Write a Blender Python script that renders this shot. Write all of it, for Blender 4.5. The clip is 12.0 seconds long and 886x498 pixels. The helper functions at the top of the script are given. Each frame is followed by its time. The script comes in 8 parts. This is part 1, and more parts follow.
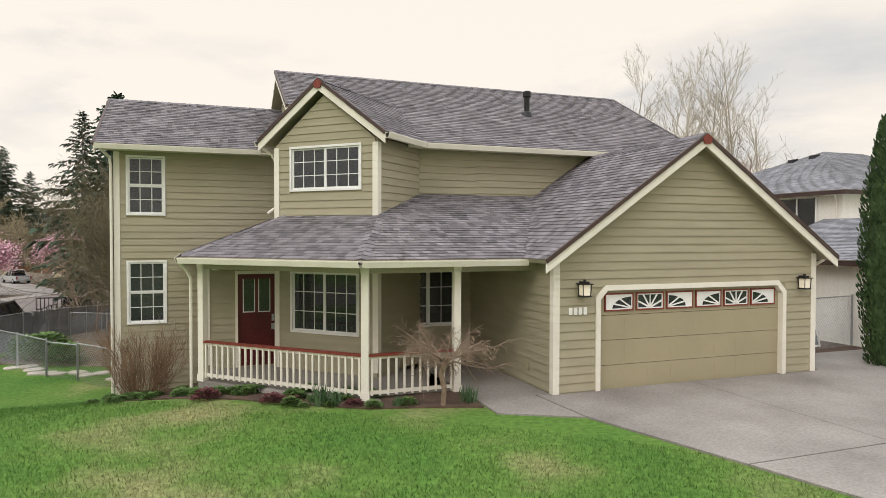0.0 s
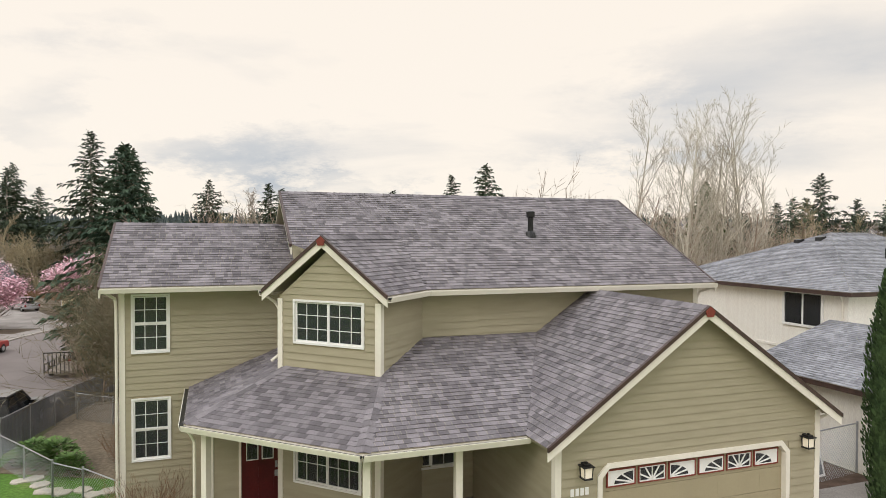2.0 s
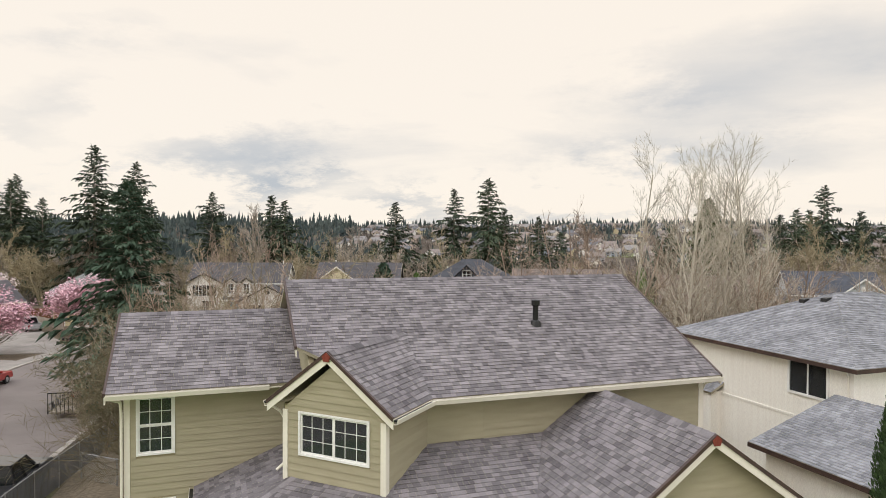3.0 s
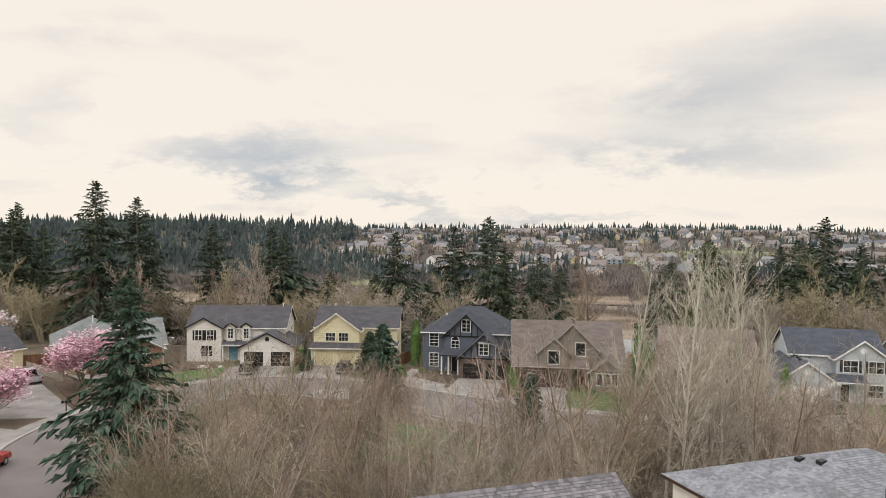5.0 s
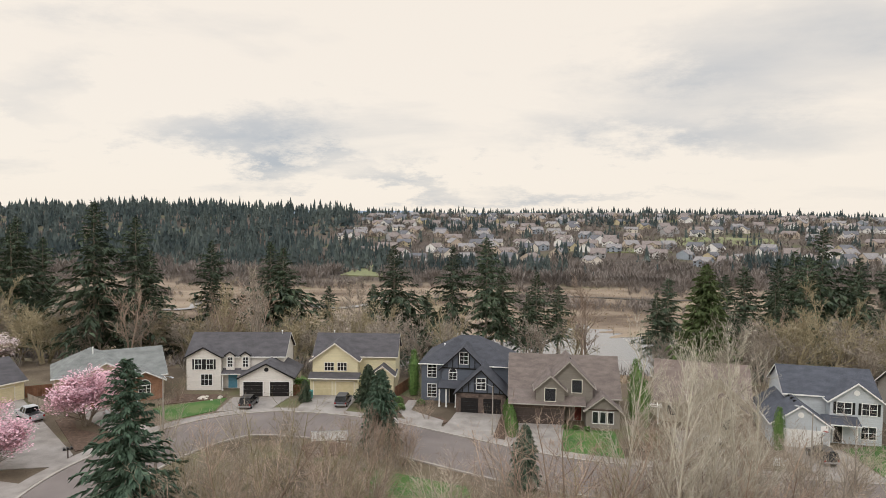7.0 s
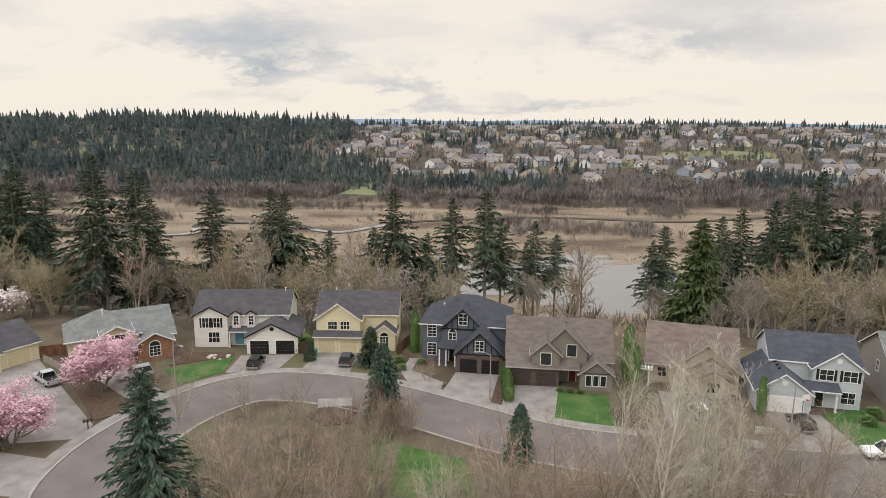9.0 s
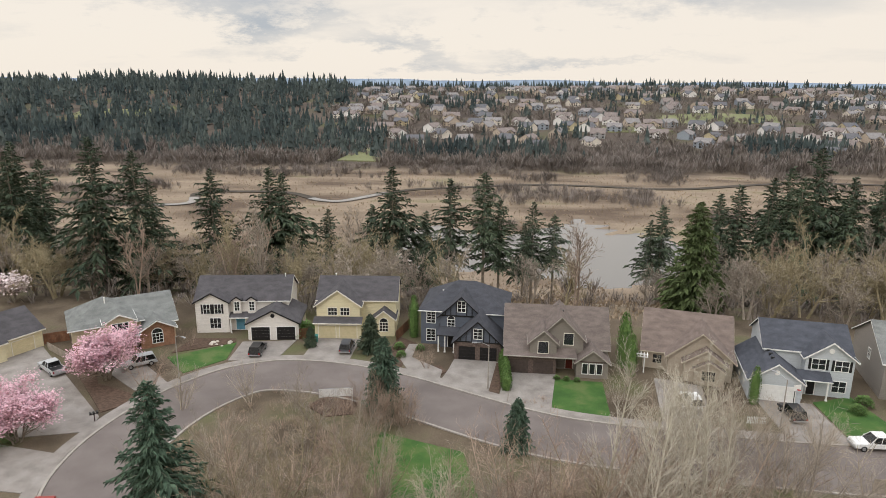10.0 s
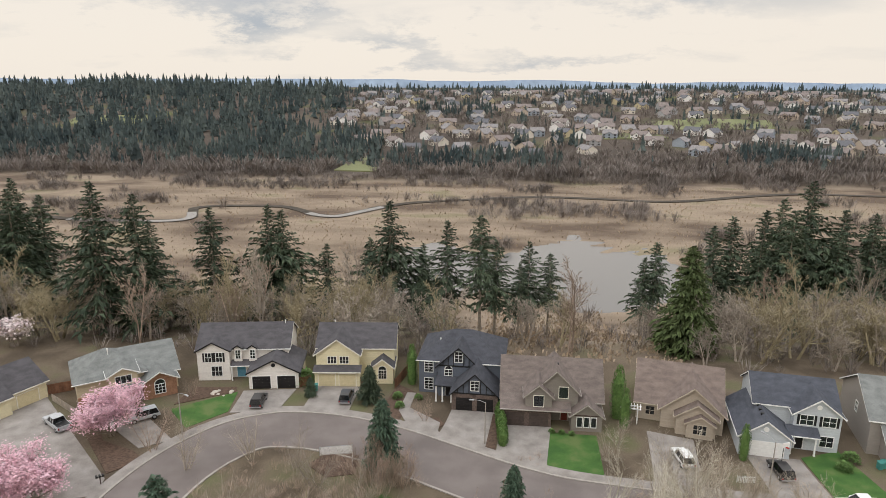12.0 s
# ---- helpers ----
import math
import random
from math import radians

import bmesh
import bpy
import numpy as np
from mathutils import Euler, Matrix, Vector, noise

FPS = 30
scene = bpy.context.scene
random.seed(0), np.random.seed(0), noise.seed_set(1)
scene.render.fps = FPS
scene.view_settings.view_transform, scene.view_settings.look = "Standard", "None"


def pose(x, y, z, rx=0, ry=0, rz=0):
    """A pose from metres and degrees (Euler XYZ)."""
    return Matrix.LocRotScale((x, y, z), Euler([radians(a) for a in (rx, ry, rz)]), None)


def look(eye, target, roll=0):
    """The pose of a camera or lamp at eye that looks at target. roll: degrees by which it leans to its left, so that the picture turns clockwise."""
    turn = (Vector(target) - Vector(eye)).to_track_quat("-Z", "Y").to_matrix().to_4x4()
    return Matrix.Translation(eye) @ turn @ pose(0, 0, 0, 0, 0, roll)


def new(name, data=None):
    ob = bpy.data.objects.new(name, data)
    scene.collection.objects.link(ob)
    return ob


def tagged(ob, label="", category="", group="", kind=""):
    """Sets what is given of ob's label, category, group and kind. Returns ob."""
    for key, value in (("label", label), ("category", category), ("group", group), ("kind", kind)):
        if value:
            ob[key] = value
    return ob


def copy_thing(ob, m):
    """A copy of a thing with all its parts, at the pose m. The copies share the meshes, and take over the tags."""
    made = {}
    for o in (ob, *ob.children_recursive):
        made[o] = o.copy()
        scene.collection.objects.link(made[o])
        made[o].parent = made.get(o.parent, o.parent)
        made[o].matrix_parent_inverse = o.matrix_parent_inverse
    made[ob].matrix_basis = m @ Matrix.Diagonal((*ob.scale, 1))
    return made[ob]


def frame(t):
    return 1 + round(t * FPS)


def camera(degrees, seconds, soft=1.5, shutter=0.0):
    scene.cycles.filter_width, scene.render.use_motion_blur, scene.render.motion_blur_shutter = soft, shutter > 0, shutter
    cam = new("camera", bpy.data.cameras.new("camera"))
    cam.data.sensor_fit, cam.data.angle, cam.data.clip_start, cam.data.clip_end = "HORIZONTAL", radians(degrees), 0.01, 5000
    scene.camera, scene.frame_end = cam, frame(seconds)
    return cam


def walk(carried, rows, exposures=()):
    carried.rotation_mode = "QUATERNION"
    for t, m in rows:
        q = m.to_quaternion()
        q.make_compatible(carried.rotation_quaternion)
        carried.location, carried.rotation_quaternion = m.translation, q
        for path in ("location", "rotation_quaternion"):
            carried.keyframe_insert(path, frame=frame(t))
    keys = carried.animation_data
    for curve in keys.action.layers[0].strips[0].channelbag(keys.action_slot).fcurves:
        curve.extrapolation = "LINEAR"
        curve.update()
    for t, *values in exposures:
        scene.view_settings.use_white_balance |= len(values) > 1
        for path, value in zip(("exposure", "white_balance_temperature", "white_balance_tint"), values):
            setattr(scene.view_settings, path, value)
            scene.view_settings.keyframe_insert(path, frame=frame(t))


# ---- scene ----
cam = camera(68.2, 12.0, 0.7)

PATH = [
    (0, (0.272, 0.193, 3.275), (0.143, 2.188, 3.232), 0.1),
    (0.5, (0.277, 0.284, 3.897), (0.14, 2.279, 3.854), 0.1),
    (1, (0.294, 0.278, 4.716), (0.152, 2.273, 4.675), 0.2),
    (1.5, (0.339, 0.293, 5.807), (0.193, 2.287, 5.765), 0.2),
    (2, (0.353, 0.248, 6.972), (0.204, 2.242, 6.93), 0.2),
    (2.5, (0.277, 0.288, 8.25), (0.124, 2.282, 8.208), 0.3),
    (3, (0.254, 0.33, 9.706), (0.098, 2.323, 9.664), 0.3),
    (3.5, (0.236, 0.373, 11.338), (0.079, 2.366, 11.297), 0.4),
    (5.5, (0.444, 0.449, 18.927), (0.284, 2.442, 18.882), 0.7),
    (6, (0.446, 0.335, 20.833), (0.287, 2.328, 20.782), 0.7),
    (6.5, (0.517, 0.422, 22.849), (0.358, 2.414, 22.777), 0.7),
    (7, (0.564, 0.46, 24.746), (0.406, 2.451, 24.643), 0.7),
    (9, (0.429, 0.376, 33.209), (0.279, 2.334, 32.828), 0.6),
    (9.5, (0.325, 0.579, 35.282), (0.18, 2.523, 34.833), 0.6),
    (10, (0.374, 0.766, 37.343), (0.231, 2.698, 36.846), 0.5),
    (10.5, (0.25, 0.814, 39.434), (0.11, 2.746, 38.936), 0.4),
    (11, (0.186, 0.778, 41.626), (0.049, 2.709, 41.126), 0.4),
    (11.5, (0.216, 0.77, 43.741), (0.08, 2.702, 43.241), 0.4),
    (12, (0.223, 0.887, 45.872), (0.09, 2.819, 45.372), 0.4),
]
walk(cam, [(t, look(eye, target, roll)) for t, eye, target, roll in PATH], ((0.0, 0.09), (2.5, 0.06), (5.5, -0.01), (9.0, -0.05), (12.0, -0.08)))

# ---- world and light ----
world = bpy.data.worlds.new("sky")
scene.world = world
world.use_nodes = True
wn, wl = world.node_tree.nodes, world.node_tree.links
wn.clear()


def wnode(kind, **kw):
    n = wn.new(kind)
    for k, v in kw.items():
        n.inputs[k.replace("_", " ")].default_value = v
    return n


w_out = wn.new("ShaderNodeOutputWorld")
w_tc = wn.new("ShaderNodeTexCoord")
w_sep = wn.new("ShaderNodeSeparateXYZ")
wl.new(w_tc.outputs["Generated"], w_sep.inputs[0])
w_up = wn.new("ShaderNodeMath")
w_up.operation = "MAXIMUM"
w_up.inputs[1].default_value = 0.0
wl.new(w_sep.outputs["Z"], w_up.inputs[0])
w_add = wn.new("ShaderNodeMath")
w_add.inputs[1].default_value = 0.16
wl.new(w_up.outputs[0], w_add.inputs[0])
w_div = wn.new("ShaderNodeVectorMath")
w_div.operation = "DIVIDE"
w_comb = wn.new("ShaderNodeCombineXYZ")
w_comb.inputs[2].default_value = 1.0
wl.new(w_add.outputs[0], w_comb.inputs[0])
wl.new(w_add.outputs[0], w_comb.inputs[1])
wl.new(w_tc.outputs["Generated"], w_div.inputs[0])
wl.new(w_comb.outputs[0], w_div.inputs[1])
w_map = wn.new("ShaderNodeMapping")
w_map.inputs["Location"].default_value = (3.1, 0.35, 0.0)
w_map.inputs["Scale"].default_value = (0.75, 1.0, 0.4)
wl.new(w_div.outputs[0], w_map.inputs[0])
w_noise = wnode("ShaderNodeTexNoise", Scale=0.95, Detail=8.0, Roughness=0.54, Distortion=0.25)
wl.new(w_map.outputs[0], w_noise.inputs["Vector"])


def wmath(op, a, b=None):
    n = wn.new("ShaderNodeMath")
    n.operation = op
    for i, x in enumerate((a, b)):
        if x is None:
            continue
        if isinstance(x, (int, float)):
            n.inputs[i].default_value = x
        else:
            wl.new(x, n.inputs[i])
    return n.outputs[0]


# cloud banks ahead: (across, up, half width, half height, weight) as tangents of the direction
w_ahead = wmath("MAXIMUM", w_sep.outputs["Y"], 0.05)
w_warp = wnode("ShaderNodeTexNoise", Scale=5.0, Detail=9.0, Roughness=0.68)
w_wmap = wn.new("ShaderNodeMapping")
w_wmap.inputs["Scale"].default_value = (1.0, 1.0, 2.6)
wl.new(w_tc.outputs["Generated"], w_wmap.inputs[0])
wl.new(w_wmap.outputs[0], w_warp.inputs["Vector"])
w_wob = wmath("SUBTRACT", w_warp.outputs["Fac"], 0.5)
w_u = wmath("ADD", wmath("DIVIDE", w_sep.outputs["X"], w_ahead), wmath("MULTIPLY", w_wob, 0.55))
w_v = wmath("ADD", wmath("DIVIDE", w_sep.outputs["Z"], w_ahead), wmath("MULTIPLY", w_wob, 0.22))
w_bank = 0.0
for cu, cv, au, av, cw in ((-0.47, 0.115, 0.17, 0.040, 1.0), (-0.33, 0.085, 0.12, 0.016, 0.8), (-0.15, 0.047, 0.15, 0.020, 1.0), (0.27, 0.125, 0.17, 0.045, 0.9), (0.33, 0.22, 0.15, 0.075, 0.6), (0.52, 0.31, 0.22, 0.08, 0.5), (-0.75, 0.17, 0.12, 0.06, 0.6), (-0.60, 0.33, 0.16, 0.05, 0.35), (0.12, 0.03, 0.16, 0.010, 0.5)):
    du = wmath("POWER", wmath("ABSOLUTE", wmath("DIVIDE", wmath("SUBTRACT", w_u, cu), au)), 2.0)
    dv = wmath("POWER", wmath("ABSOLUTE", wmath("DIVIDE", wmath("SUBTRACT", w_v, cv), av)), 2.0)
    w_bank = wmath("ADD", wmath("MULTIPLY", wmath("EXPONENT", wmath("MULTIPLY", wmath("ADD", du, dv), -1.0)), cw), w_bank)
w_bank = wmath("MULTIPLY", wmath("MINIMUM", w_bank, 1.2), wmath("ADD", wmath("MULTIPLY", w_warp.outputs["Fac"], 1.3), 0.15))
w_fac = wmath("SUBTRACT", wmath("ADD", wmath("MULTIPLY", w_noise.outputs["Fac"], 0.45), 0.312), wmath("MULTIPLY", w_bank, 0.25))
w_ramp = wn.new("ShaderNodeValToRGB")
w_ramp.color_ramp.elements[0].position, w_ramp.color_ramp.elements[0].color = 0.28, (0.50, 0.53, 0.57, 1)
w_ramp.color_ramp.elements[1].position, w_ramp.color_ramp.elements[1].color = 0.505, (0.975, 0.89, 0.79, 1)
wl.new(w_fac, w_ramp.inputs[0])
w_sky = wn.new("ShaderNodeTexSky")
w_sky.sky_type, w_sky.sun_disc = "NISHITA", False
w_sky.sun_elevation, w_sky.sun_rotation = radians(38), radians(150)
w_dim = wn.new("ShaderNodeVectorMath")
w_dim.operation = "SCALE"
w_dim.inputs["Scale"].default_value = 0.1
wl.new(w_sky.outputs[0], w_dim.inputs[0])
w_mix = wn.new("ShaderNodeMixRGB")
w_mix.inputs[0].default_value = 0.95
wl.new(w_dim.outputs[0], w_mix.inputs[1])
wl.new(w_ramp.outputs[0], w_mix.inputs[2])
# an overcast sky brightens towards the zenith
w_zen = wn.new("ShaderNodeMapRange")
w_zen.inputs["From Min"].default_value, w_zen.inputs["From Max"].default_value = 0.42, 0.92
w_zen.inputs["To Min"].default_value, w_zen.inputs["To Max"].default_value = 1.0, 2.1
wl.new(w_up.outputs[0], w_zen.inputs[0])
w_cool = wn.new("ShaderNodeMixRGB")
w_cool.inputs[2].default_value = (0.93, 0.95, 1.0, 1)
w_cf = wn.new("ShaderNodeMapRange")
w_cf.inputs["From Min"].default_value, w_cf.inputs["From Max"].default_value = 0.40, 0.65
wl.new(w_up.outputs[0], w_cf.inputs[0])
wl.new(w_cf.outputs[0], w_cool.inputs[0])
wl.new(w_mix.outputs[0], w_cool.inputs[1])
w_bg = wn.new("ShaderNodeBackground")
wl.new(w_cool.outputs[0], w_bg.inputs["Color"])
wl.new(w_zen.outputs[0], w_bg.inputs["Strength"])
wl.new(w_bg.outputs[0], w_out.inputs[0])

sun = new("sun", bpy.data.lights.new("sun", "SUN"))
sun.data.energy, sun.data.angle, sun.data.color = 0.75, radians(25), (1.0, 0.95, 0.88)
sun.matrix_world = look((-20, -34, 32), (0, 0, 0))


# ---- materials ----
def material(name, c1, c2, scale=4.0, rough=0.8, bump=0.3, fine=30.0, metal=0.0, c3=None, vary=0.0, island=0.0, stretch=(1, 1, 1), spec=0.3, lo=0.35, hi=0.65, coords="Object", grain=0.2):
    """Two-scale procedural surface: large patches from c1 to c2, fine grain, small relief."""
    m = bpy.data.materials.new(name)
    m.use_nodes = True
    nt = m.node_tree
    n, l = nt.nodes, nt.links
    bs = n["Principled BSDF"]
    bs.inputs["Roughness"].default_value, bs.inputs["Metallic"].default_value = rough, metal
    bs.inputs["Specular IOR Level"].default_value = spec
    tc = n.new("ShaderNodeTexCoord")
    mp = n.new("ShaderNodeMapping")
    mp.inputs["Scale"].default_value = stretch
    l.new(tc.outputs[coords], mp.inputs[0])
    big = n.new("ShaderNodeTexNoise")
    big.inputs["Scale"].default_value, big.inputs["Detail"].default_value = scale, 5.0
    l.new(mp.outputs[0], big.inputs["Vector"])
    small = n.new("ShaderNodeTexNoise")
    small.inputs["Scale"].default_value, small.inputs["Detail"].default_value = fine, 3.0
    l.new(mp.outputs[0], small.inputs["Vector"])
    ramp = n.new("ShaderNodeValToRGB")
    e = ramp.color_ramp.elements
    e[0].position, e[0].color = lo, (*c1, 1)
    e[1].position, e[1].color = hi, (*c2, 1)
    if c3:
        x = e.new((lo + hi) / 2)
        x.color = (*c3, 1)
    l.new(big.outputs["Fac"], ramp.inputs[0])
    mul = n.new("ShaderNodeMixRGB")
    mul.blend_type = "MULTIPLY"
    mul.inputs[0].default_value = 1.0
    l.new(ramp.outputs[0], mul.inputs[1])
    gr = n.new("ShaderNodeMapRange")
    gr.inputs["From Min"].default_value, gr.inputs["From Max"].default_value = 0.25, 0.75
    gr.inputs["To Min"].default_value, gr.inputs["To Max"].default_value = 1 - grain, 1 + grain
    l.new(small.outputs["Fac"], gr.inputs[0])
    last = gr.outputs[0]
    for src, amount in (("object", vary), ("island", island)):
        if not amount:
            continue
        if src == "object":
            o = n.new("ShaderNodeObjectInfo").outputs["Random"]
        else:
            o = n.new("ShaderNodeNewGeometry").outputs["Random Per Island"]
        r = n.new("ShaderNodeMapRange")
        r.inputs["To Min"].default_value, r.inputs["To Max"].default_value = 1 - amount, 1 + amount
        l.new(o, r.inputs[0])
        k = n.new("ShaderNodeMath")
        k.operation = "MULTIPLY"
        l.new(last, k.inputs[0])
        l.new(r.outputs[0], k.inputs[1])
        last = k.outputs[0]
    l.new(last, mul.inputs[2])
    l.new(mul.outputs[0], bs.inputs["Base Color"])
    if bump:
        b = n.new("ShaderNodeBump")
        b.inputs["Strength"].default_value, b.inputs["Distance"].default_value = bump, 0.02
        l.new(small.outputs["Fac"], b.inputs["Height"])
        l.new(b.outputs[0], bs.inputs["Normal"])
    return m


def glass_material(name, tint):
    m = bpy.data.materials.new(name)
    m.use_nodes = True
    bs = m.node_tree.nodes["Principled BSDF"]
    bs.inputs["Base Color"].default_value = (*tint, 1)
    bs.inputs["Roughness"].default_value = 0.03
    bs.inputs["IOR"].default_value = 1.5
    bs.inputs["Transmission Weight"].default_value = 0.75
    return m


M = {}
M["siding"] = material("olive_siding", (0.335, 0.300, 0.206), (0.373, 0.334, 0.232), 1.2, 0.62, 0.12, 40, stretch=(1, 1, 6), vary=0.035, grain=0.05)
M["wallback"] = material("olive_wall", (0.33, 0.285, 0.18), (0.36, 0.31, 0.20), 1.0, 0.7, 0.05)
M["cream"] = material("cream_trim_paint", (0.73, 0.685, 0.59), (0.80, 0.755, 0.655), 1.2, 0.5, 0.04, 12, grain=0.03)
M["white"] = material("white_paint", (0.76, 0.75, 0.72), (0.83, 0.82, 0.79), 2.0, 0.45, 0.03, 12, grain=0.03)
M["darktrim"] = material("dark_brown_trim", (0.055, 0.035, 0.03), (0.08, 0.05, 0.04), 3.0, 0.5, 0.1)
M["redwood"] = material("dark_red_stain", (0.17, 0.035, 0.025), (0.23, 0.05, 0.035), 3.0, 0.5, 0.12, 30, stretch=(6, 6, 1))
M["reddoor"] = material("dark_red_door_paint", (0.072, 0.008, 0.009), (0.095, 0.012, 0.012), 2.0, 0.35, 0.05)
M["shingle"] = material("grey_brown_shingle", (0.158, 0.143, 0.150), (0.208, 0.190, 0.196), 1.6, 0.9, 0.5, 60, vary=0.36, spec=0.2)
M["shingle_sheet"] = material("grey_brown_shingles", (0.158, 0.143, 0.150), (0.208, 0.190, 0.196), 1.6, 0.9, 0.5, 60, island=0.36, spec=0.2)
M["shingle_n"] = material("blue_grey_shingles", (0.20, 0.20, 0.212), (0.275, 0.275, 0.29), 0.9, 0.9, 0.5, 60, island=0.24, spec=0.2)
M["concrete"] = material("weathered_concrete", (0.175, 0.155, 0.138), (0.34, 0.31, 0.28), 0.55, 0.9, 0.3, 22, c3=(0.262, 0.236, 0.212), grain=0.2, lo=0.2, hi=0.78)
M["kerb"] = material("kerb_concrete", (0.30, 0.27, 0.235), (0.36, 0.33, 0.29), 1.0, 0.9, 0.2, 30)
M["asphalt"] = material("worn_asphalt", (0.145, 0.122, 0.111), (0.185, 0.158, 0.144), 0.25, 0.92, 0.3, 40, grain=0.12)
M["glass"] = glass_material("window_glass", (0.13, 0.14, 0.155))
M["inside"] = material("dim_interior", (0.05, 0.05, 0.05), (0.08, 0.08, 0.08), 1.0, 0.9, 0.0)
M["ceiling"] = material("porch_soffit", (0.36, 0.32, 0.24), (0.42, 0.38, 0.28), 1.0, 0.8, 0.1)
M["black"] = material("black_metal", (0.012, 0.012, 0.012), (0.02, 0.02, 0.02), 3.0, 0.4, 0.05)
M["steel"] = material("galvanised_steel", (0.38, 0.39, 0.40), (0.48, 0.49, 0.50), 5.0, 0.4, 0.05, metal=0.7)
M["bark"] = material("grey_brown_bark", (0.20, 0.165, 0.13), (0.32, 0.275, 0.22), 2.0, 0.95, 0.3, 30, vary=0.18)
M["twig"] = material("pale_bare_twigs", (0.31, 0.26, 0.205), (0.43, 0.37, 0.295), 0.5, 0.95, 0.0, 8, vary=0.3)
M["twig_red"] = material("reddish_bare_twigs", (0.25, 0.185, 0.14), (0.39, 0.30, 0.235), 0.5, 0.95, 0.0, 8, vary=0.3)
M["twig_grey"] = material("grey_bare_twigs", (0.245, 0.205, 0.165), (0.36, 0.31, 0.255), 0.5, 0.95, 0.0, 8, vary=0.25)
M["twig_green"] = material("mossy_twigs", (0.215, 0.18, 0.11), (0.33, 0.28, 0.18), 0.6, 0.95, 0.0, 8, vary=0.2)
M["needle"] = material("dark_fir_needles", (0.042, 0.062, 0.040), (0.085, 0.112, 0.064), 0.8, 0.8, 0.0, 12, vary=0.25, island=0.3)
M["needle_blue"] = material("blue_green_needles", (0.045, 0.080, 0.052), (0.088, 0.130, 0.085), 0.8, 0.8, 0.0, 12, island=0.3)
# far firs: distance haze painted in as a bluish needle colour
M["needle_hazed"] = material("hazed_fir_needles", (0.034, 0.050, 0.052), (0.088, 0.108, 0.098), 0.02, 0.9, 0.0, 2, island=0.35)
M["hedge"] = material("cypress_leaves", (0.035, 0.065, 0.022), (0.07, 0.115, 0.04), 3.0, 0.8, 0.0, 20, island=0.35)
M["bush"] = material("shrub_leaves", (0.07, 0.135, 0.035), (0.14, 0.22, 0.065), 2.0, 0.8, 0.0, 20, island=0.35)
M["blossom"] = material("pink_blossom", (0.60, 0.36, 0.41), (0.74, 0.50, 0.555), 1.0, 0.8, 0.0, 12, island=0.2)
M["blossom_pale"] = material("pale_blossom", (0.70, 0.58, 0.58), (0.85, 0.76, 0.74), 1.0, 0.8, 0.0, 12, island=0.2)
M["lawn"] = material("lawn_grass", (0.038, 0.095, 0.02), (0.10, 0.14, 0.045), 0.35, 0.9, 0.6, 25, c3=(0.055, 0.12, 0.025))
M["blade"] = material("grass_blades", (0.07, 0.165, 0.03), (0.27, 0.27, 0.12), 0.30, 0.8, 0.0, 20, c3=(0.11, 0.205, 0.04), island=0.25)
M["mulch"] = material("bark_mulch", (0.07, 0.045, 0.032), (0.13, 0.085, 0.06), 3.0, 0.95, 0.8, 30)


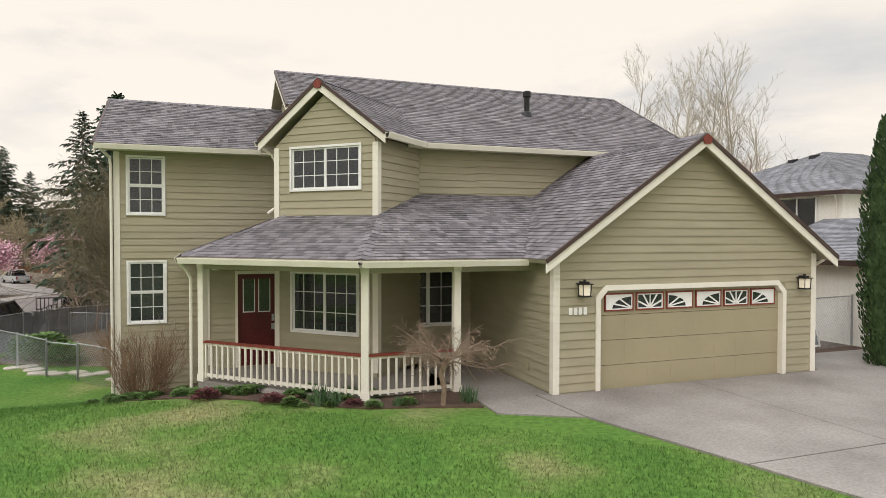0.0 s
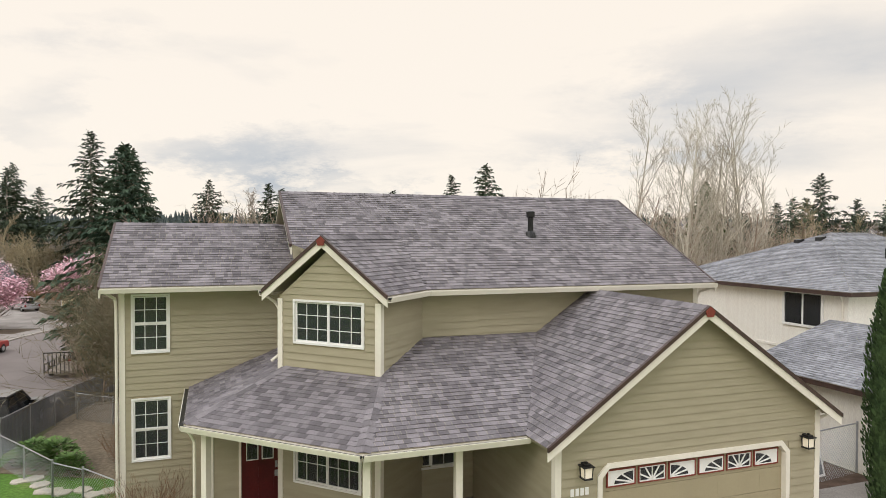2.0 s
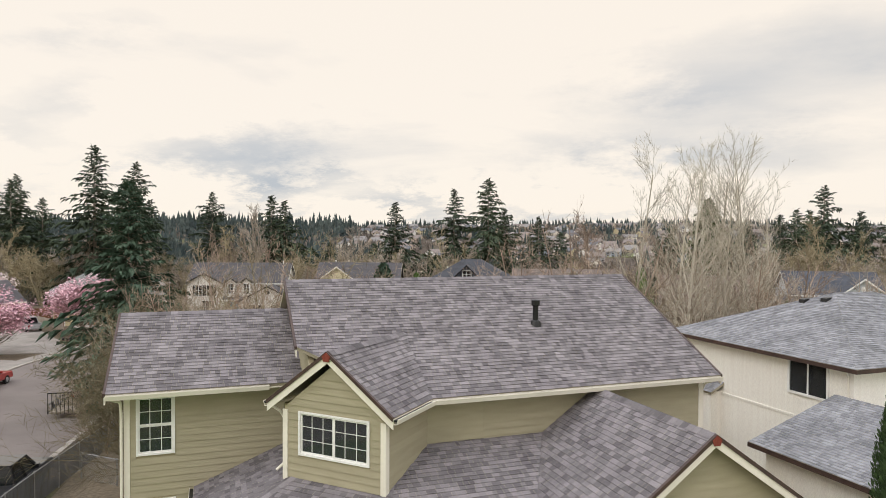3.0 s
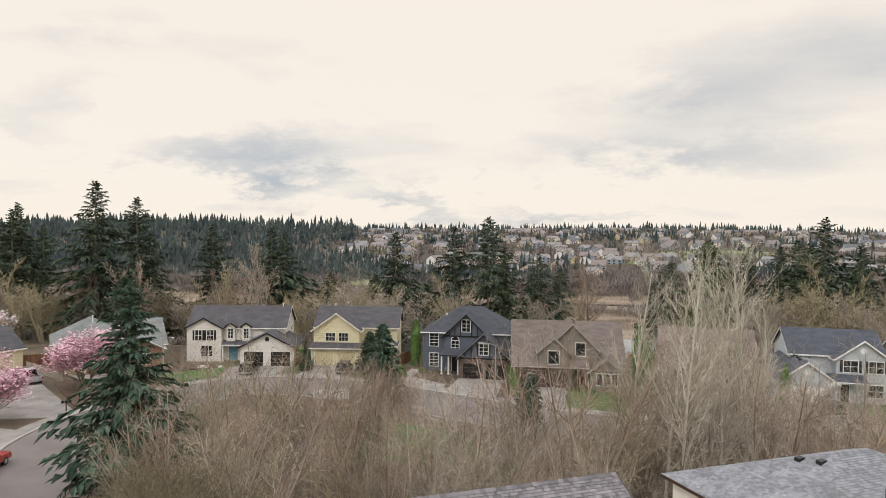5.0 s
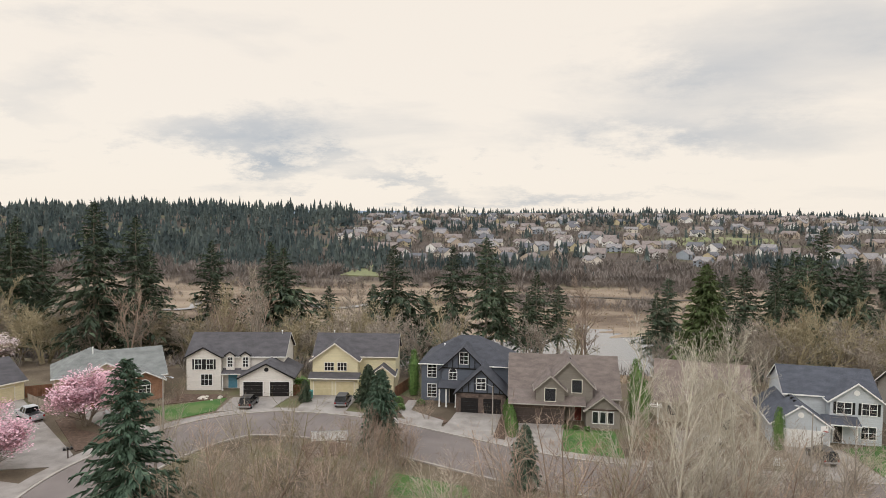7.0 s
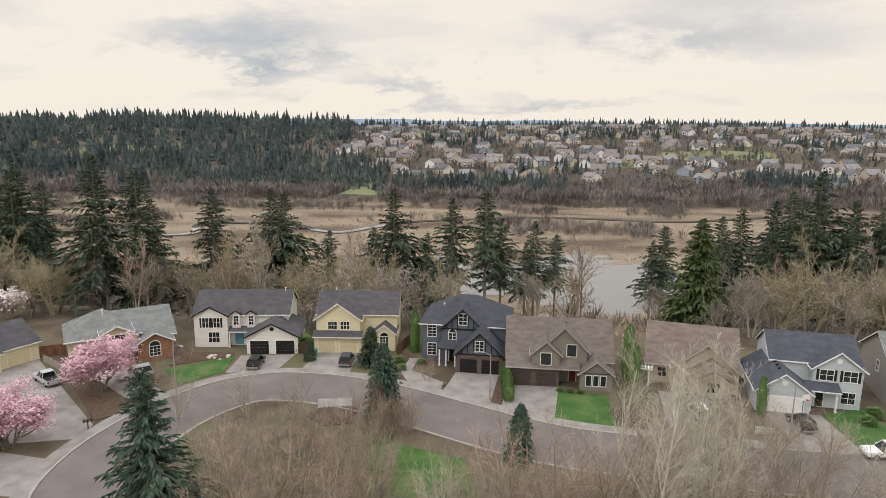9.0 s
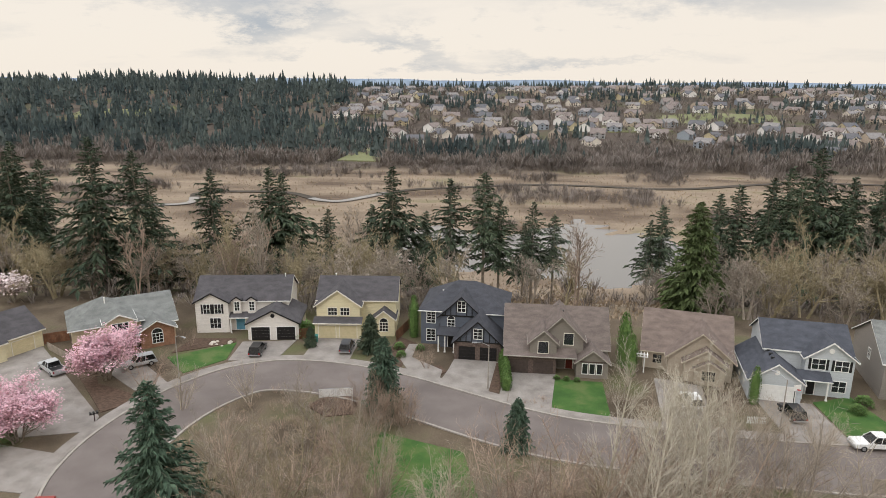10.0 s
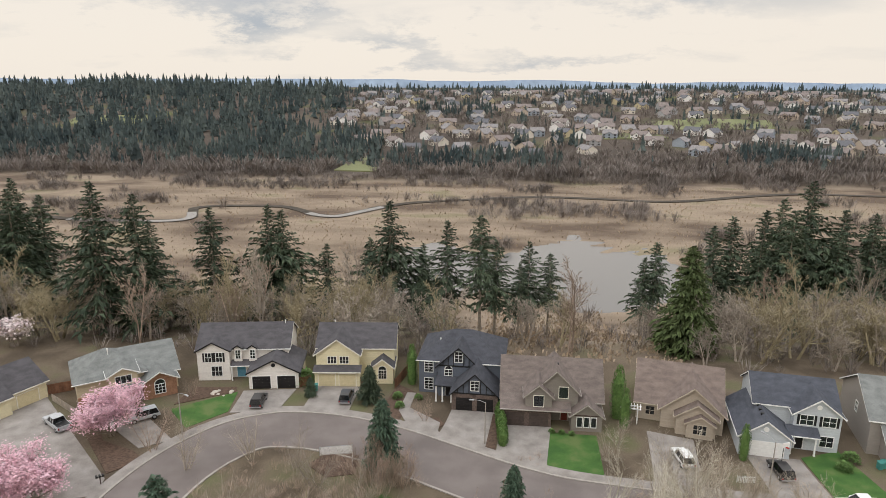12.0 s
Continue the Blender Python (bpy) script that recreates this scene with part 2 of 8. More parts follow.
# ---- mesh helpers ----
class Geo:
    """A growing list of vertices and faces."""

    def __init__(self):
        self.v, self.f, self.trunk = [], [], None

    def poly(self, pts):
        k = len(self.v)
        self.v += [tuple(p) for p in pts]
        self.f.append(tuple(range(k, k + len(pts))))
        return self

    def prism(self, pts, off):
        """A polygon swept along off, closed at both ends."""
        k, c = len(self.v), len(pts)
        self.v += [tuple(p) for p in pts] + [(p[0] + off[0], p[1] + off[1], p[2] + off[2]) for p in pts]
        self.f.append(tuple(range(k + c - 1, k - 1, -1)))
        self.f.append(tuple(range(k + c, k + 2 * c)))
        for i in range(c):
            j = (i + 1) % c
            self.f.append((k + i, k + j, k + c + j, k + c + i))
        return self

    def box(self, x0, x1, y0, y1, z0, z1):
        return self.prism([(x0, y0, z0), (x1, y0, z0), (x1, y1, z0), (x0, y1, z0)], (0, 0, z1 - z0))

    def beam(self, p, q, w, h):
        """A square bar from p to q, w wide and h high."""
        p, q = Vector(p), Vector(q)
        d = (q - p).normalized()
        s = d.cross(Vector((0, 0, 1)))
        s = s.normalized() if s.length > 1e-4 else Vector((1, 0, 0))
        u = s.cross(d).normalized()
        pts = [p + s * a * w / 2 + u * b * h / 2 for a, b in ((-1, -1), (1, -1), (1, 1), (-1, 1))]
        return self.prism(pts, q - p)

    def tube(self, p, q, r0, r1, n=6, cap=True):
        p, q = Vector(p), Vector(q)
        d = (q - p).normalized()
        a = d.cross(Vector((0.3, 0.9, 0.25))).normalized()
        b = d.cross(a)
        k = len(self.v)
        for c, r in ((p, r0), (q, r1)):
            for i in range(n):
                t = 2 * math.pi * i / n
                self.v.append(tuple(c + a * (r * math.cos(t)) + b * (r * math.sin(t))))
        for i in range(n):
            j = (i + 1) % n
            self.f.append((k + i, k + j, k + n + j, k + n + i))
        if cap:
            self.f.append(tuple(range(k + n, k + 2 * n)))
            self.f.append(tuple(range(k + n - 1, k - 1, -1)))
        return self

    def lathe(self, c, prof, n=12):
        """Rings of (radius, height) round a vertical axis at c."""
        k = len(self.v)
        for r, z in prof:
            for i in range(n):
                t = 2 * math.pi * i / n
                self.v.append((c[0] + r * math.cos(t), c[1] + r * math.sin(t), c[2] + z))
        for j in range(len(prof) - 1):
            for i in range(n):
                a, b = k + j * n + i, k + j * n + (i + 1) % n
                self.f.append((a, b, b + n, a + n))
        self.f.append(tuple(range(k + n - 1, k - 1, -1)))
        self.f.append(tuple(range(k + (len(prof) - 1) * n, k + len(prof) * n)))
        return self

    def weld(self):
        """Join corners that meet."""
        seen, order, remap = {}, [], []
        for p in self.v:
            k = (round(p[0], 4), round(p[1], 4), round(p[2], 4))
            if k not in seen:
                seen[k] = len(order)
                order.append(p)
            remap.append(seen[k])
        self.v = order
        self.f = [tuple(remap[i] for i in f) for f in self.f]
        return self

    def moved(self, m):
        self.v = [tuple(m @ Vector(p)) for p in self.v]
        return self

    def mesh(self, name, mat, smooth=False):
        me = bpy.data.meshes.new(name)
        me.from_pydata(self.v, [], self.f)
        me.materials.append(mat)
        if smooth:
            me.polygons.foreach_set("use_smooth", [True] * len(me.polygons))
        me.update()
        return me


def ring(x0, x1, z0, z1, w, y0, y1, g=None):
    """A rectangular frame, w wide, in one connected piece."""
    g = g or Geo()
    k = len(g.v)
    for y in (y0, y1):
        for d in (0, w):
            g.v += [(x0 + d, y, z0 + d), (x1 - d, y, z0 + d), (x1 - d, y, z1 - d), (x0 + d, y, z1 - d)]
    for i in range(4):
        j = (i + 1) % 4
        g.f += [(k + i, k + j, k + 4 + j, k + 4 + i), (k + 8 + j, k + 8 + i, k + 12 + i, k + 12 + j), (k + j, k + i, k + 8 + i, k + 8 + j), (k + 4 + i, k + 4 + j, k + 12 + j, k + 12 + i)]
    return g


def part(name, geo, mat, parent=None, label="", smooth=False):
    me = geo if isinstance(geo, bpy.types.Mesh) else geo.mesh(name, mat, smooth)
    ob = new(name, me)
    ob.parent = parent
    if label:
        ob["label"] = label
    return ob


def empty(name, m, label, category, group="", kind=""):
    ob = new(name)
    ob.matrix_world = m
    ob.empty_display_size = 0.3
    return tagged(ob, label, category, group, kind)


def bevel(ob, w=0.01):
    b = ob.modifiers.new("bevel", "BEVEL")
    b.width, b.segments, b.limit_method = w, 2, "ANGLE"
    return ob


def smoothstep(a, b, x):
    t = min(1.0, max(0.0, (x - a) / (b - a)))
    return t * t * (3 - 2 * t)


# ---- the plan ----
HOUSE = pose(1.765, 13.59, 0, 0, 0, 23.8)
HOUSE_INV = HOUSE.inverted()
VALLEY = -3.2


def pond_mask(x, y):
    """1 in the middle of the marsh pond, 0 at its uneven shore."""
    a = ((x - 40) / 38) ** 2 + ((y - 248) / 46) ** 2
    b = ((x + 16) / 26) ** 2 + ((y - 246) / 34) ** 2
    w = 0.45 * noise.noise((x / 22, y / 18, 1.7)) + (0.3 + 0.5 * smoothstep(255, 285, y)) * noise.noise((x / 9, y / 6, 5.0))
    return max(smoothstep(1.1, 0.75, a + w), smoothstep(1.05, 0.7, b + w * 1.5))


def ground(x, y):
    """Height of the land."""
    p = HOUSE_INV @ Vector((x, y, 0))
    near = -0.8 * smoothstep(2.0, 8.0, p.y) * smoothstep(-3.5, -8.0, p.x) - 0.03 * max(0.0, min(-p.x - 2.5, 7.0))
    z = near + (VALLEY - near) * smoothstep(20, 58, y + 0.25 * max(0, -x - 8))
    if y > 100:
        dip = smoothstep(106, 196 + 0.06 * abs(x), y)
        z = VALLEY + (-25 - VALLEY) * dip
        hill = smoothstep(470, 1190, y + 0.03 * x)
        z += hill * (45 + 10 * noise.noise((x / 420, y / 420, 0.3)))
        far = smoothstep(1500, 2600, y)
        z -= far * 20
        if 190 < y < 320:
            z -= 1.6 * pond_mask(x, y)
        if y > 150:
            z += 0.5 * noise.noise((x / 40, y / 40, 4.0)) * dip * (1 - hill)
    if abs(x) > 75 and y < 130:
        z += 1.4 * noise.noise((x / 60, y / 60, 2.0)) * smoothstep(75, 120, abs(x))
    return z


# ---- the land ----
def land_material():
    m = bpy.data.materials.new("land_cover")
    m.use_nodes = True
    n, l = m.node_tree.nodes, m.node_tree.links
    bs = n["Principled BSDF"]
    bs.inputs["Roughness"].default_value = 0.95
    bs.inputs["Specular IOR Level"].default_value = 0.1
    tc = n.new("ShaderNodeTexCoord")

    def tex(scale, detail=5.0, stretch=(1, 1, 1)):
        mp = n.new("ShaderNodeMapping")
        mp.inputs["Scale"].default_value = stretch
        l.new(tc.outputs["Object"], mp.inputs[0])
        t = n.new("ShaderNodeTexNoise")
        t.inputs["Scale"].default_value, t.inputs["Detail"].default_value = scale, detail
        l.new(mp.outputs[0], t.inputs["Vector"])
        return t.outputs["Fac"]

    def ramp(src, *stops):
        r = n.new("ShaderNodeValToRGB")
        e = r.color_ramp.elements
        e[0].position, e[0].color = stops[0][0], (*stops[0][1], 1)
        e[1].position, e[1].color = stops[-1][0], (*stops[-1][1], 1)
        for p, c in stops[1:-1]:
            e.new(p).color = (*c, 1)
        l.new(src, r.inputs[0])
        return r.outputs[0]

    def mix(a, b, f):
        x = n.new("ShaderNodeMixRGB")
        l.new(f, x.inputs[0])
        l.new(a, x.inputs[1])
        l.new(b, x.inputs[2])
        return x.outputs[0]

    sep = n.new("ShaderNodeSeparateXYZ")
    l.new(tc.outputs["Object"], sep.inputs[0])

    def gap():
        """The open strip in the wood, where the marsh grass comes up to the gardens."""
        a = n.new("ShaderNodeMath")
        a.operation = "SUBTRACT"
        l.new(sep.outputs["X"], a.inputs[0])
        a.inputs[1].default_value = 19.0
        b = n.new("ShaderNodeMath")
        b.operation = "ABSOLUTE"
        l.new(a.outputs[0], b.inputs[0])
        r = n.new("ShaderNodeMapRange")
        r.inputs["From Min"].default_value, r.inputs["From Max"].default_value = 26.0, 13.0
        r.inputs["To Max"].default_value = 62.0
        l.new(b.outputs[0], r.inputs[0])
        return r.outputs[0]

    def band(lo, hi, wobble, shift=None):
        """0 nearer than lo, 1 farther than hi, with an uneven border."""
        a = n.new("ShaderNodeMath")
        a.operation = "MULTIPLY_ADD"
        l.new(tex(0.02, 6.0), a.inputs[0])
        a.inputs[1].default_value = wobble
        l.new(sep.outputs["Y"], a.inputs[2])
        if shift:
            k = n.new("ShaderNodeMath")
            l.new(a.outputs[0], k.inputs[0])
            l.new(shift, k.inputs[1])
            a = k
        r = n.new("ShaderNodeMapRange")
        r.inputs["From Min"].default_value, r.inputs["From Max"].default_value = lo + wobble / 2, hi + wobble / 2
        l.new(a.outputs[0], r.inputs[0])
        return r.outputs[0]

    lawn = ramp(tex(0.30), (0.36, (0.07, 0.155, 0.028)), (0.52, (0.105, 0.19, 0.038)), (0.66, (0.25, 0.25, 0.11)))
    wood = ramp(tex(0.12, 7.0), (0.36, (0.09, 0.07, 0.05)), (0.5, (0.14, 0.11, 0.078)), (0.70, (0.115, 0.12, 0.058)))
    marsh = ramp(tex(0.03, 9.0, (0.7, 1.3, 1)), (0.36, (0.12, 0.088, 0.065)), (0.45, (0.195, 0.15, 0.11)), (0.60, (0.285, 0.225, 0.165)), (0.74, (0.175, 0.16, 0.09)))
    hill = ramp(tex(0.012, 8.0), (0.38, (0.07, 0.058, 0.048)), (0.52, (0.115, 0.092, 0.075)), (0.64, (0.10, 0.10, 0.055)), (0.74, (0.17, 0.19, 0.07)))
    col = mix(lawn, wood, band(23, 27, 5))
    col = mix(col, marsh, band(165, 200, 40, gap()))
    col = mix(col, hill, band(455, 500, 60))
    mul = n.new("ShaderNodeMixRGB")
    mul.blend_type = "MULTIPLY"
    mul.inputs[0].default_value = 1.0
    l.new(col, mul.inputs[1])
    g = n.new("ShaderNodeMapRange")
    g.inputs["From Min"].default_value, g.inputs["From Max"].default_value = 0.3, 0.7
    g.inputs["To Min"].default_value, g.inputs["To Max"].default_value = 0.72, 1.28
    l.new(tex(9.0, 6.0), g.inputs[0])
    l.new(g.outputs[0], mul.inputs[2])
    l.new(mul.outputs[0], bs.inputs["Base Color"])
    b = n.new("ShaderNodeBump")
    b.inputs["Strength"].default_value, b.inputs["Distance"].default_value = 0.5, 0.05
    l.new(tex(14.0, 4.0), b.inputs["Height"])
    l.new(b.outputs[0], bs.inputs["Normal"])
    return m


def steps(*runs):
    out = []
    for a, b, d in runs:
        c = max(1, round((b - a) / d))
        out += [a + (b - a) * i / c for i in range(c)]
    return out + [runs[-1][1]]


gx = steps((-3600, -800, 280), (-800, -240, 40), (-240, -90, 10), (-90, -24, 2.5), (-24, 24, 1), (24, 90, 2.5), (90, 240, 10), (240, 800, 40), (800, 3600, 280))
gy = steps((-300, -40, 26), (-40, -4, 3), (-4, 30, 1), (30, 130, 2.5), (130, 300, 3), (300, 500, 10), (500, 1300, 20), (1300, 2600, 100), (2600, 4700, 300))
g = Geo()
g.v = [(x, y, ground(x, y)) for y in gy for x in gx]
nx = len(gx)
g.f = [(j * nx + i, j * nx + i + 1, (j + 1) * nx + i + 1, (j + 1) * nx + i) for j in range(len(gy) - 1) for i in range(nx - 1)]
land = part("ground", g, land_material(), smooth=True)
tagged(land, "lawn, woodland floor, tan marsh and far hillside", "ground", kind="structure")


def ribbon(name, path, width, lift, mat, label, category, kerbs=False, drop=0.25):
    """A paved strip along a path of (x, y), laid on the land."""
    pts = [Vector((x, y)) for x, y in path]
    fine = []
    for i in range(len(pts) - 1):
        p0, p1, p2, p3 = pts[max(0, i - 1)], pts[i], pts[i + 1], pts[min(len(pts) - 1, i + 2)]
        c = max(2, int((p2 - p1).length / 1.5))
        for k in range(c):
            t = k / c
            fine.append(0.5 * ((2 * p1) + (p2 - p0) * t + (2 * p0 - 5 * p1 + 4 * p2 - p3) * t * t + (3 * p1 - p0 - 3 * p2 + p3) * t ** 3))
    fine.append(pts[-1])
    cols = 6
    g = Geo()
    for i, p in enumerate(fine):
        d = (fine[min(i + 1, len(fine) - 1)] - fine[max(0, i - 1)]).normalized()
        s = Vector((-d.y, d.x))
        for k in range(cols + 1):
            q = p + s * width * (k / cols - 0.5)
            g.v.append((q.x, q.y, ground(q.x, q.y) + lift))
        for k in (0, cols):
            q = p + s * width * (k / cols - 0.5)
            g.v.append((q.x, q.y, ground(q.x, q.y) + lift - drop))
    w = cols + 3
    for i in range(len(fine) - 1):
        a, b = i * w, (i + 1) * w
        for k in range(cols):
            g.f.append((a + k, a + k + 1, b + k + 1, b + k))
        g.f += [(a, b, b + w - 2, a + w - 2), (a + cols, b + cols, b + w - 1, a + w - 1)]
    ob = part(name, g, mat, smooth=False)
    return tagged(ob, label, category, kind="structure"), fine


def slab(name, outline, lift, mat, label, category, cell=1.5, drop=0.2):
    """A flat paved or planted patch with a straight-edged outline, draped on the land."""
    bm = bmesh.new()
    vs = [bm.verts.new((x, y, 0)) for x, y in outline]
    bm.faces.new(vs)
    xs, ys = [p[0] for p in outline], [p[1] for p in outline]
    for axis, lo, hi in ((0, min(xs), max(xs)), (1, min(ys), max(ys))):
        c = int((hi - lo) / cell)
        for i in range(1, c + 1):
            co = [0, 0, 0]
            co[axis] = lo + (hi - lo) * i / (c + 1)
            no = [0, 0, 0]
            no[axis] = 1
            bmesh.ops.bisect_plane(bm, geom=bm.verts[:] + bm.edges[:] + bm.faces[:], plane_co=co, plane_no=no)
    rim = [e for e in bm.edges if e.is_boundary]
    for v in bm.verts:
        v.co.z = ground(v.co.x, v.co.y) + lift
    ext = bmesh.ops.extrude_edge_only(bm, edges=rim)
    for v in ext["geom"]:
        if isinstance(v, bmesh.types.BMVert):
            v.co.z -= drop
    me = bpy.data.meshes.new(name)
    bm.to_mesh(me)
    bm.free()
    me.materials.append(mat)
    ob = new(name, me)
    return tagged(ob, label, category, kind="structure")


def hl(*pts):
    """House plan to the land."""
    return [tuple((HOUSE @ Vector((x, y, 0))).xy) for x, y in pts]


# streets: down past the garden, round the bend and along the valley houses
street_a, line_a = ribbon("road", [(-17, -30), (-21, 0), (-24.2, 22), (-31.5, 42), (-39.5, 57), (-40.5, 66.5), (-38, 76), (-32.5, 83), (-24.8, 84.3), (-14.5, 81.8), (-2.5, 75.8), (6, 71.8), (16, 69.4), (40, 67), (75, 68), (120, 70)], 9.5, 0.05, M["asphalt"], "worn grey asphalt street between the houses", "road")
for panel in (((-0.45, 0.1), (-0.35, -1.6), (0.47, -4.485), (3.39, -4.485), (3.39, 0.04), (-0.1, 0.04)), ((3.41, 0.04), (3.41, -4.485), (13.2, -4.485), (13.2, 1.7), (7.2, 1.7), (7.2, 0.04)), ((0.48, -4.515), (0.9, -6), (1.9, -9.5), (2.2, -16), (13, -16), (12.6, -4.515))):
    slab("driveway", hl(*panel), 0.035, M["concrete"], "weathered grey concrete driveway panel before the garage", "driveway")
slab("path", hl((-1.75, -0.85), (-0.38, -1.62), (-0.48, 0.1), (-0.15, 0.12), (-0.15, 4.35), (-1.7, 4.35)), 0.03, M["concrete"], "grey concrete path beside the porch", "path", cell=1.0)
slab("planting_bed", hl((-9.2, 7.2), (-8.9, 5.2), (-7.5, 3.5), (-5.7, 1.9), (-3.9, 0.45), (-1.8, -0.35), (-1.8, 1.0), (-3.8, 1.2), (-6.9, 4.2), (-6.9, 7.4)), 0.03, M["mulch"], "dark bark mulch bed along the porch", "planting bed", cell=0.8)

slab("gravel_strip", hl((7.2, 1.72), (11.2, 1.72), (11.2, 9.0), (7.2, 9.0)), 0.03, M["mulch"], "dark bark ground between the two houses", "ground strip", cell=1.0)
slab("leaf_litter", [(-9.6, 20.4), (-16.2, 20.8), (-20.5, 33), (-14, 34), (-8.6, 27)], 0.03, material("brown_leaf_litter", (0.13, 0.105, 0.07), (0.23, 0.18, 0.125), 7.0, 0.95, 0.5, 40), "brown bark mulch and leaf litter beyond the fence", "leaf litter", cell=1.0)


# ---- building helpers ----
def span(outline, z):
    """Left and right end of a convex outline of (s, z) at height z."""
    xs = []
    for i in range(len(outline)):
        (a, za), (b, zb) = outline[i], outline[(i + 1) % len(outline)]
        if min(za, zb) - 1e-6 <= z <= max(za, zb) + 1e-6:
            xs += [a, b] if abs(zb - za) < 1e-6 else [a + (b - a) * (z - za) / (zb - za)]
    return (min(xs), max(xs)) if xs else None


def strips(outline, z0, z1, openings):
    """Pieces (left at z0, right at z0, left at z1, right at z1) of a wall between two heights, less its openings."""
    lo, hi = span(outline, z0 + 1e-4), span(outline, z1 - 1e-4)
    if not lo or not hi:
        return []
    mid = (z0 + z1) / 2
    cuts = sorted((a, b) for a, b, c, d in openings if c < mid < d)
    out, left = [], (lo[0], hi[0])
    for a, b in cuts:
        if a > left[0] + 0.02:
            out.append((left[0], a, left[1], a))
        left = (b, b)
    if lo[1] > left[0] + 0.02:
        out.append((left[0], lo[1], left[1], hi[1]))
    return out


def wall_core(outline, openings, thick):
    zs = sorted({round(z, 4) for _, z in outline} | {round(z, 4) for o in openings for z in o[2:]})
    g = Geo()
    for z0, z1 in zip(zs, zs[1:]):
        if z1 - z0 < 0.005:
            continue
        for a0, b0, a1, b1 in strips(outline, z0, z1, openings):
            g.prism([(a0, 0, z0), (b0, 0, z0), (b1, 0, z1), (a1, 0, z1)], (0, thick, 0))
    return g.weld()


def siding(parent, at, outline, openings, row=0.178, mat=None, core=None, thick=0.14):
    """A framed wall with its lap boards, each a board of its own. at: the wall's pose in the house; outside is -y."""
    wall = part("wall", wall_core(outline, openings, thick).moved(at), core or M["wallback"], parent)
    z, top = min(z for _, z in outline), max(z for _, z in outline)
    while z < top - 0.03:
        z1 = min(z + row, top)
        for a0, b0, a1, b1 in strips(outline, z, z1, openings):
            g = Geo()
            g.v = [(a0, -0.028, z), (b0, -0.028, z), (b1, -0.007, z1 + 0.004), (a1, -0.007, z1 + 0.004), (a0, 0, z), (b0, 0, z), (b1, 0, z1), (a1, 0, z1)]
            g.f = [(0, 1, 2, 3), (1, 0, 4, 5), (0, 3, 7, 4), (2, 1, 5, 6), (3, 2, 6, 7)]
            part("board", g.moved(at), mat or M["siding"], wall)
        z = z1
    return wall


def window(parent, at, s0, s1, z0, z1, cols, rows, split="v", mat=None, name="window", depth=0.05):
    """A window in a wall opening: casing, two sashes with bars, glass."""
    mat = mat or M["white"]
    w = part(name, ring(s0, s1, z0, z1, 0.05, -depth, 0.1).moved(at), mat, parent)
    a0, a1, b0, b1 = s0 + 0.05, s1 - 0.05, z0 + 0.05, z1 - 0.05
    if split == "v":
        halves = [(a0, (a0 + a1) / 2, b0, b1), ((a0 + a1) / 2, a1, b0, b1)]
    elif split == "h":
        halves = [(a0, a1, b0, (b0 + b1) / 2), (a0, a1, (b0 + b1) / 2, b1)]
    else:
        halves = [(a0, a1, b0, b1)]
    for k, (p0, p1, q0, q1) in enumerate(halves):
        y = 0.0 if k else 0.02
        t = 0.042
        g = ring(p0, p1, q0, q1, t, y - 0.02, y + 0.02)
        part("sash", g.moved(at), mat, w)
        c, r = cols, rows
        g = Geo()
        for i in range(1, c):
            x = p0 + (p1 - p0) * i / c
            g.box(x - 0.009, x + 0.009, y - 0.008, y - 0.001, q0 + t, q1 - t)
        for i in range(1, r):
            zz = q0 + (q1 - q0) * i / r
            g.box(p0 + t, p1 - t, y - 0.011, y - 0.009, zz - 0.009, zz + 0.009)
        if g.v:
            part("glazing_bar", g.moved(at), mat, w)
        part("pane", Geo().box(p0 + t, p1 - t, y + 0.002, y + 0.008, q0 + t, q1 - t).moved(at), M["glass"], w)
    return w


def clip(poly, inside, cross):
    out = []
    for i in range(len(poly)):
        a, b = poly[i - 1], poly[i]
        ia, ib = inside(a), inside(b)
        if ia != ib:
            out.append(cross(a, b))
        if ib:
            out.append(b)
    return out


def clip_convex(poly, frame_poly):
    """A polygon cut by a convex one, both as (x, y), anticlockwise."""
    for i in range(len(frame_poly)):
        if not poly:
            break
        (x0, y0), (x1, y1) = frame_poly[i - 1], frame_poly[i]
        side = lambda p: (x1 - x0) * (p[1] - y0) - (y1 - y0) * (p[0] - x0)

        def cross(a, b):
            u, v = side(a), side(b)
            t = u / (u - v)
            return (a[0] + (b[0] - a[0]) * t, a[1] + (b[1] - a[1]) * t)

        poly = clip(poly, lambda p: side(p) >= -1e-9, cross)
    return poly


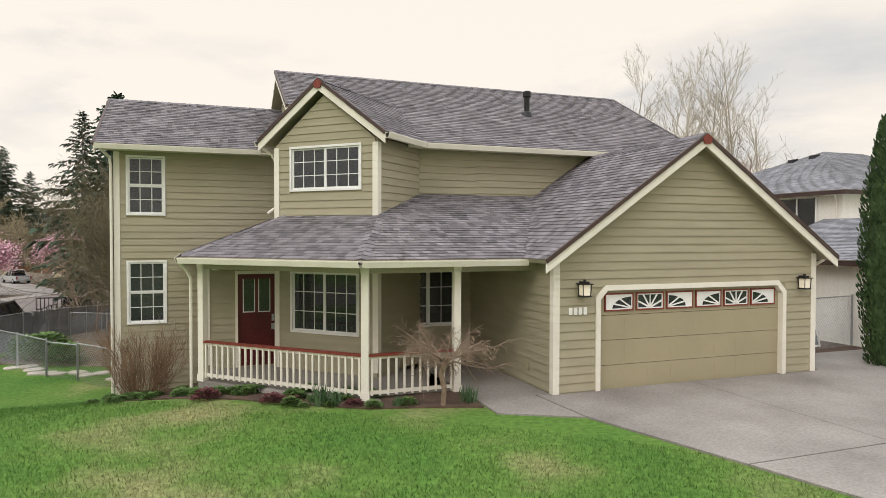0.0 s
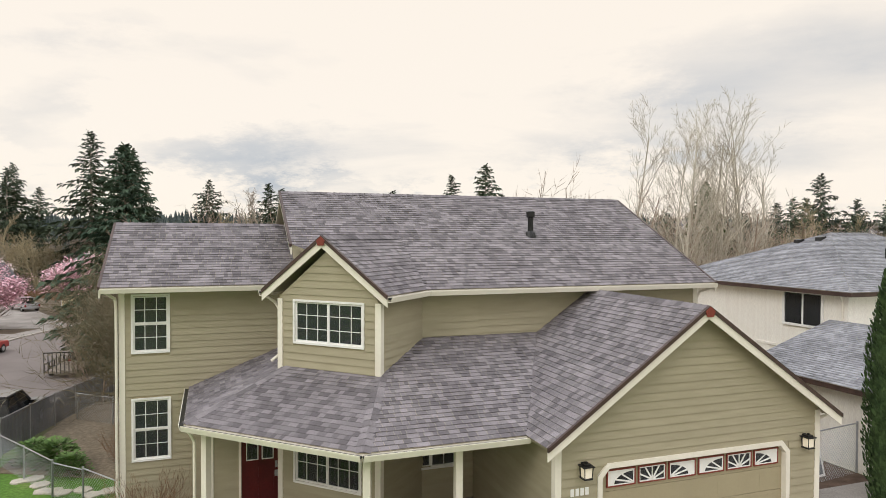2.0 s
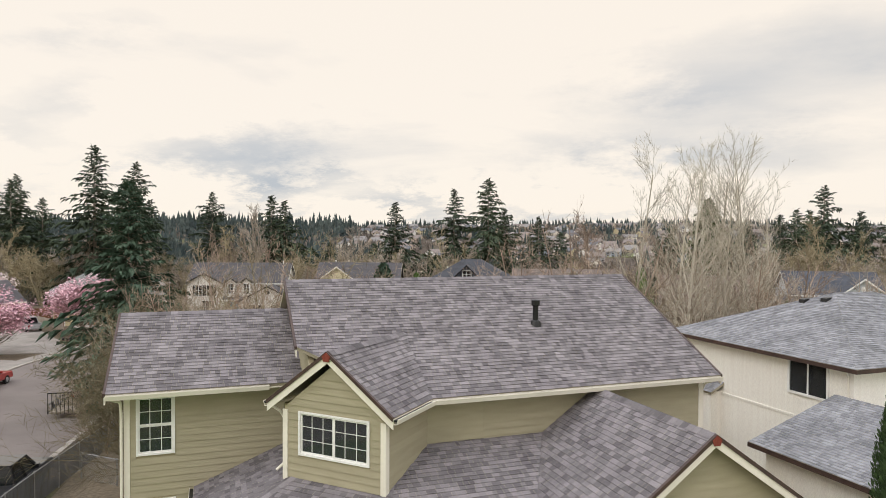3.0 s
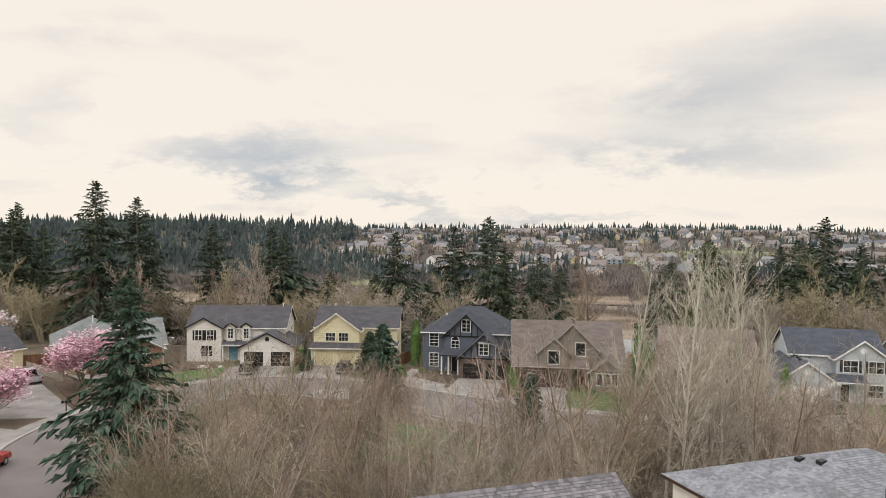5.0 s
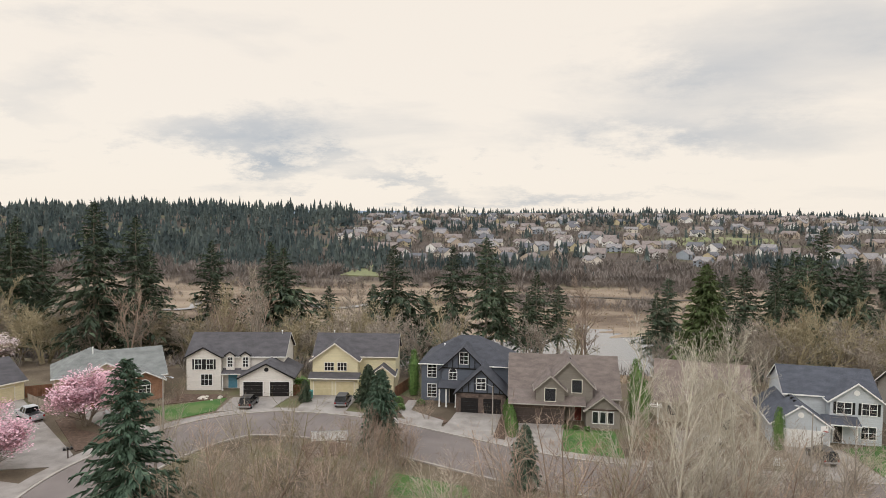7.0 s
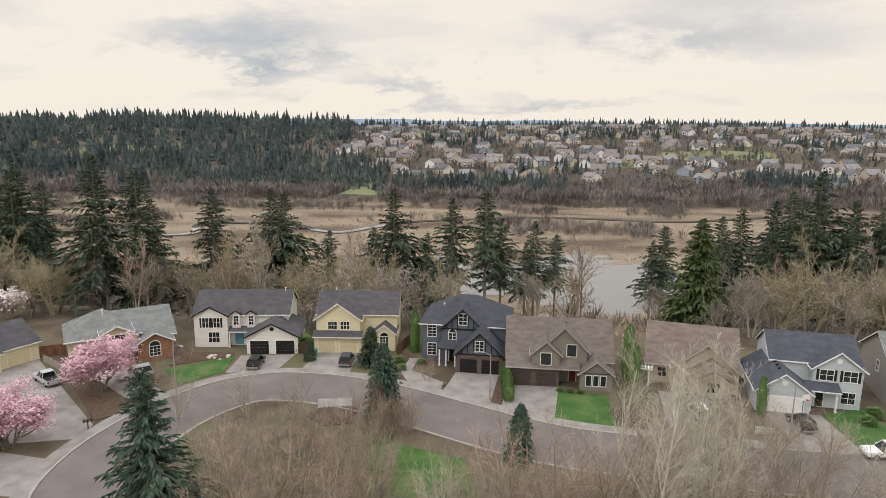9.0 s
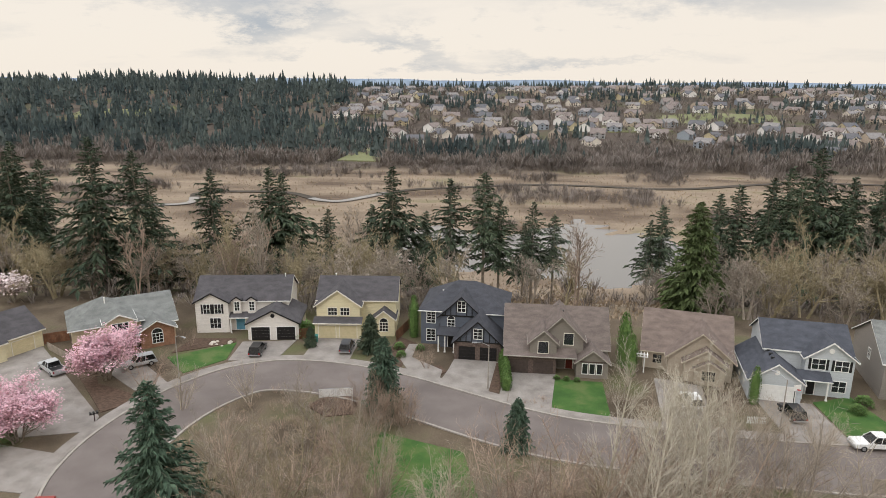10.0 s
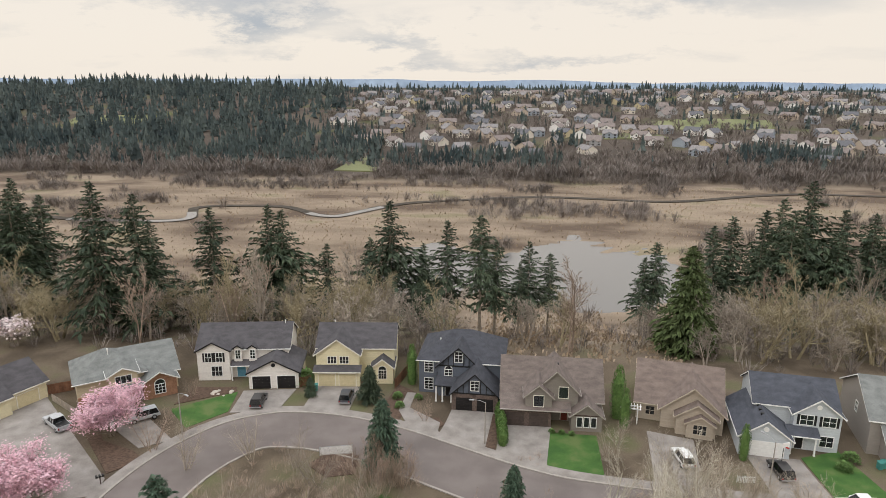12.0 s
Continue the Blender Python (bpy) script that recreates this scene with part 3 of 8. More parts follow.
def roof_face(parent, pts, sheet, thick=0.10, row=0.14, tab=0.22, seed=1, board=None, name="roof", singles=0):
    """One roof plane: a deck with its courses of shingles. pts: the outline, anticlockwise from above, first edge along the eave."""
    rnd = random.Random(seed)
    P = [Vector(p) for p in pts]
    e = (P[1] - P[0]).normalized()
    nrm = sum(((P[i] - P[0]).cross(P[i + 1] - P[0]) for i in range(1, len(P) - 1)), Vector()).normalized()
    up = nrm.cross(e).normalized()
    flat = [((p - P[0]).dot(e), (p - P[0]).dot(up)) for p in P]
    deck = part(name, Geo().prism([p - nrm * 0.004 for p in P], -nrm * thick), board or M["ceiling"], parent)
    g = Geo()
    x0, x1 = min(p[0] for p in flat), max(p[0] for p in flat)
    y0, y1 = min(p[1] for p in flat), max(p[1] for p in flat)
    v = y0
    shared = {}
    while v < y1:
        x = x0 - rnd.random() * tab
        while x < x1:
            w = tab * rnd.choice((0.5, 0.66, 0.82, 0.98, 1.14))
            lift = 0.011 + rnd.choice((0.0, 0.002, 0.006))
            c = clip_convex([(x + 0.003, v), (x + w - 0.003, v), (x + w - 0.003, v + row), (x + 0.003, v + row)], flat)
            if len(c) == 4 and singles > 0 and abs(c[2][0] - c[0][0] - w + 0.006) < 0.01:
                singles -= 1
                key = round(w, 3)
                if key not in shared:
                    q = Geo()
                    q.v = [(0.003, 0, 0.012), (w - 0.003, 0, 0.012), (w - 0.003, row, 0.003), (0.003, row, 0.003), (0.003, 0, 0), (w - 0.003, 0, 0), (w - 0.003, row, 0), (0.003, row, 0)]
                    q.f = [(0, 1, 2, 3), (0, 4, 5, 1), (1, 5, 6, 2), (3, 7, 4, 0)]
                    shared[key] = q.mesh("shingle", M["shingle"])
                s = part("shingle", shared[key], None, deck)
                s.matrix_local = Matrix.Translation(P[0] + e * x + up * v) @ Matrix((e, up, nrm)).transposed().to_4x4()
            elif len(c) > 2:
                top = [P[0] + e * p[0] + up * p[1] + nrm * (0.002 + lift * (1 - (p[1] - v) / row)) for p in c]
                k = len(g.v)
                g.v += [tuple(p) for p in top] + [tuple(p - nrm * 0.012) for p in top]
                m = len(c)
                g.f.append(tuple(range(k, k + m)))
                for i in range(m):
                    if c[i][1] < v + 1e-4 and c[(i + 1) % m][1] < v + 1e-4:
                        g.f.append((k + i, k + m + i, k + m + (i + 1) % m, k + (i + 1) % m))
            x += w
        v += row
    s = part("shingle", g, sheet, deck)
    s["kind"] = "stuff"
    return deck


# ---- the olive house ----
house = empty("house", HOUSE, "two-storey olive green house with cream trim and grey shingle roofs", "house")
SG, SM, SP, SD = 0.688, 0.530, 0.403, 0.743
EAVE, EAVE2 = 2.79, 5.60


def at(x, y, deg=0):
    return pose(x, y, 0, 0, 0, deg)


# garage block
garage_front = [(-0.11, -0.12), (6.93, -0.12), (6.93, 2.95), (3.41, 5.34), (-0.11, 2.95)]
siding(house, at(0, 0), garage_front, [(0.86, 6.05, -0.2, 2.22)])
siding(house, at(-0.11, 4.4, -90), [(0, -0.12), (4.4, -0.12), (4.4, 2.85), (0, 2.85)], [])
siding(house, at(6.95, 0, 90), [(0, -0.12), (4.4, -0.12), (4.4, 2.85), (0, 2.85)], [])
# upper storey and back
siding(house, at(-2.6, 4.4), [(0, -0.1), (2.6, -0.1), (2.6, 5.5), (0, 5.5)], [(0.52, 2.06, 0.90, 2.45)])
siding(house, at(0, 4.4), [(0, 2.6), (7.1, 2.6), (7.1, 5.5), (0, 5.5)], [])
siding(house, at(7.1, 4.4, 90), [(0, -0.2), (9.3, -0.2), (9.3, 5.5), (4.65, 8.1), (0, 5.5)], [])
siding(house, at(-4.35, 13.7, -90), [(0, 5.2), (9.3, 5.2), (9.3, 5.5), (4.65, 8.02), (0, 5.5)], [])
# side wing
siding(house, at(-8.95, 7.5), [(0, -1.1), (5.0, -1.1), (5.0, 5.5), (0, 5.5)], [(0.26, 1.22, 3.78, 5.37), (0.26, 1.24, 0.88, 2.58)])
siding(house, at(-8.95, 12.8, -90), [(0, -1.2), (5.3, -1.2), (5.3, 5.5), (2.65, 7.0), (0, 5.5)], [])
part("wall", Geo().box(-8.95, 7.1, 13.5, 13.7, -1.5, 5.5), M["wallback"], house)
# entry wall and the angled bay
siding(house, at(-6.75, 5.2), [(0, 0.0), (1.85, 0.0), (1.85, 2.75), (0, 2.75)], [(0.70, 1.72, 0.02, 2.36)])
siding(house, at(-6.75, 7.5, -90), [(0, -0.6), (2.3, -0.6), (2.3, 2.75), (0, 2.75)], [])
BAY = at(-5.076, 4.964, -45)
siding(house, BAY, [(0, 0.0), (2.89, 0.0), (2.89, 5.45), (1.445, 6.6), (0, 5.45)], [(0.45, 2.41, 0.90, 2.42), (0.44, 2.48, 4.32, 5.40)])
siding(house, at(-3.036, 2.924, 45), [(0, 0.0), (2.35, 0.0), (2.35, 5.5), (0, 5.5)], [])
siding(house, at(-3.4, 6.8, -135), [(0, 2.6), (2.35, 2.6), (2.35, 5.5), (0, 5.5)], [])
part("floor_slab", Geo().box(-8.8, 7.0, 7.7, 13.4, -0.3, 0.1).box(-2.3, 7.0, 4.6, 7.7, -0.3, 0.1).box(0.1, 6.9, 0.2, 4.4, -0.2, 0.02), M["inside"], house)
part("upper_floor", Geo().box(-8.8, 7.0, 7.7, 13.4, 2.7, 2.9).box(-2.3, 7.0, 4.6, 7.7, 2.7, 2.9), M["inside"], house)

# windows
window(house, at(-8.95, 7.5), 0.26, 1.22, 3.78, 5.37, 3, 2, "h")
window(house, at(-8.95, 7.5), 0.26, 1.24, 0.88, 2.58, 3, 2, "h")
window(house, BAY, 0.44, 2.48, 4.32, 5.40, 3, 3)
window(house, BAY, 0.45, 2.41, 0.90, 2.42, 3, 3)
window(house, at(-2.6, 4.4), 0.52, 2.06, 0.90, 2.45, 2, 3)

# roofs
gx0, gx1, gm = -0.47, 7.33, 3.41
gtop = EAVE + SG * (gm - gx0)
roof_face(house, [(gx0, 4.5, EAVE), (gx0, -0.3, EAVE), (gm, -0.3, gtop), (gm, 4.5, gtop)], M["shingle_sheet"], seed=2)
roof_face(house, [(gx1, -0.3, EAVE), (gx1, 4.5, EAVE), (gm, 4.5, gtop), (gm, -0.3, gtop)], M["shingle_sheet"], seed=3)
my0, my1, mtop = 3.98, 14.12, EAVE2 + SM * 5.07
roof_face(house, [(-2.0, my0, EAVE2), (7.45, my0, EAVE2), (7.45, 9.05, mtop), (-4.65, 9.05, mtop), (-4.65, my0 + 2.1, EAVE2 + SM * 2.1)], M["shingle_sheet"], seed=4)
roof_face(house, [(7.45, my1, EAVE2), (-4.65, my1, EAVE2), (-4.65, 9.05, mtop), (7.45, 9.05, mtop)], M["shingle_sheet"], seed=5)
wy0, wy1 = 6.95, 13.35
wtop = EAVE2 + SM * 3.2
roof_face(house, [(-9.35, wy0, EAVE2), (-4.3, wy0, EAVE2), (-4.3, 10.15, wtop), (-9.35, 10.15, wtop)], M["shingle_sheet"], seed=6)
roof_face(house, [(-4.3, wy1, EAVE2), (-9.35, wy1, EAVE2), (-9.35, 10.15, wtop), (-4.3, 10.15, wtop)], M["shingle_sheet"], seed=7)
# bay gable: ridge runs back into the main roof
bc, be, bn = Vector((-4.2, 3.88)), Vector((0.7071, -0.7071)), Vector((0.7071, 0.7071))
dtop = EAVE2 + SD * 1.8
reach = 4.6


def bay(s, d, z):
    p = bc + be * s + bn * d
    return (p.x, p.y, z)


roof_face(house, [bay(1.8, 0, EAVE2), bay(1.8, reach * 0.42, EAVE2), bay(0, reach, dtop), bay(0, 0, dtop)], M["shingle_sheet"], seed=8)
roof_face(house, [bay(-1.8, reach * 0.75, EAVE2), bay(-1.8, 0, EAVE2), bay(0, 0, dtop), bay(0, reach, dtop)], M["shingle_sheet"], seed=9)
# porch roof: three planes round the corner
pl, pc, pr = Vector((-7.25, 3.8)), Vector((-3.95, 0.6)), Vector((-0.42, 0.6))


def porch_z(x, y):
    n45 = Vector((pc.y - pl.y, -(pc.x - pl.x))).normalized()
    d = -(Vector((x, y)) - pl).dot(n45)
    return EAVE + SP * min(x - pl.x, y - pr.y, d)


# hip lines halve the angle between the eaves
hip_a = ((pc - pl).normalized() + Vector((0, 1))).normalized()
hip_b = ((pl - pc).normalized() + Vector((1, 0))).normalized()
ha = pl + hip_a * 4.3
hb = pc + hip_b * (3.9 / hip_b.y)


def on(p):
    return (p.x, p.y, porch_z(p.x + 1e-6, p.y))


back = Vector((pl.x, 7.6))
roof_face(house, [(back.x, back.y, EAVE), (pl.x, pl.y, EAVE), on(ha), (ha.x, 7.6, EAVE + SP * (ha.x - pl.x))], M["shingle_sheet"], seed=10)
roof_face(house, [(pl.x, pl.y, EAVE), (pc.x, pc.y, EAVE), on(hb), on(ha)], M["shingle_sheet"], seed=11, singles=290)
vy = 4.5
roof_face(house, [(pc.x, pc.y, EAVE), (pr.x, pr.y, EAVE), (pr.x + SP * (vy - pr.y) / SG, vy, EAVE + SP * (vy - pr.y)), (hb.x, vy, EAVE + SP * (vy - pr.y)), on(hb)], M["shingle_sheet"], seed=12)


def fascia(p, q, h=0.17, t=0.05, mat=None, name="fascia"):
    return part(name, Geo().beam((p[0], p[1], p[2] - h / 2 - 0.0), (q[0], q[1], q[2] - h / 2), t, h), mat or M["cream"], house)


def gutter(p, q):
    """A trough along an eave, with a black strip inside that paints its shade."""
    p, q = Vector(p), Vector(q)
    d = (q - p).normalized()
    s = Vector((d.y, -d.x, 0))
    prof = [(0.0, 0.0), (0.0, -0.13), (0.09, -0.13), (0.125, -0.02), (0.125, 0.0), (0.112, 0.0), (0.085, -0.115), (0.012, -0.115), (0.012, 0.0)]
    g = Geo().prism([p + s * a + Vector((0, 0, b - 0.02)) for a, b in prof], q - p)
    ob = part("gutter", g, M["cream"], house)
    part("leaf_debris", Geo().prism([p + s * a + Vector((0, 0, b)) for a, b in ((0.014, -0.045), (0.014, -0.085), (0.09, -0.085), (0.106, -0.035))], q - p), M["black"], ob)
    return ob


gutter((-2.0, my0, EAVE2), (7.45, my0, EAVE2))
gutter((-9.35, wy0, EAVE2), (-5.3, wy0, EAVE2))
gutter((pl.x, pl.y, EAVE), (pc.x, pc.y, EAVE))
gutter((pc.x, pc.y, EAVE), (pr.x + 0.0, pr.y, EAVE))
gutter(bay(1.8, -0.02, EAVE2), bay(1.8, 2.0, EAVE2))
gutter(bay(-1.8, 1.6, EAVE2), bay(-1.8, -0.02, EAVE2))
gutter((pl.x, 7.45, EAVE), (pl.x, pl.y, EAVE))


def rake(p, q, h=0.18):
    """Barge board with a dark drip edge along a gable."""
    p, q = Vector(p), Vector(q)
    part("barge_board", Geo().prism([p + Vector((0, 0, -0.05)), q + Vector((0, 0, -0.05)), q + Vector((0, 0, -0.05 - h * 1.2)), p + Vector((0, 0, -0.05 - h * 1.2))], rake.out), M["cream"], house)
    part("drip_edge", Geo().prism([p + Vector((0, 0, 0.022)), q + Vector((0, 0, 0.022)), q + Vector((0, 0, -0.075)), p + Vector((0, 0, -0.075))], rake.out * 1.9), M["darktrim"], house)


rake.out = Vector((0, -0.035, 0))
rake((gx0, -0.3, EAVE), (gm, -0.3, gtop))
rake((gm, -0.3, gtop), (gx1, -0.3, EAVE))
rake.out = Vector((-0.7071, -0.7071, 0)) * 0.035
rake(bay(-1.8, 0, EAVE2), bay(0, 0, dtop))
rake(bay(0, 0, dtop), bay(1.8, 0, EAVE2))
rake.out = Vector((-0.035, 0, 0))
rake((-4.65, my0 + 2.1, EAVE2 + SM * 2.1), (-4.65, 9.05, mtop))
rake((-9.35, wy0, EAVE2), (-9.35, 10.15, wtop))
rake.out = Vector((0.035, 0, 0))
rake((7.45, 9.05, mtop), (7.45, my0, EAVE2))
# red peak blocks
part("peak_block", Geo().prism([(gm - 0.13, -0.36, gtop - 0.10), (gm, -0.36, gtop), (gm + 0.13, -0.36, gtop - 0.10), (gm + 0.08, -0.36, gtop - 0.22), (gm - 0.08, -0.36, gtop - 0.22)], (0, -0.02, 0)), M["redwood"], house, "dark red peak block")
part("peak_block", Geo().prism([bay(-0.12, -0.06, dtop - 0.10), bay(0, -0.06, dtop), bay(0.12, -0.06, dtop - 0.10), bay(0.08, -0.06, dtop - 0.22), bay(-0.08, -0.06, dtop - 0.22)], (-0.014, -0.014, 0)), M["redwood"], house, "dark red peak block")
# soffits
part("soffit", Geo().box(-2.2, 7.4, my0 + 0.02, 4.4, EAVE2 - 0.12, EAVE2 - 0.09), M["cream"], house)
part("soffit", Geo().box(-9.3, -4.6, wy0 + 0.02, 7.5, EAVE2 - 0.12, EAVE2 - 0.09), M["cream"], house)
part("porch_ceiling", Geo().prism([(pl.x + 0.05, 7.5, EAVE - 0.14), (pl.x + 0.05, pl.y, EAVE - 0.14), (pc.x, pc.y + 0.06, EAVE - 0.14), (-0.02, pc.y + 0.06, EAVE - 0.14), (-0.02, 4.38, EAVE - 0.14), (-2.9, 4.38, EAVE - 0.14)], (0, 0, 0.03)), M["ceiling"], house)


def corner_board(x, y, z0, z1, deg=0, w=0.11):
    part("corner_board", Geo().box(-0.035, w, -0.04, 0.0, z0, z1).box(-0.035, 0.0, 0.0, w, z0, z1).moved(at(x, y, deg)), M["cream"], house)


corner_board(-0.11, 0, -0.12, 2.9)
corner_board(6.95, 0, -0.12, 2.85, 90)
corner_board(-8.95, 7.5, -1.1, 5.45)
corner_board(-5.076, 4.964, 0.0, 5.4, -45)
corner_board(-3.036, 2.924, 0.1, 5.4, 45)
corner_board(-6.75, 5.2, 0.1, 2.6)
corner_board(7.1, 4.4, 2.6, 5.45, 90)


# ---- porch, garage door and fittings of the olive house ----
part("porch_slab", Geo().prism([(-6.9, 7.45, -1.0), (-6.9, 3.92, -1.0), (-3.86, 0.80, -1.0), (-1.72, 0.80, -1.0), (-1.72, 4.38, -1.0)], (0, 0, 1.0)), M["concrete"], house)
P1, P2, P3 = Vector((-6.80, 3.92)), Vector((-3.78, 0.98)), Vector((-1.85, 0.98))
for p, deg in ((P1, -45), (P2, -22), (P3, 0)):
    w = 0.075
    g = Geo().box(-w, w, -w, w, 0.0, EAVE - 0.12).box(-w - 0.015, w + 0.015, -w - 0.015, w + 0.015, 0.0, 0.16).box(-w - 0.012, w + 0.012, -w - 0.012, w + 0.012, EAVE - 0.26, EAVE - 0.12)
    part("post", g.moved(at(p.x, p.y, deg)), M["cream"], house)
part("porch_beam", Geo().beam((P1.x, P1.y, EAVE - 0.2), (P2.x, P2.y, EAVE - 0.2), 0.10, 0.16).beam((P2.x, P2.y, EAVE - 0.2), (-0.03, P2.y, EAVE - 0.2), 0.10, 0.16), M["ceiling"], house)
for a, b, n in ((P1, P2, 26), (P2, P3, 11)):
    rail = part("railing", Geo().beam((a.x, a.y, 0.14), (b.x, b.y, 0.14), 0.05, 0.07).beam((a.x, a.y, 0.83), (b.x, b.y, 0.83), 0.04, 0.05), M["cream"], house)
    part("handrail", Geo().beam((a.x, a.y, 0.885), (b.x, b.y, 0.885), 0.13, 0.042), M["redwood"], rail, "dark red stained handrail")
    for i in range(n):
        p = a.lerp(b, (i + 0.75) / (n + 0.5))
        deg = math.degrees(math.atan2((b - a).y, (b - a).x))
        part("baluster", Geo().box(-0.02, 0.02, -0.045, -0.008, 0.08, 0.84).moved(at(p.x, p.y, deg)), M["cream"], rail)

# entry door
E_AT = at(-6.75, 5.2)
L_AT = at(-6.65, 5.2) @ Matrix.Diagonal((1, 1, 1.036, 1))
door = part("door", Geo().box(0.70, 0.76, -0.05, 0.1, 0.0, 2.38).box(1.66, 1.80, -0.05, 0.1, 0.0, 2.38).box(0.76, 1.66, -0.05, 0.1, 2.30, 2.38).moved(E_AT), M["cream"], house)
leaf = Geo().box(0.66, 0.78, 0.0, 0.05, 0.03, 2.22).box(1.44, 1.56, 0.0, 0.05, 0.03, 2.22).box(0.78, 1.44, 0.0, 0.05, 0.03, 0.25).box(0.78, 1.44, 0.0, 0.05, 2.10, 2.22).box(1.07, 1.15, 0.0, 0.05, 0.25, 2.10).box(0.78, 1.44, 0.0, 0.05, 1.12, 1.30)
leaf.box(0.78, 1.07, 0.015, 0.04, 0.25, 1.12).box(1.15, 1.44, 0.015, 0.04, 0.25, 1.12)
leaf = part("door_leaf", leaf.moved(L_AT), M["reddoor"], door, "dark red panelled door leaf")
for a in (0.78, 1.15):
    part("pane", Geo().box(a, a + 0.29, 0.02, 0.024, 1.30, 2.10).moved(L_AT), M["glass"], leaf)
    part("blind", Geo().box(a, a + 0.29, 0.028, 0.034, 1.30, 2.10).moved(L_AT), M["ceiling"], leaf, "pale blind behind the door glass")
    part("pane_trim", Geo().box(a, a + 0.02, 0.0, 0.02, 1.30, 2.10).box(a + 0.27, a + 0.29, 0.0, 0.02, 1.30, 2.10).box(a, a + 0.29, 0.0, 0.018, 1.30, 1.32).moved(L_AT), M["white"], leaf)
part("handle", Geo().tube((1.50, -0.005, 1.14), (1.50, -0.06, 1.14), 0.03, 0.035, 10).box(1.47, 1.53, -0.02, 0.0, 1.08, 1.24).moved(L_AT), M["steel"], leaf, "steel door knob and plate")
part("lock_box", Geo().box(1.46, 1.54, -0.06, -0.02, 0.88, 1.02).moved(L_AT), M["steel"], leaf)
part("eave_lamp", Geo().lathe((-6.5, 4.9, 2.42), [(0.05, 0.18), (0.06, 0.1), (0.09, 0.02), (0.08, 0.0)], 10), M["white"], house)

# garage door with sunburst lights
GD = at(0, 0)
M["gdoor"] = material("olive_garage_door", (0.34, 0.295, 0.19), (0.37, 0.32, 0.205), 0.8, 0.55, 0.03, 30, grain=0.03)
gd = part("garage_door", Geo().prism([(0.86, -0.05, -0.1), (0.97, -0.05, -0.1), (0.97, -0.05, 1.93), (1.14, -0.05, 2.12), (5.77, -0.05, 2.12), (5.94, -0.05, 1.93), (5.94, -0.05, -0.1), (6.05, -0.05, -0.1), (6.05, -0.05, 1.98), (5.82, -0.05, 2.23), (1.09, -0.05, 2.23), (0.86, -0.05, 1.98)], (0, 0.16, 0)), M["cream"], house, "olive sectional garage door in a cream surround with cut corners")
part("corner_fill", Geo().prism([(0.86, 0.0, 1.95), (1.12, 0.0, 2.24), (0.86, 0.0, 2.24)], (0, 0.05, 0)).prism([(6.05, 0.0, 1.95), (6.05, 0.0, 2.24), (5.79, 0.0, 2.24)], (0, 0.05, 0)), M["siding"], gd)
for i in range(4):
    z0, z1 = 0.0 + i * 0.53, 0.52 + i * 0.53
    g = Geo().box(0.97, 5.94, 0.09, 0.12, z0, z1)
    if i < 3:
        for k in range(8):
            x = 1.05 + k * 0.605
            g.box(x, x + 0.54, 0.0875, 0.09, z0 + 0.09, z1 - 0.09)
    part("panel", g, M["gdoor"], gd)
part("backing", Geo().box(0.9, 6.0, 0.13, 0.2, -0.1, 2.2), M["inside"], gd)
lw, z0, z1 = 0.66, 1.70, 2.02
for k in range(6):
    x = 1.17 + k * 0.79
    f = part("door_light", Geo().box(x - 0.03, x, 0.06, 0.09, z0 - 0.03, z1 + 0.03).box(x + lw, x + lw + 0.03, 0.06, 0.09, z0 - 0.03, z1 + 0.03).box(x, x + lw, 0.06, 0.09, z1, z1 + 0.03).box(x, x + lw, 0.06, 0.09, z0 - 0.03, z0), M["redwood"], gd, "white sunburst garage light in a red-brown frame")
    part("pane", Geo().box(x, x + lw, 0.084, 0.088, z0, z1), M["glass"], f)
    kind = k % 3
    burst = part("sunburst", ring(x, x + lw, z0, z1, 0.022, 0.066, 0.08), M["white"], f)
    if kind == 1:
        c = (x + lw / 2, z0 + 0.02)
        fan = [(c[0] + 0.09 * math.cos(math.pi * i / 8), 0.07, c[1] + 0.075 * math.sin(math.pi * i / 8)) for i in range(9)]
        part("sun", Geo().prism(fan, (0, 0.01, 0)), M["white"], f)
        for deg in (25, 57, 90, 123, 155):
            a = radians(deg)
            L = min(0.32 / max(0.01, abs(math.cos(a))), 0.28 / max(0.01, abs(math.sin(a))))
            part("ray", Geo().beam((c[0], 0.072, c[1]), (c[0] + L * math.cos(a), 0.072, c[1] + L * math.sin(a)), 0.012, 0.034), M["white"], f)
    else:
        sgn = 1 if kind == 0 else -1
        c = (x + lw if sgn > 0 else x, z0 + 0.02)
        arc = [(c[0] - sgn * 0.5 * math.cos(radians(d)), c[1] + 0.25 * math.sin(radians(d))) for d in range(0, 91, 10)]
        # the corner outside the arc is filled white
        part("spandrel", Geo().prism([(c[0] - sgn * lw, 0.07, z0)] + [(p[0], 0.07, p[1]) for p in arc] + [(c[0], 0.07, z1), (c[0] - sgn * lw, 0.07, z1)], (0, 0.01, 0)), M["white"], f)
        for d in (24, 52):
            a = radians(d)
            part("ray", Geo().beam((c[0], 0.068, c[1]), (c[0] - sgn * 0.5 * math.cos(a), 0.068, c[1] + 0.25 * math.sin(a)), 0.012, 0.032), M["white"], f)


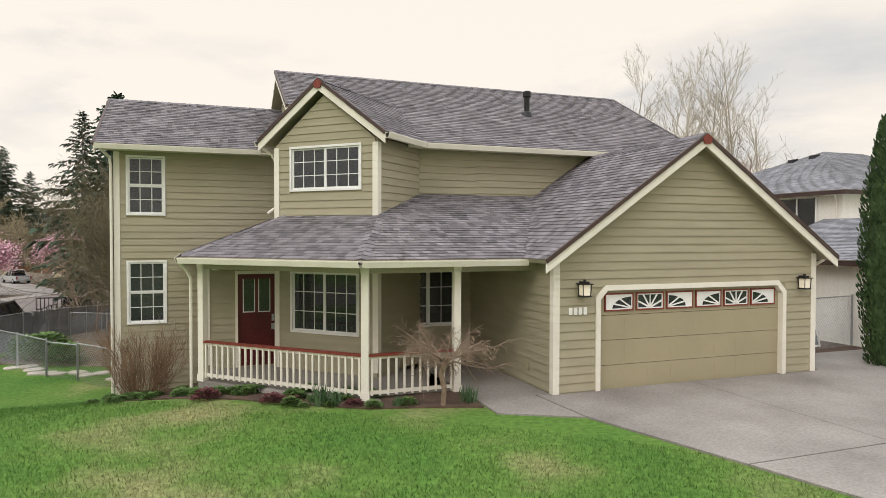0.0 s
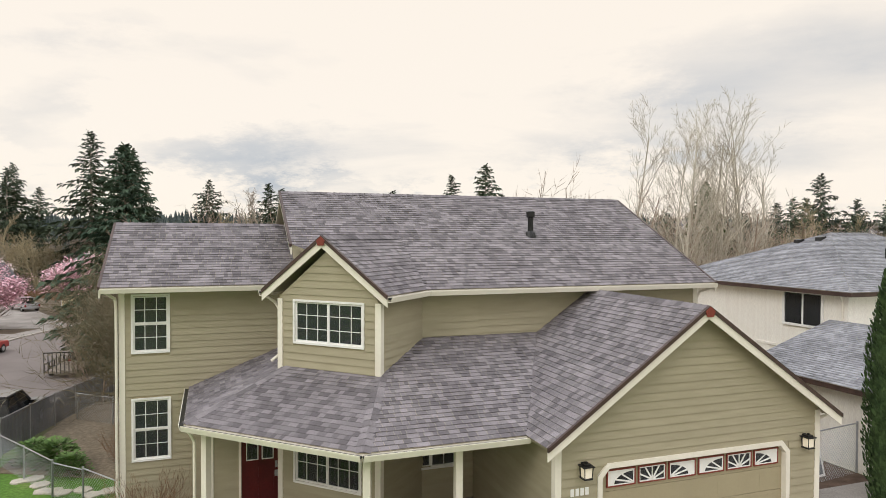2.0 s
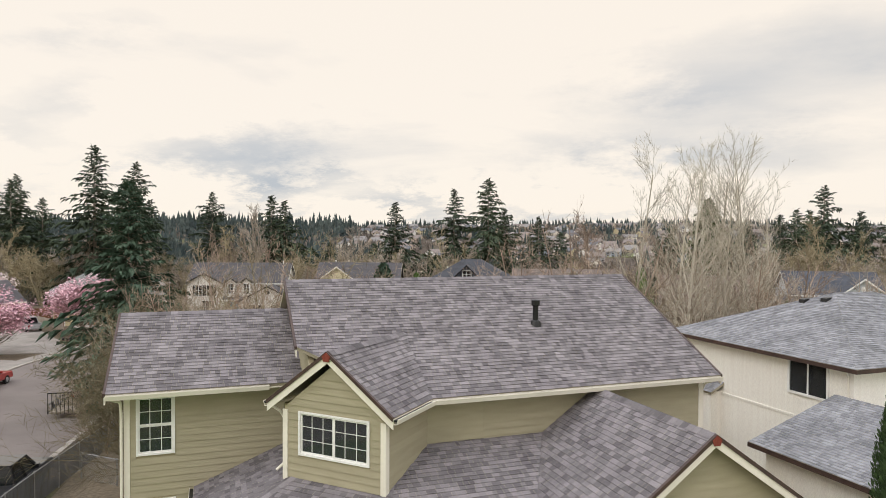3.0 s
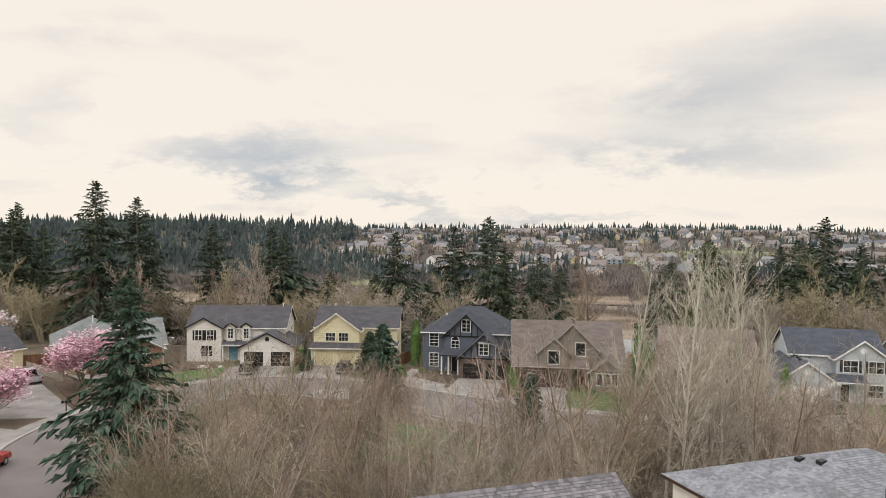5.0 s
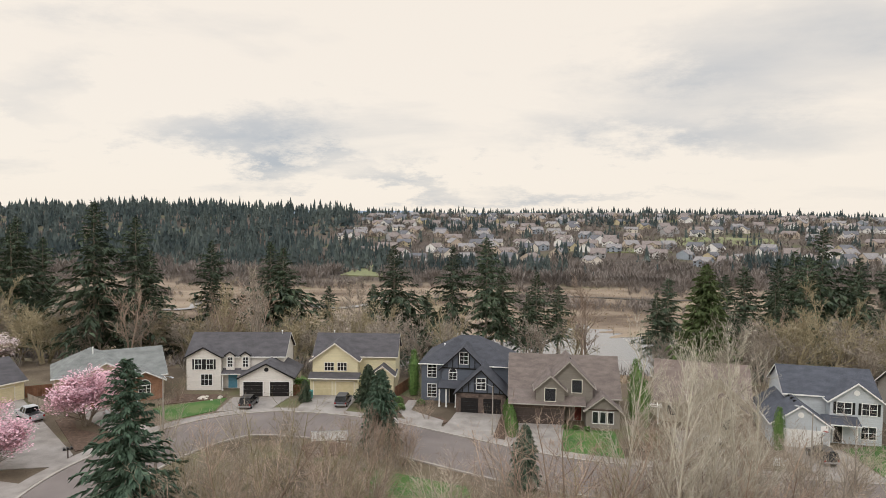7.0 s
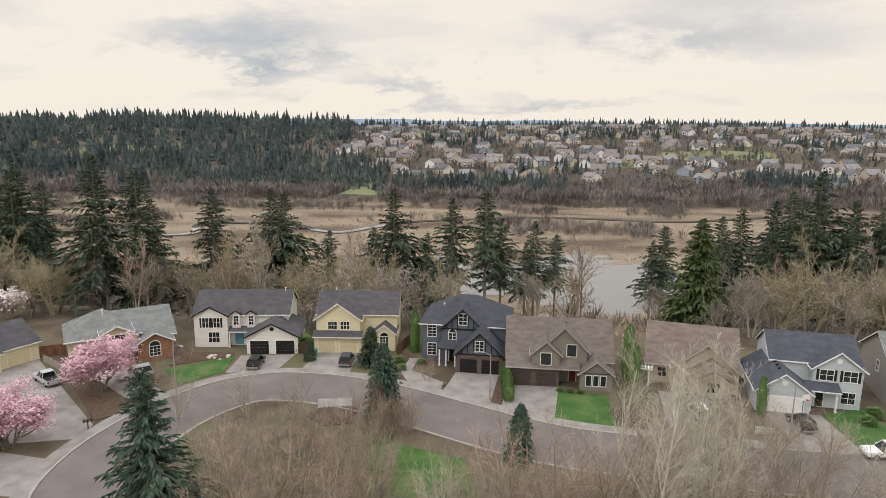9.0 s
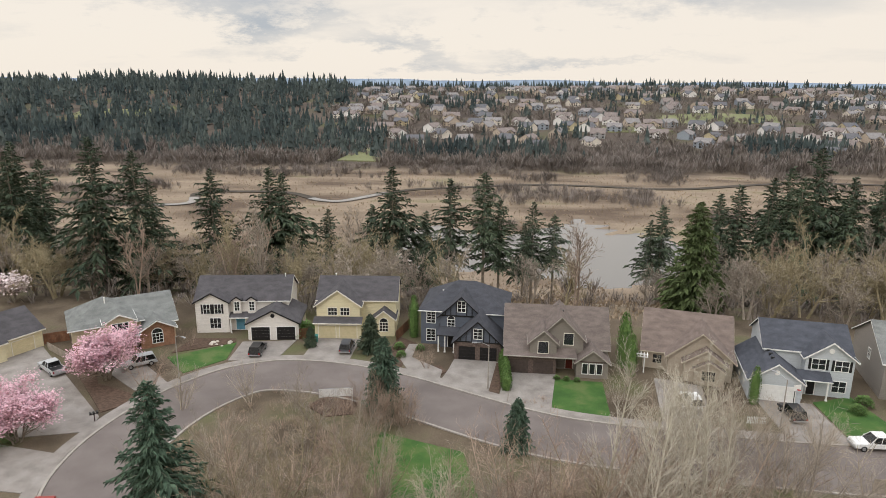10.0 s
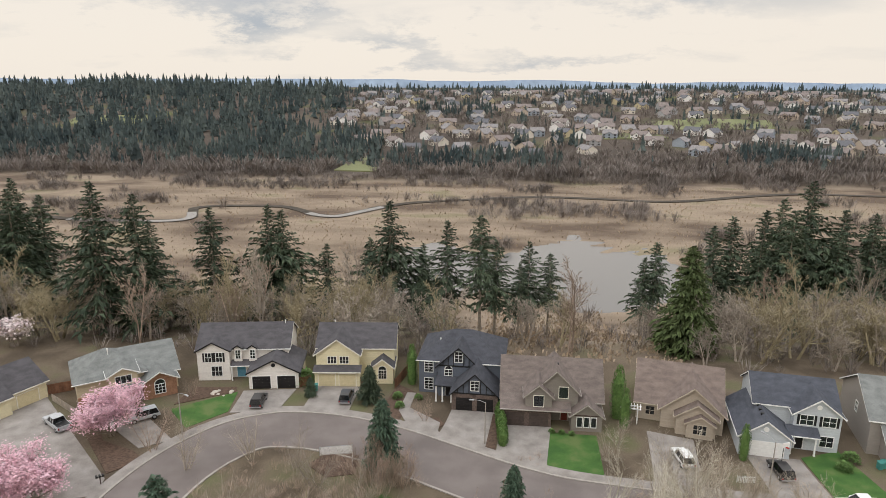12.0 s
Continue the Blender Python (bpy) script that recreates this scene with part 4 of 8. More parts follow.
def sconce(x):
    s = part("wall_lamp", Geo().box(x - 0.06, x + 0.06, -0.035, -0.02, 2.03, 2.33).box(x - 0.02, x + 0.02, -0.13, -0.03, 2.30, 2.33), M["black"], house, "black lantern wall lamp, lit")
    g = Geo()
    for a, b in ((-1, -1), (1, -1), (1, 1), (-1, 1)):
        g.beam((x + a * 0.085, -0.14 + b * 0.085, 2.04), (x + a * 0.10, -0.14 + b * 0.10, 2.27), 0.016, 0.016)
    g.box(x - 0.10, x + 0.10, -0.24, -0.04, 2.015, 2.04)
    g.prism([(x - 0.13, -0.27, 2.27), (x + 0.13, -0.27, 2.27), (x + 0.13, -0.01, 2.27), (x - 0.13, -0.01, 2.27)], (0, 0, 0.02)).box(x - 0.07, x + 0.07, -0.21, -0.07, 2.29, 2.33).box(x - 0.02, x + 0.02, -0.16, -0.12, 2.33, 2.37)
    part("cage", g, M["black"], s)
    part("glass_shade", Geo().box(x - 0.08, x + 0.08, -0.22, -0.06, 2.05, 2.26), M["lampglass"], s, "glowing frosted glass")


lg = bpy.data.materials.new("lit_lamp_glass")
lg.use_nodes = True
lgb = lg.node_tree.nodes["Principled BSDF"]
lgb.inputs["Base Color"].default_value = (0.75, 0.70, 0.60, 1)
lgb.inputs["Emission Color"].default_value, lgb.inputs["Emission Strength"].default_value = (1.0, 0.82, 0.55, 1), 0.2
M["lampglass"] = lg
sconce(0.52)
sconce(6.50)
# house number, as plain bars
for k in range(4):
    part("number_bar", Geo().box(0.22 + k * 0.115, 0.30 + k * 0.115, -0.036, -0.026, 1.64, 1.79), M["white"], house)
part("outlet_box", Geo().box(-0.16, -0.135, 1.0, 1.14, 0.35, 0.5), M["gdoor"], house)


def downpipe(pts, r=0.038):
    g = Geo()
    for p, q in zip(pts, pts[1:]):
        g.tube(p, q, r, r, 8)
    part("downpipe", g, M["cream"], house)


downpipe([(pl.x - 0.06, pl.y + 0.25, EAVE - 0.12), (pl.x + 0.10, pl.y + 0.3, EAVE - 0.3), (pl.x + 0.20, pl.y + 0.34, EAVE - 0.5), (pl.x + 0.20, pl.y + 0.34, -0.35), (pl.x + 0.10, pl.y + 0.2, -0.45)])
downpipe([(-9.25, wy0 - 0.05, EAVE2 - 0.12), (-9.06, 7.38, EAVE2 - 0.32), (-9.04, 7.42, EAVE2 - 0.6), (-9.04, 7.42, -1.0)])
downpipe([bay(-1.86, 0.1, EAVE2 - 0.12), bay(-1.66, 0.3, EAVE2 - 0.32), bay(-1.58, 0.36, EAVE2 - 0.5), bay(-1.58, 0.36, 3.95), bay(-1.7, 0.2, 3.8)])
downpipe([(7.40, 0.1, EAVE - 0.1), (7.12, 0.3, EAVE - 0.32), (7.06, 0.32, EAVE - 0.5), (7.06, 0.32, 0.0)])
downpipe([(7.5, my0 - 0.04, EAVE2 - 0.1), (7.26, 4.4, EAVE2 - 0.3), (7.2, 4.46, EAVE2 - 0.5), (7.2, 4.46, 2.6)])
# flue on the main slope
vx, vy_, vz = 2.67, 6.6, EAVE2 + SM * (6.6 - my0)
flue = part("flue_pipe", Geo().lathe((vx, vy_, vz - 0.08), [(0.20, 0.0), (0.14, 0.16), (0.085, 0.2), (0.085, 0.62), (0.10, 0.62), (0.13, 0.65), (0.13, 0.80), (0.10, 0.82)], 12), M["black"], house, "black metal flue with a cap")


def cap_line(p, q, n, seed=5):
    """Overlapping ridge shingles."""
    r = random.Random(seed)
    p, q = Vector(p), Vector(q)
    d = (q - p).normalized()
    s = Vector((d.y, -d.x, 0)).normalized()
    g = Geo()
    L = (q - p).length / n
    for i in range(n):
        a, b = p + d * L * i, p + d * L * (i + 1.02)
        for side in (-1, 1):
            o = s * side * 0.15 - Vector((0, 0, cap_line.fall))
            u = Vector((0, 0, 0.022 + 0.012))
            v = Vector((0, 0, 0.022))
            g.poly([a + u, b + v, b + o + v, a + o + u] if side > 0 else [a + u, a + o + u, b + o + v, b + v])
    me = part("ridge_cap", g, M["shingle_sheet"], house)
    me["kind"] = "stuff"


cap_line.fall = 0.085
cap_line((-4.65, 9.05, mtop), (7.45, 9.05, mtop), 60)
cap_line((-9.35, 10.15, wtop), (-4.6, 10.15, wtop), 24)
cap_line.fall = 0.105
cap_line((gm, -0.3, gtop), (gm, 4.0, gtop), 22)
cap_line(bay(0, 0, dtop), bay(0, 3.4, dtop), 17)
cap_line.fall = 0.035
cap_line((pl.x, pl.y, EAVE), on(ha), 18)
cap_line((pc.x, pc.y, EAVE), on(hb), 22)


# ---- kerbs and pavement along the street ----
def offset_path(line, off, step=3):
    out = []
    for i in range(0, len(line), step):
        d = (line[min(i + 1, len(line) - 1)] - line[max(0, i - 1)]).normalized()
        out.append((line[i].x - d.y * off, line[i].y + d.x * off))
    return out


def run(line, y0, y1):
    return [p for p in line if y0 <= p.y <= y1]


for off in (4.9, -4.9):
    ribbon("kerb", offset_path(line_a, off), 0.3, 0.16, M["kerb"], "pale concrete kerb along the street", "kerb")
ribbon("pavement", offset_path(run(line_a, 40, 300), 5.9), 1.6, 0.13, M["concrete"], "concrete pavement beside the street", "pavement")


# ---- valley houses ----
def lap(name, c, stripe=0.10):
    d = tuple(k * 0.9 for k in c)
    return material(name, d, c, 0.6, 0.7, 0.15, 8, stretch=(0.4, 0.4, 9))


def roofing(name, c):
    return material(name, tuple(k * 0.82 for k in c), tuple(k * 1.15 for k in c), 0.7, 0.92, 0.5, 7, stretch=(1, 1, 3), spec=0.2)


def block(parent, x0, x1, y0, y1, z0, ze, slope, axis, wall, roof, trim, over=0.4, gable_wall=None):
    """A storey block with its roof. axis: way of the ridge; hip: hipped."""
    o, t = over, 0.16
    if axis == "y":
        m, top = (x0 + x1) / 2, ze + slope * (x1 - x0) / 2
        part("wall", Geo().prism([(x0, y0, z0), (x1, y0, z0), (x1, y0, ze), (m, y0, top), (x0, y0, ze)], (0, y1 - y0, 0)), wall, parent)
        e = ze - slope * o
        for a in (x0 - o, x1 + o):
            r = part("roof", Geo().prism([(a, y0 - o, e), (m, y0 - o, top), (m, y0 - o, top + t), (a, y0 - o, e + t)], (0, y1 - y0 + 2 * o, 0)), roof, parent)
            part("barge_board", Geo().prism([(a, y0 - o - 0.03, e - 0.08), (m, y0 - o - 0.03, top - 0.08), (m, y0 - o - 0.03, top + t - 0.03), (a, y0 - o - 0.03, e + t - 0.03)], (0, -0.05, 0)), trim, r)
            part("gutter", Geo().box(a - 0.06, a + 0.06, y0 - o, y1 + o, e - 0.04, e + t - 0.03), trim, r)
    elif axis == "x":
        m, top = (y0 + y1) / 2, ze + slope * (y1 - y0) / 2
        part("wall", Geo().prism([(x0, y0, z0), (x0, y1, z0), (x0, y1, ze), (x0, m, top), (x0, y0, ze)], (x1 - x0, 0, 0)), wall, parent)
        e = ze - slope * o
        for a in (y0 - o, y1 + o):
            r = part("roof", Geo().prism([(x0 - o, a, e), (x0 - o, m, top), (x0 - o, m, top + t), (x0 - o, a, e + t)], (x1 - x0 + 2 * o, 0, 0)), roof, parent)
            part("gutter", Geo().box(x0 - o, x1 + o, a - 0.06, a + 0.06, e - 0.04, e + t - 0.03), trim, r)
            for b in (x0 - o - 0.02, x1 + o):
                part("barge_board", Geo().prism([(b, a, e - 0.08), (b, m, top - 0.08), (b, m, top + t - 0.07), (b, a, e + t - 0.07)], (0.02, 0, 0)), trim, r)
    else:
        h = min(x1 - x0, y1 - y0) / 2 + o
        e, top = ze - slope * 0, ze + slope * h
        part("wall", Geo().box(x0, x1, y0, y1, z0, ze), wall, parent)
        a0, a1, b0, b1 = x0 - o, x1 + o, y0 - o, y1 + o
        g = Geo()
        if x1 - x0 > y1 - y0:
            p, q = (a0 + h, (b0 + b1) / 2, top), (a1 - h, (b0 + b1) / 2, top)
        else:
            p, q = ((a0 + a1) / 2, b0 + h, top), ((a0 + a1) / 2, b1 - h, top)
        g.v = [(a0, b0, e), (a1, b0, e), (a1, b1, e), (a0, b1, e), p, q, (a0, b0, e - 0.14), (a1, b0, e - 0.14), (a1, b1, e - 0.14), (a0, b1, e - 0.14)]
        if x1 - x0 > y1 - y0:
            g.f = [(0, 1, 5, 4), (1, 2, 5), (2, 3, 4, 5), (3, 0, 4)]
        else:
            g.f = [(0, 1, 4), (1, 2, 5, 4), (2, 3, 5), (3, 0, 4, 5)]
        g.f += [(0, 6, 7, 1), (1, 7, 8, 2), (2, 8, 9, 3), (3, 9, 6, 0), (9, 8, 7, 6)]
        r = part("roof", g, roof, parent)
        part("gutter", Geo().box(a0 - 0.08, a1 + 0.08, b0 - 0.1, b0 - 0.01, e - 0.14, e), trim, r)


def lean(parent, x0, x1, y0, y1, ze, zt, roof, trim):
    """A skirt roof against a wall at y1."""
    r = part("roof", Geo().prism([(x0, y0, ze), (x0, y1, zt), (x0, y1, zt + 0.14), (x0, y0, ze + 0.14)], (x1 - x0, 0, 0)), roof, parent)
    part("gutter", Geo().box(x0, x1, y0 - 0.1, y0, ze, ze + 0.13), trim, r)


M["dimglass"] = glass_material("far_window_glass", (0.10, 0.11, 0.12))


def win(parent, x, y, z, w, h, cols=2, rows=2, trim=None, arch=False, deg=0):
    """A window proud of a wall, centred at x, with its sill at z."""
    trim = trim or M["white"]
    at_ = pose(x, y, z, 0, 0, deg)
    a = w / 2
    f = part("window", ring(-a - 0.09, a + 0.09, -0.09, h + 0.09, 0.09, -0.07, 0.0).moved(at_), trim, parent)
    g = Geo()
    for i in range(1, cols):
        c = -a + w * i / cols
        g.box(c - 0.03, c + 0.03, -0.05, -0.02, 0, h)
    for i in range(1, rows):
        c = h * i / rows
        g.box(-a, a, -0.045, -0.021, c - 0.025, c + 0.025)
    if g.v:
        part("glazing_bar", g.moved(at_), trim, f)
    part("pane", Geo().box(-a, a, -0.02, -0.004, 0, h).moved(at_), M["dimglass"], f)
    if arch:
        bow, half = Geo(), []
        for i in range(9):
            t = math.pi * i / 8
            half.append((a * math.cos(t), -0.02, h + 0.09 + a * math.sin(t)))
        for p, q in zip(half, half[1:]):
            bow.beam((p[0] * 1.08, -0.05, h + 0.09 + (p[2] - h - 0.09) * 1.08), (q[0] * 1.08, -0.05, h + 0.09 + (q[2] - h - 0.09) * 1.08), 0.06, 0.1)
        part("arch_trim", bow.moved(at_), trim, f)
        part("pane", Geo().prism(half, (0, 0.015, 0)).moved(at_), M["dimglass"], f)


def garage_door(parent, x, y, z, w, h, mat, trim, arch=False):
    f = part("garage_door", Geo().box(x - w / 2 - 0.12, x - w / 2, y - 0.06, y, z, z + h + 0.12).box(x + w / 2, x + w / 2 + 0.12, y - 0.06, y, z, z + h + 0.12).box(x - w / 2, x + w / 2, y - 0.06, y, z + h, z + h + 0.12), trim, parent)
    for i in range(4):
        part("panel", Geo().box(x - w / 2, x + w / 2, y - 0.035, y, z + h * i / 4 + 0.01, z + h * (i + 1) / 4 - 0.01), mat, f)
    return f


def front_door(parent, x, y, z, mat, trim, w=0.95, h=2.1):
    f = part("door", Geo().box(x - w / 2 - 0.1, x - w / 2, y - 0.06, y, z, z + h + 0.1).box(x + w / 2, x + w / 2 + 0.1, y - 0.06, y, z, z + h + 0.1).box(x - w / 2, x + w / 2, y - 0.06, y, z + h, z + h + 0.1), trim, parent)
    part("door_leaf", Geo().box(x - w / 2, x + w / 2, y - 0.03, y, z, z + h).box(x - w * 0.3, x + w * 0.3, y - 0.04, y - 0.03, z + 0.3, z + 0.9), mat, f)


def vent_pipe(parent, x, y, z, mat):
    part("vent_pipe", Geo().tube((x, y, z - 0.5), (x, y, z + 0.5), 0.09, 0.09, 8).tube((x, y, z + 0.5), (x, y, z + 0.6), 0.15, 0.13, 8), mat, parent)


def chimney_cap(parent, x, y, z):
    part("roof_vent", Geo().box(x - 0.25, x + 0.25, y - 0.2, y + 0.2, z - 0.3, z + 0.14), M["black"], parent)


def post(parent, x, y, z0, z1, mat, w=0.16):
    part("post", Geo().box(x - w / 2, x + w / 2, y - w / 2, y + w / 2, z0, z1).box(x - w * 0.7, x + w * 0.7, y - w * 0.7, y + w * 0.7, z0, z0 + 0.2), mat, parent)


def site(name, x, y, deg, label):
    return empty(name, pose(x, y, VALLEY, 0, 0, deg), label, "house", "houses along the street")


C_WHITE, C_YELLOW = lap("white_lap_siding", (0.74, 0.70, 0.65)), lap("pale_yellow_siding", (0.72, 0.645, 0.43))
C_BLUE, C_TAUPE = lap("slate_blue_siding", (0.115, 0.13, 0.16)), lap("taupe_siding", (0.24, 0.215, 0.185))
C_TAN, C_LIGHT = lap("tan_siding", (0.44, 0.375, 0.30)), lap("pale_grey_blue_siding", (0.52, 0.55, 0.57))
C_CREAM, C_GREY = lap("cream_siding", (0.56, 0.47, 0.33)), lap("warm_grey_siding", (0.32, 0.29, 0.26))
T_TAN, T_TAUPE = lap("tan_trim", (0.50, 0.43, 0.34)), lap("pale_taupe_trim", (0.40, 0.365, 0.32))
C_BRICK = material("orange_brown_brick", (0.24, 0.125, 0.075), (0.34, 0.19, 0.12), 4.0, 0.9, 0.4, 18)
C_BRICKD = material("dark_brick", (0.10, 0.075, 0.065), (0.16, 0.12, 0.10), 4.0, 0.9, 0.4, 18)
R_DARK, R_SLATE = roofing("charcoal_shingles", (0.085, 0.080, 0.084)), roofing("dark_slate_shingles", (0.066, 0.068, 0.078))
R_BROWN, R_TAN = roofing("grey_brown_roof_shingles", (0.165, 0.135, 0.12)), roofing("tan_brown_shingles", (0.185, 0.145, 0.125))
R_GREEN, R_BLUE = roofing("grey_green_shingles", (0.185, 0.192, 0.182)), roofing("blue_black_shingles", (0.075, 0.08, 0.095))
D_BLACK = material("black_door_paint", (0.012, 0.011, 0.011), (0.02, 0.018, 0.018), 2, 0.5, 0.05)
D_BROWN = material("dark_brown_doors", (0.06, 0.045, 0.04), (0.085, 0.065, 0.055), 2, 0.5, 0.05)
D_YELLOW = material("pale_yellow_doors", (0.60, 0.52, 0.32), (0.66, 0.57, 0.36), 2, 0.5, 0.05)
D_BLUE = material("blue_door_paint", (0.10, 0.26, 0.36), (0.13, 0.31, 0.42), 2, 0.4, 0.05)
D_RED = material("red_brown_door", (0.14, 0.03, 0.02), (0.18, 0.04, 0.03), 2, 0.4, 0.05)


def white_house():
    h = site("house", -47.6, 99.5, 8, "white two-storey house with charcoal roof and black garage doors")
    block(h, 0, 15, 0, 9, 0, 5.3, 0.62, "x", C_WHITE, R_DARK, M["white"])
    block(h, 0.1, 5.4, -1.0, 4, 0, 5.3, 0.55, "y", C_WHITE, R_DARK, M["black"], 0.3)
    block(h, 9.2, 17.2, -4.6, 3.5, 0, 2.9, 0.52, "y", C_WHITE, R_DARK, M["black"], 0.35)
    for x in (6.7, 9.1):
        block(h, x - 0.65, x + 0.65, -0.5, 3.0, 3.1, 5.5, 0.7, "y", C_WHITE, R_DARK, M["black"], 0.2)
        win(h, x, -0.5, 3.6, 0.75, 1.5, 2, 3)
    for x in (1.9, 3.7):
        win(h, x, -1.0, 3.3, 1.0, 1.6, 2, 2, M["white"])
        for s in (-0.72, 0.72):
            part("shutter", Geo().box(x + s - 0.17, x + s + 0.17, -1.06, -1.0, 3.3, 4.9), M["black"], h)
    win(h, 3.2, -1.0, 0.8, 1.7, 1.7, 3, 2)
    lean(h, 5.5, 9.2, -1.4, 0, 2.55, 3.1, R_DARK, M["white"])
    for x in (5.7, 8.9):
        post(h, x, -1.25, 0, 2.55, M["white"])
    front_door(h, 7.0, 0, 0.1, D_BLUE, M["white"], 1.4)
    win(h, 8.6, 0, 1.0, 0.8, 1.2, 2, 2)
    garage_door(h, 11.2, -4.6, 0, 2.9, 2.2, D_BLACK, M["white"])
    garage_door(h, 15.2, -4.6, 0, 2.9, 2.2, D_BLACK, M["white"])
    part("gable_vent", Geo().tube((13.2, -4.6, 4.1), (13.2, -4.68, 4.1), 0.33, 0.33, 14), M["black"], h, "round black gable vent")
    vent_pipe(h, 14.0, 4.2, 8.0, M["white"])


def yellow_house():
    h = site("house", -27.6, 98.4, 4, "pale yellow two-storey house with charcoal roof")
    block(h, 0.2, 13, 3.0, 11.5, 0, 5.6, 0.62, "x", C_YELLOW, R_DARK, M["cream"])
    block(h, 0.3, 7.3, 0.6, 6, 0, 5.4, 0.72, "y", C_YELLOW, R_DARK, M["cream"])
    lean(h, -0.1, 7.8, -0.9, 0.6, 2.65, 3.3, R_DARK, M["cream"])
    part("wall", Geo().box(0.1, 7.5, -0.3, 0.6, 0, 2.75), C_YELLOW, h)
    block(h, 9.4, 12.9, 0.8, 5, 0, 3.0, 0.8, "y", C_YELLOW, R_DARK, M["cream"], 0.3)
    garage_door(h, 2.1, -0.3, 0, 2.7, 2.2, D_YELLOW, M["cream"])
    garage_door(h, 5.5, -0.3, 0, 2.7, 2.2, D_YELLOW, M["cream"])
    win(h, 2.9, 0.6, 3.7, 1.4, 1.2, 3, 2, M["cream"])
    win(h, 4.9, 0.6, 3.7, 1.4, 1.2, 3, 2, M["cream"])
    win(h, 11.15, 0.8, 0.9, 1.3, 1.5, 3, 3, M["cream"], True)
    vent_pipe(h, 2.5, 7.5, 8.1, M["white"])


def dark_house():
    h = site("house", -10.2, 97.2, -4, "dark slate blue three-gabled house with half-timbered gables")
    block(h, 0, 13.4, 0.5, 11, 0, 5.7, 0.62, "hip", C_BLUE, R_SLATE, M["white"])
    block(h, 3.2, 9.8, -0.4, 6, 0, 5.3, 0.95, "y", C_BLUE, R_SLATE, M["black"], 0.4)
    block(h, 6.0, 13.0, -4.8, 3.0, 0, 2.9, 0.95, "y", C_BLUE, R_SLATE, M["black"], 0.4)
    part("brick_front", Geo().box(5.98, 6.5, -4.9, -4.8, 0, 2.85).box(9.25, 9.75, -4.9, -4.8, 0, 2.85).box(12.5, 13.02, -4.9, -4.8, 0, 2.85).box(5.98, 13.02, -4.9, -4.8, 2.35, 2.95), C_BRICKD, h)
    garage_door(h, 7.9, -4.8, 0, 2.5, 2.2, D_BLACK, C_BRICKD)
    garage_door(h, 11.1, -4.8, 0, 2.5, 2.2, D_BLACK, C_BRICKD)
    win(h, 9.5, -4.8, 3.5, 1.2, 1.5, 2, 3)
    win(h, 6.5, -0.4, 6.0, 1.2, 1.7, 2, 3)
    win(h, 4.9, -0.4, 3.1, 1.1, 1.5, 2, 3, None, True)
    win(h, 1.6, 0.5, 3.6, 1.3, 1.9, 2, 4)
    win(h, 1.6, 0.5, 0.6, 1.3, 1.9, 2, 4)
    lean(h, 3.0, 7.0, -2.6, 0.4, 2.7, 3.6, R_SLATE, M["black"])
    for x in (3.2, 4.2, 5.6):
        post(h, x, -2.4, 0, 2.7, M["white"], 0.2)
    front_door(h, 4.9, -0.4, 0.1, D_BLACK, M["white"])
    # timbering in the gables
    for m, y, z0, half, slope in ((6.5, -0.46, 5.3, 3.3, 0.95), (9.5, -4.86, 2.95, 3.5, 0.95)):
        part("timber", Geo().box(m - half, m + half, y - 0.05, y, z0 - 0.1, z0 + 0.1), M["black"], h)
        for k in range(-3, 4):
            x = m + k * half / 4
            top = z0 + slope * (half - abs(x - m)) - 0.25
            if abs(x - m) > 0.75 and top > z0 + 0.3:
                part("timber", Geo().box(x - 0.06, x + 0.06, y - 0.045, y, z0, top), M["black"], h)
    vent_pipe(h, 3.0, 4.0, 7.5, M["white"])


def brown_house():
    h = site("house", 3.0, 88.2, -2, "taupe two-storey house with brown-grey roof and stacked gables")
    block(h, 0, 14.6, 2.2, 11.5, 0, 3.6, 0.95, "x", C_TAUPE, R_BROWN, T_TAUPE, 0.4)
    part("wall", Geo().box(0, 7.2, 0, 2.3, 0, 2.9), C_BRICKD, h)
    lean(h, -0.3, 10.0, -0.5, 2.3, 2.75, 4.0, R_BROWN, T_TAUPE)
    block(h, 4.6, 11.0, 1.2, 8, 2.7, 5.2, 1.0, "y", C_TAUPE, R_BROWN, T_TAUPE, 0.4)
    block(h, 3.4, 7.2, 0.1, 5, 2.9, 4.9, 0.9, "y", C_TAUPE, R_BROWN, T_TAUPE, 0.35)
    block(h, 10.0, 14.4, -0.6, 4, 0, 2.5, 0.8, "y", C_TAUPE, R_BROWN, T_TAUPE, 0.35)
    garage_door(h, 1.9, 0, 0, 2.8, 2.15, D_BROWN, C_BRICKD)
    garage_door(h, 5.4, 0, 0, 2.8, 2.15, D_BROWN, C_BRICKD)
    win(h, 5.3, 0.1, 3.2, 1.4, 1.7, 1, 1, M["cream"])
    win(h, 8.9, 1.2, 4.2, 1.3, 1.7, 1, 1, M["cream"])
    front_door(h, 9.2, 2.2, 0.1, D_RED, M["cream"])
    for k in range(3):
        win(h, 11.2 + k, -0.6, 0.7, 0.7, 1.5, 1, 1, M["white"])
    part("timber", Geo().box(9.7, 14.7, -0.66, -0.6, 2.42, 2.56), M["darktrim"], h)
    for x, y in ((7.8, 5.6), (8.0, 4.2), (7.7, 6.8)):
        chimney_cap(h, x, y, 8.2)


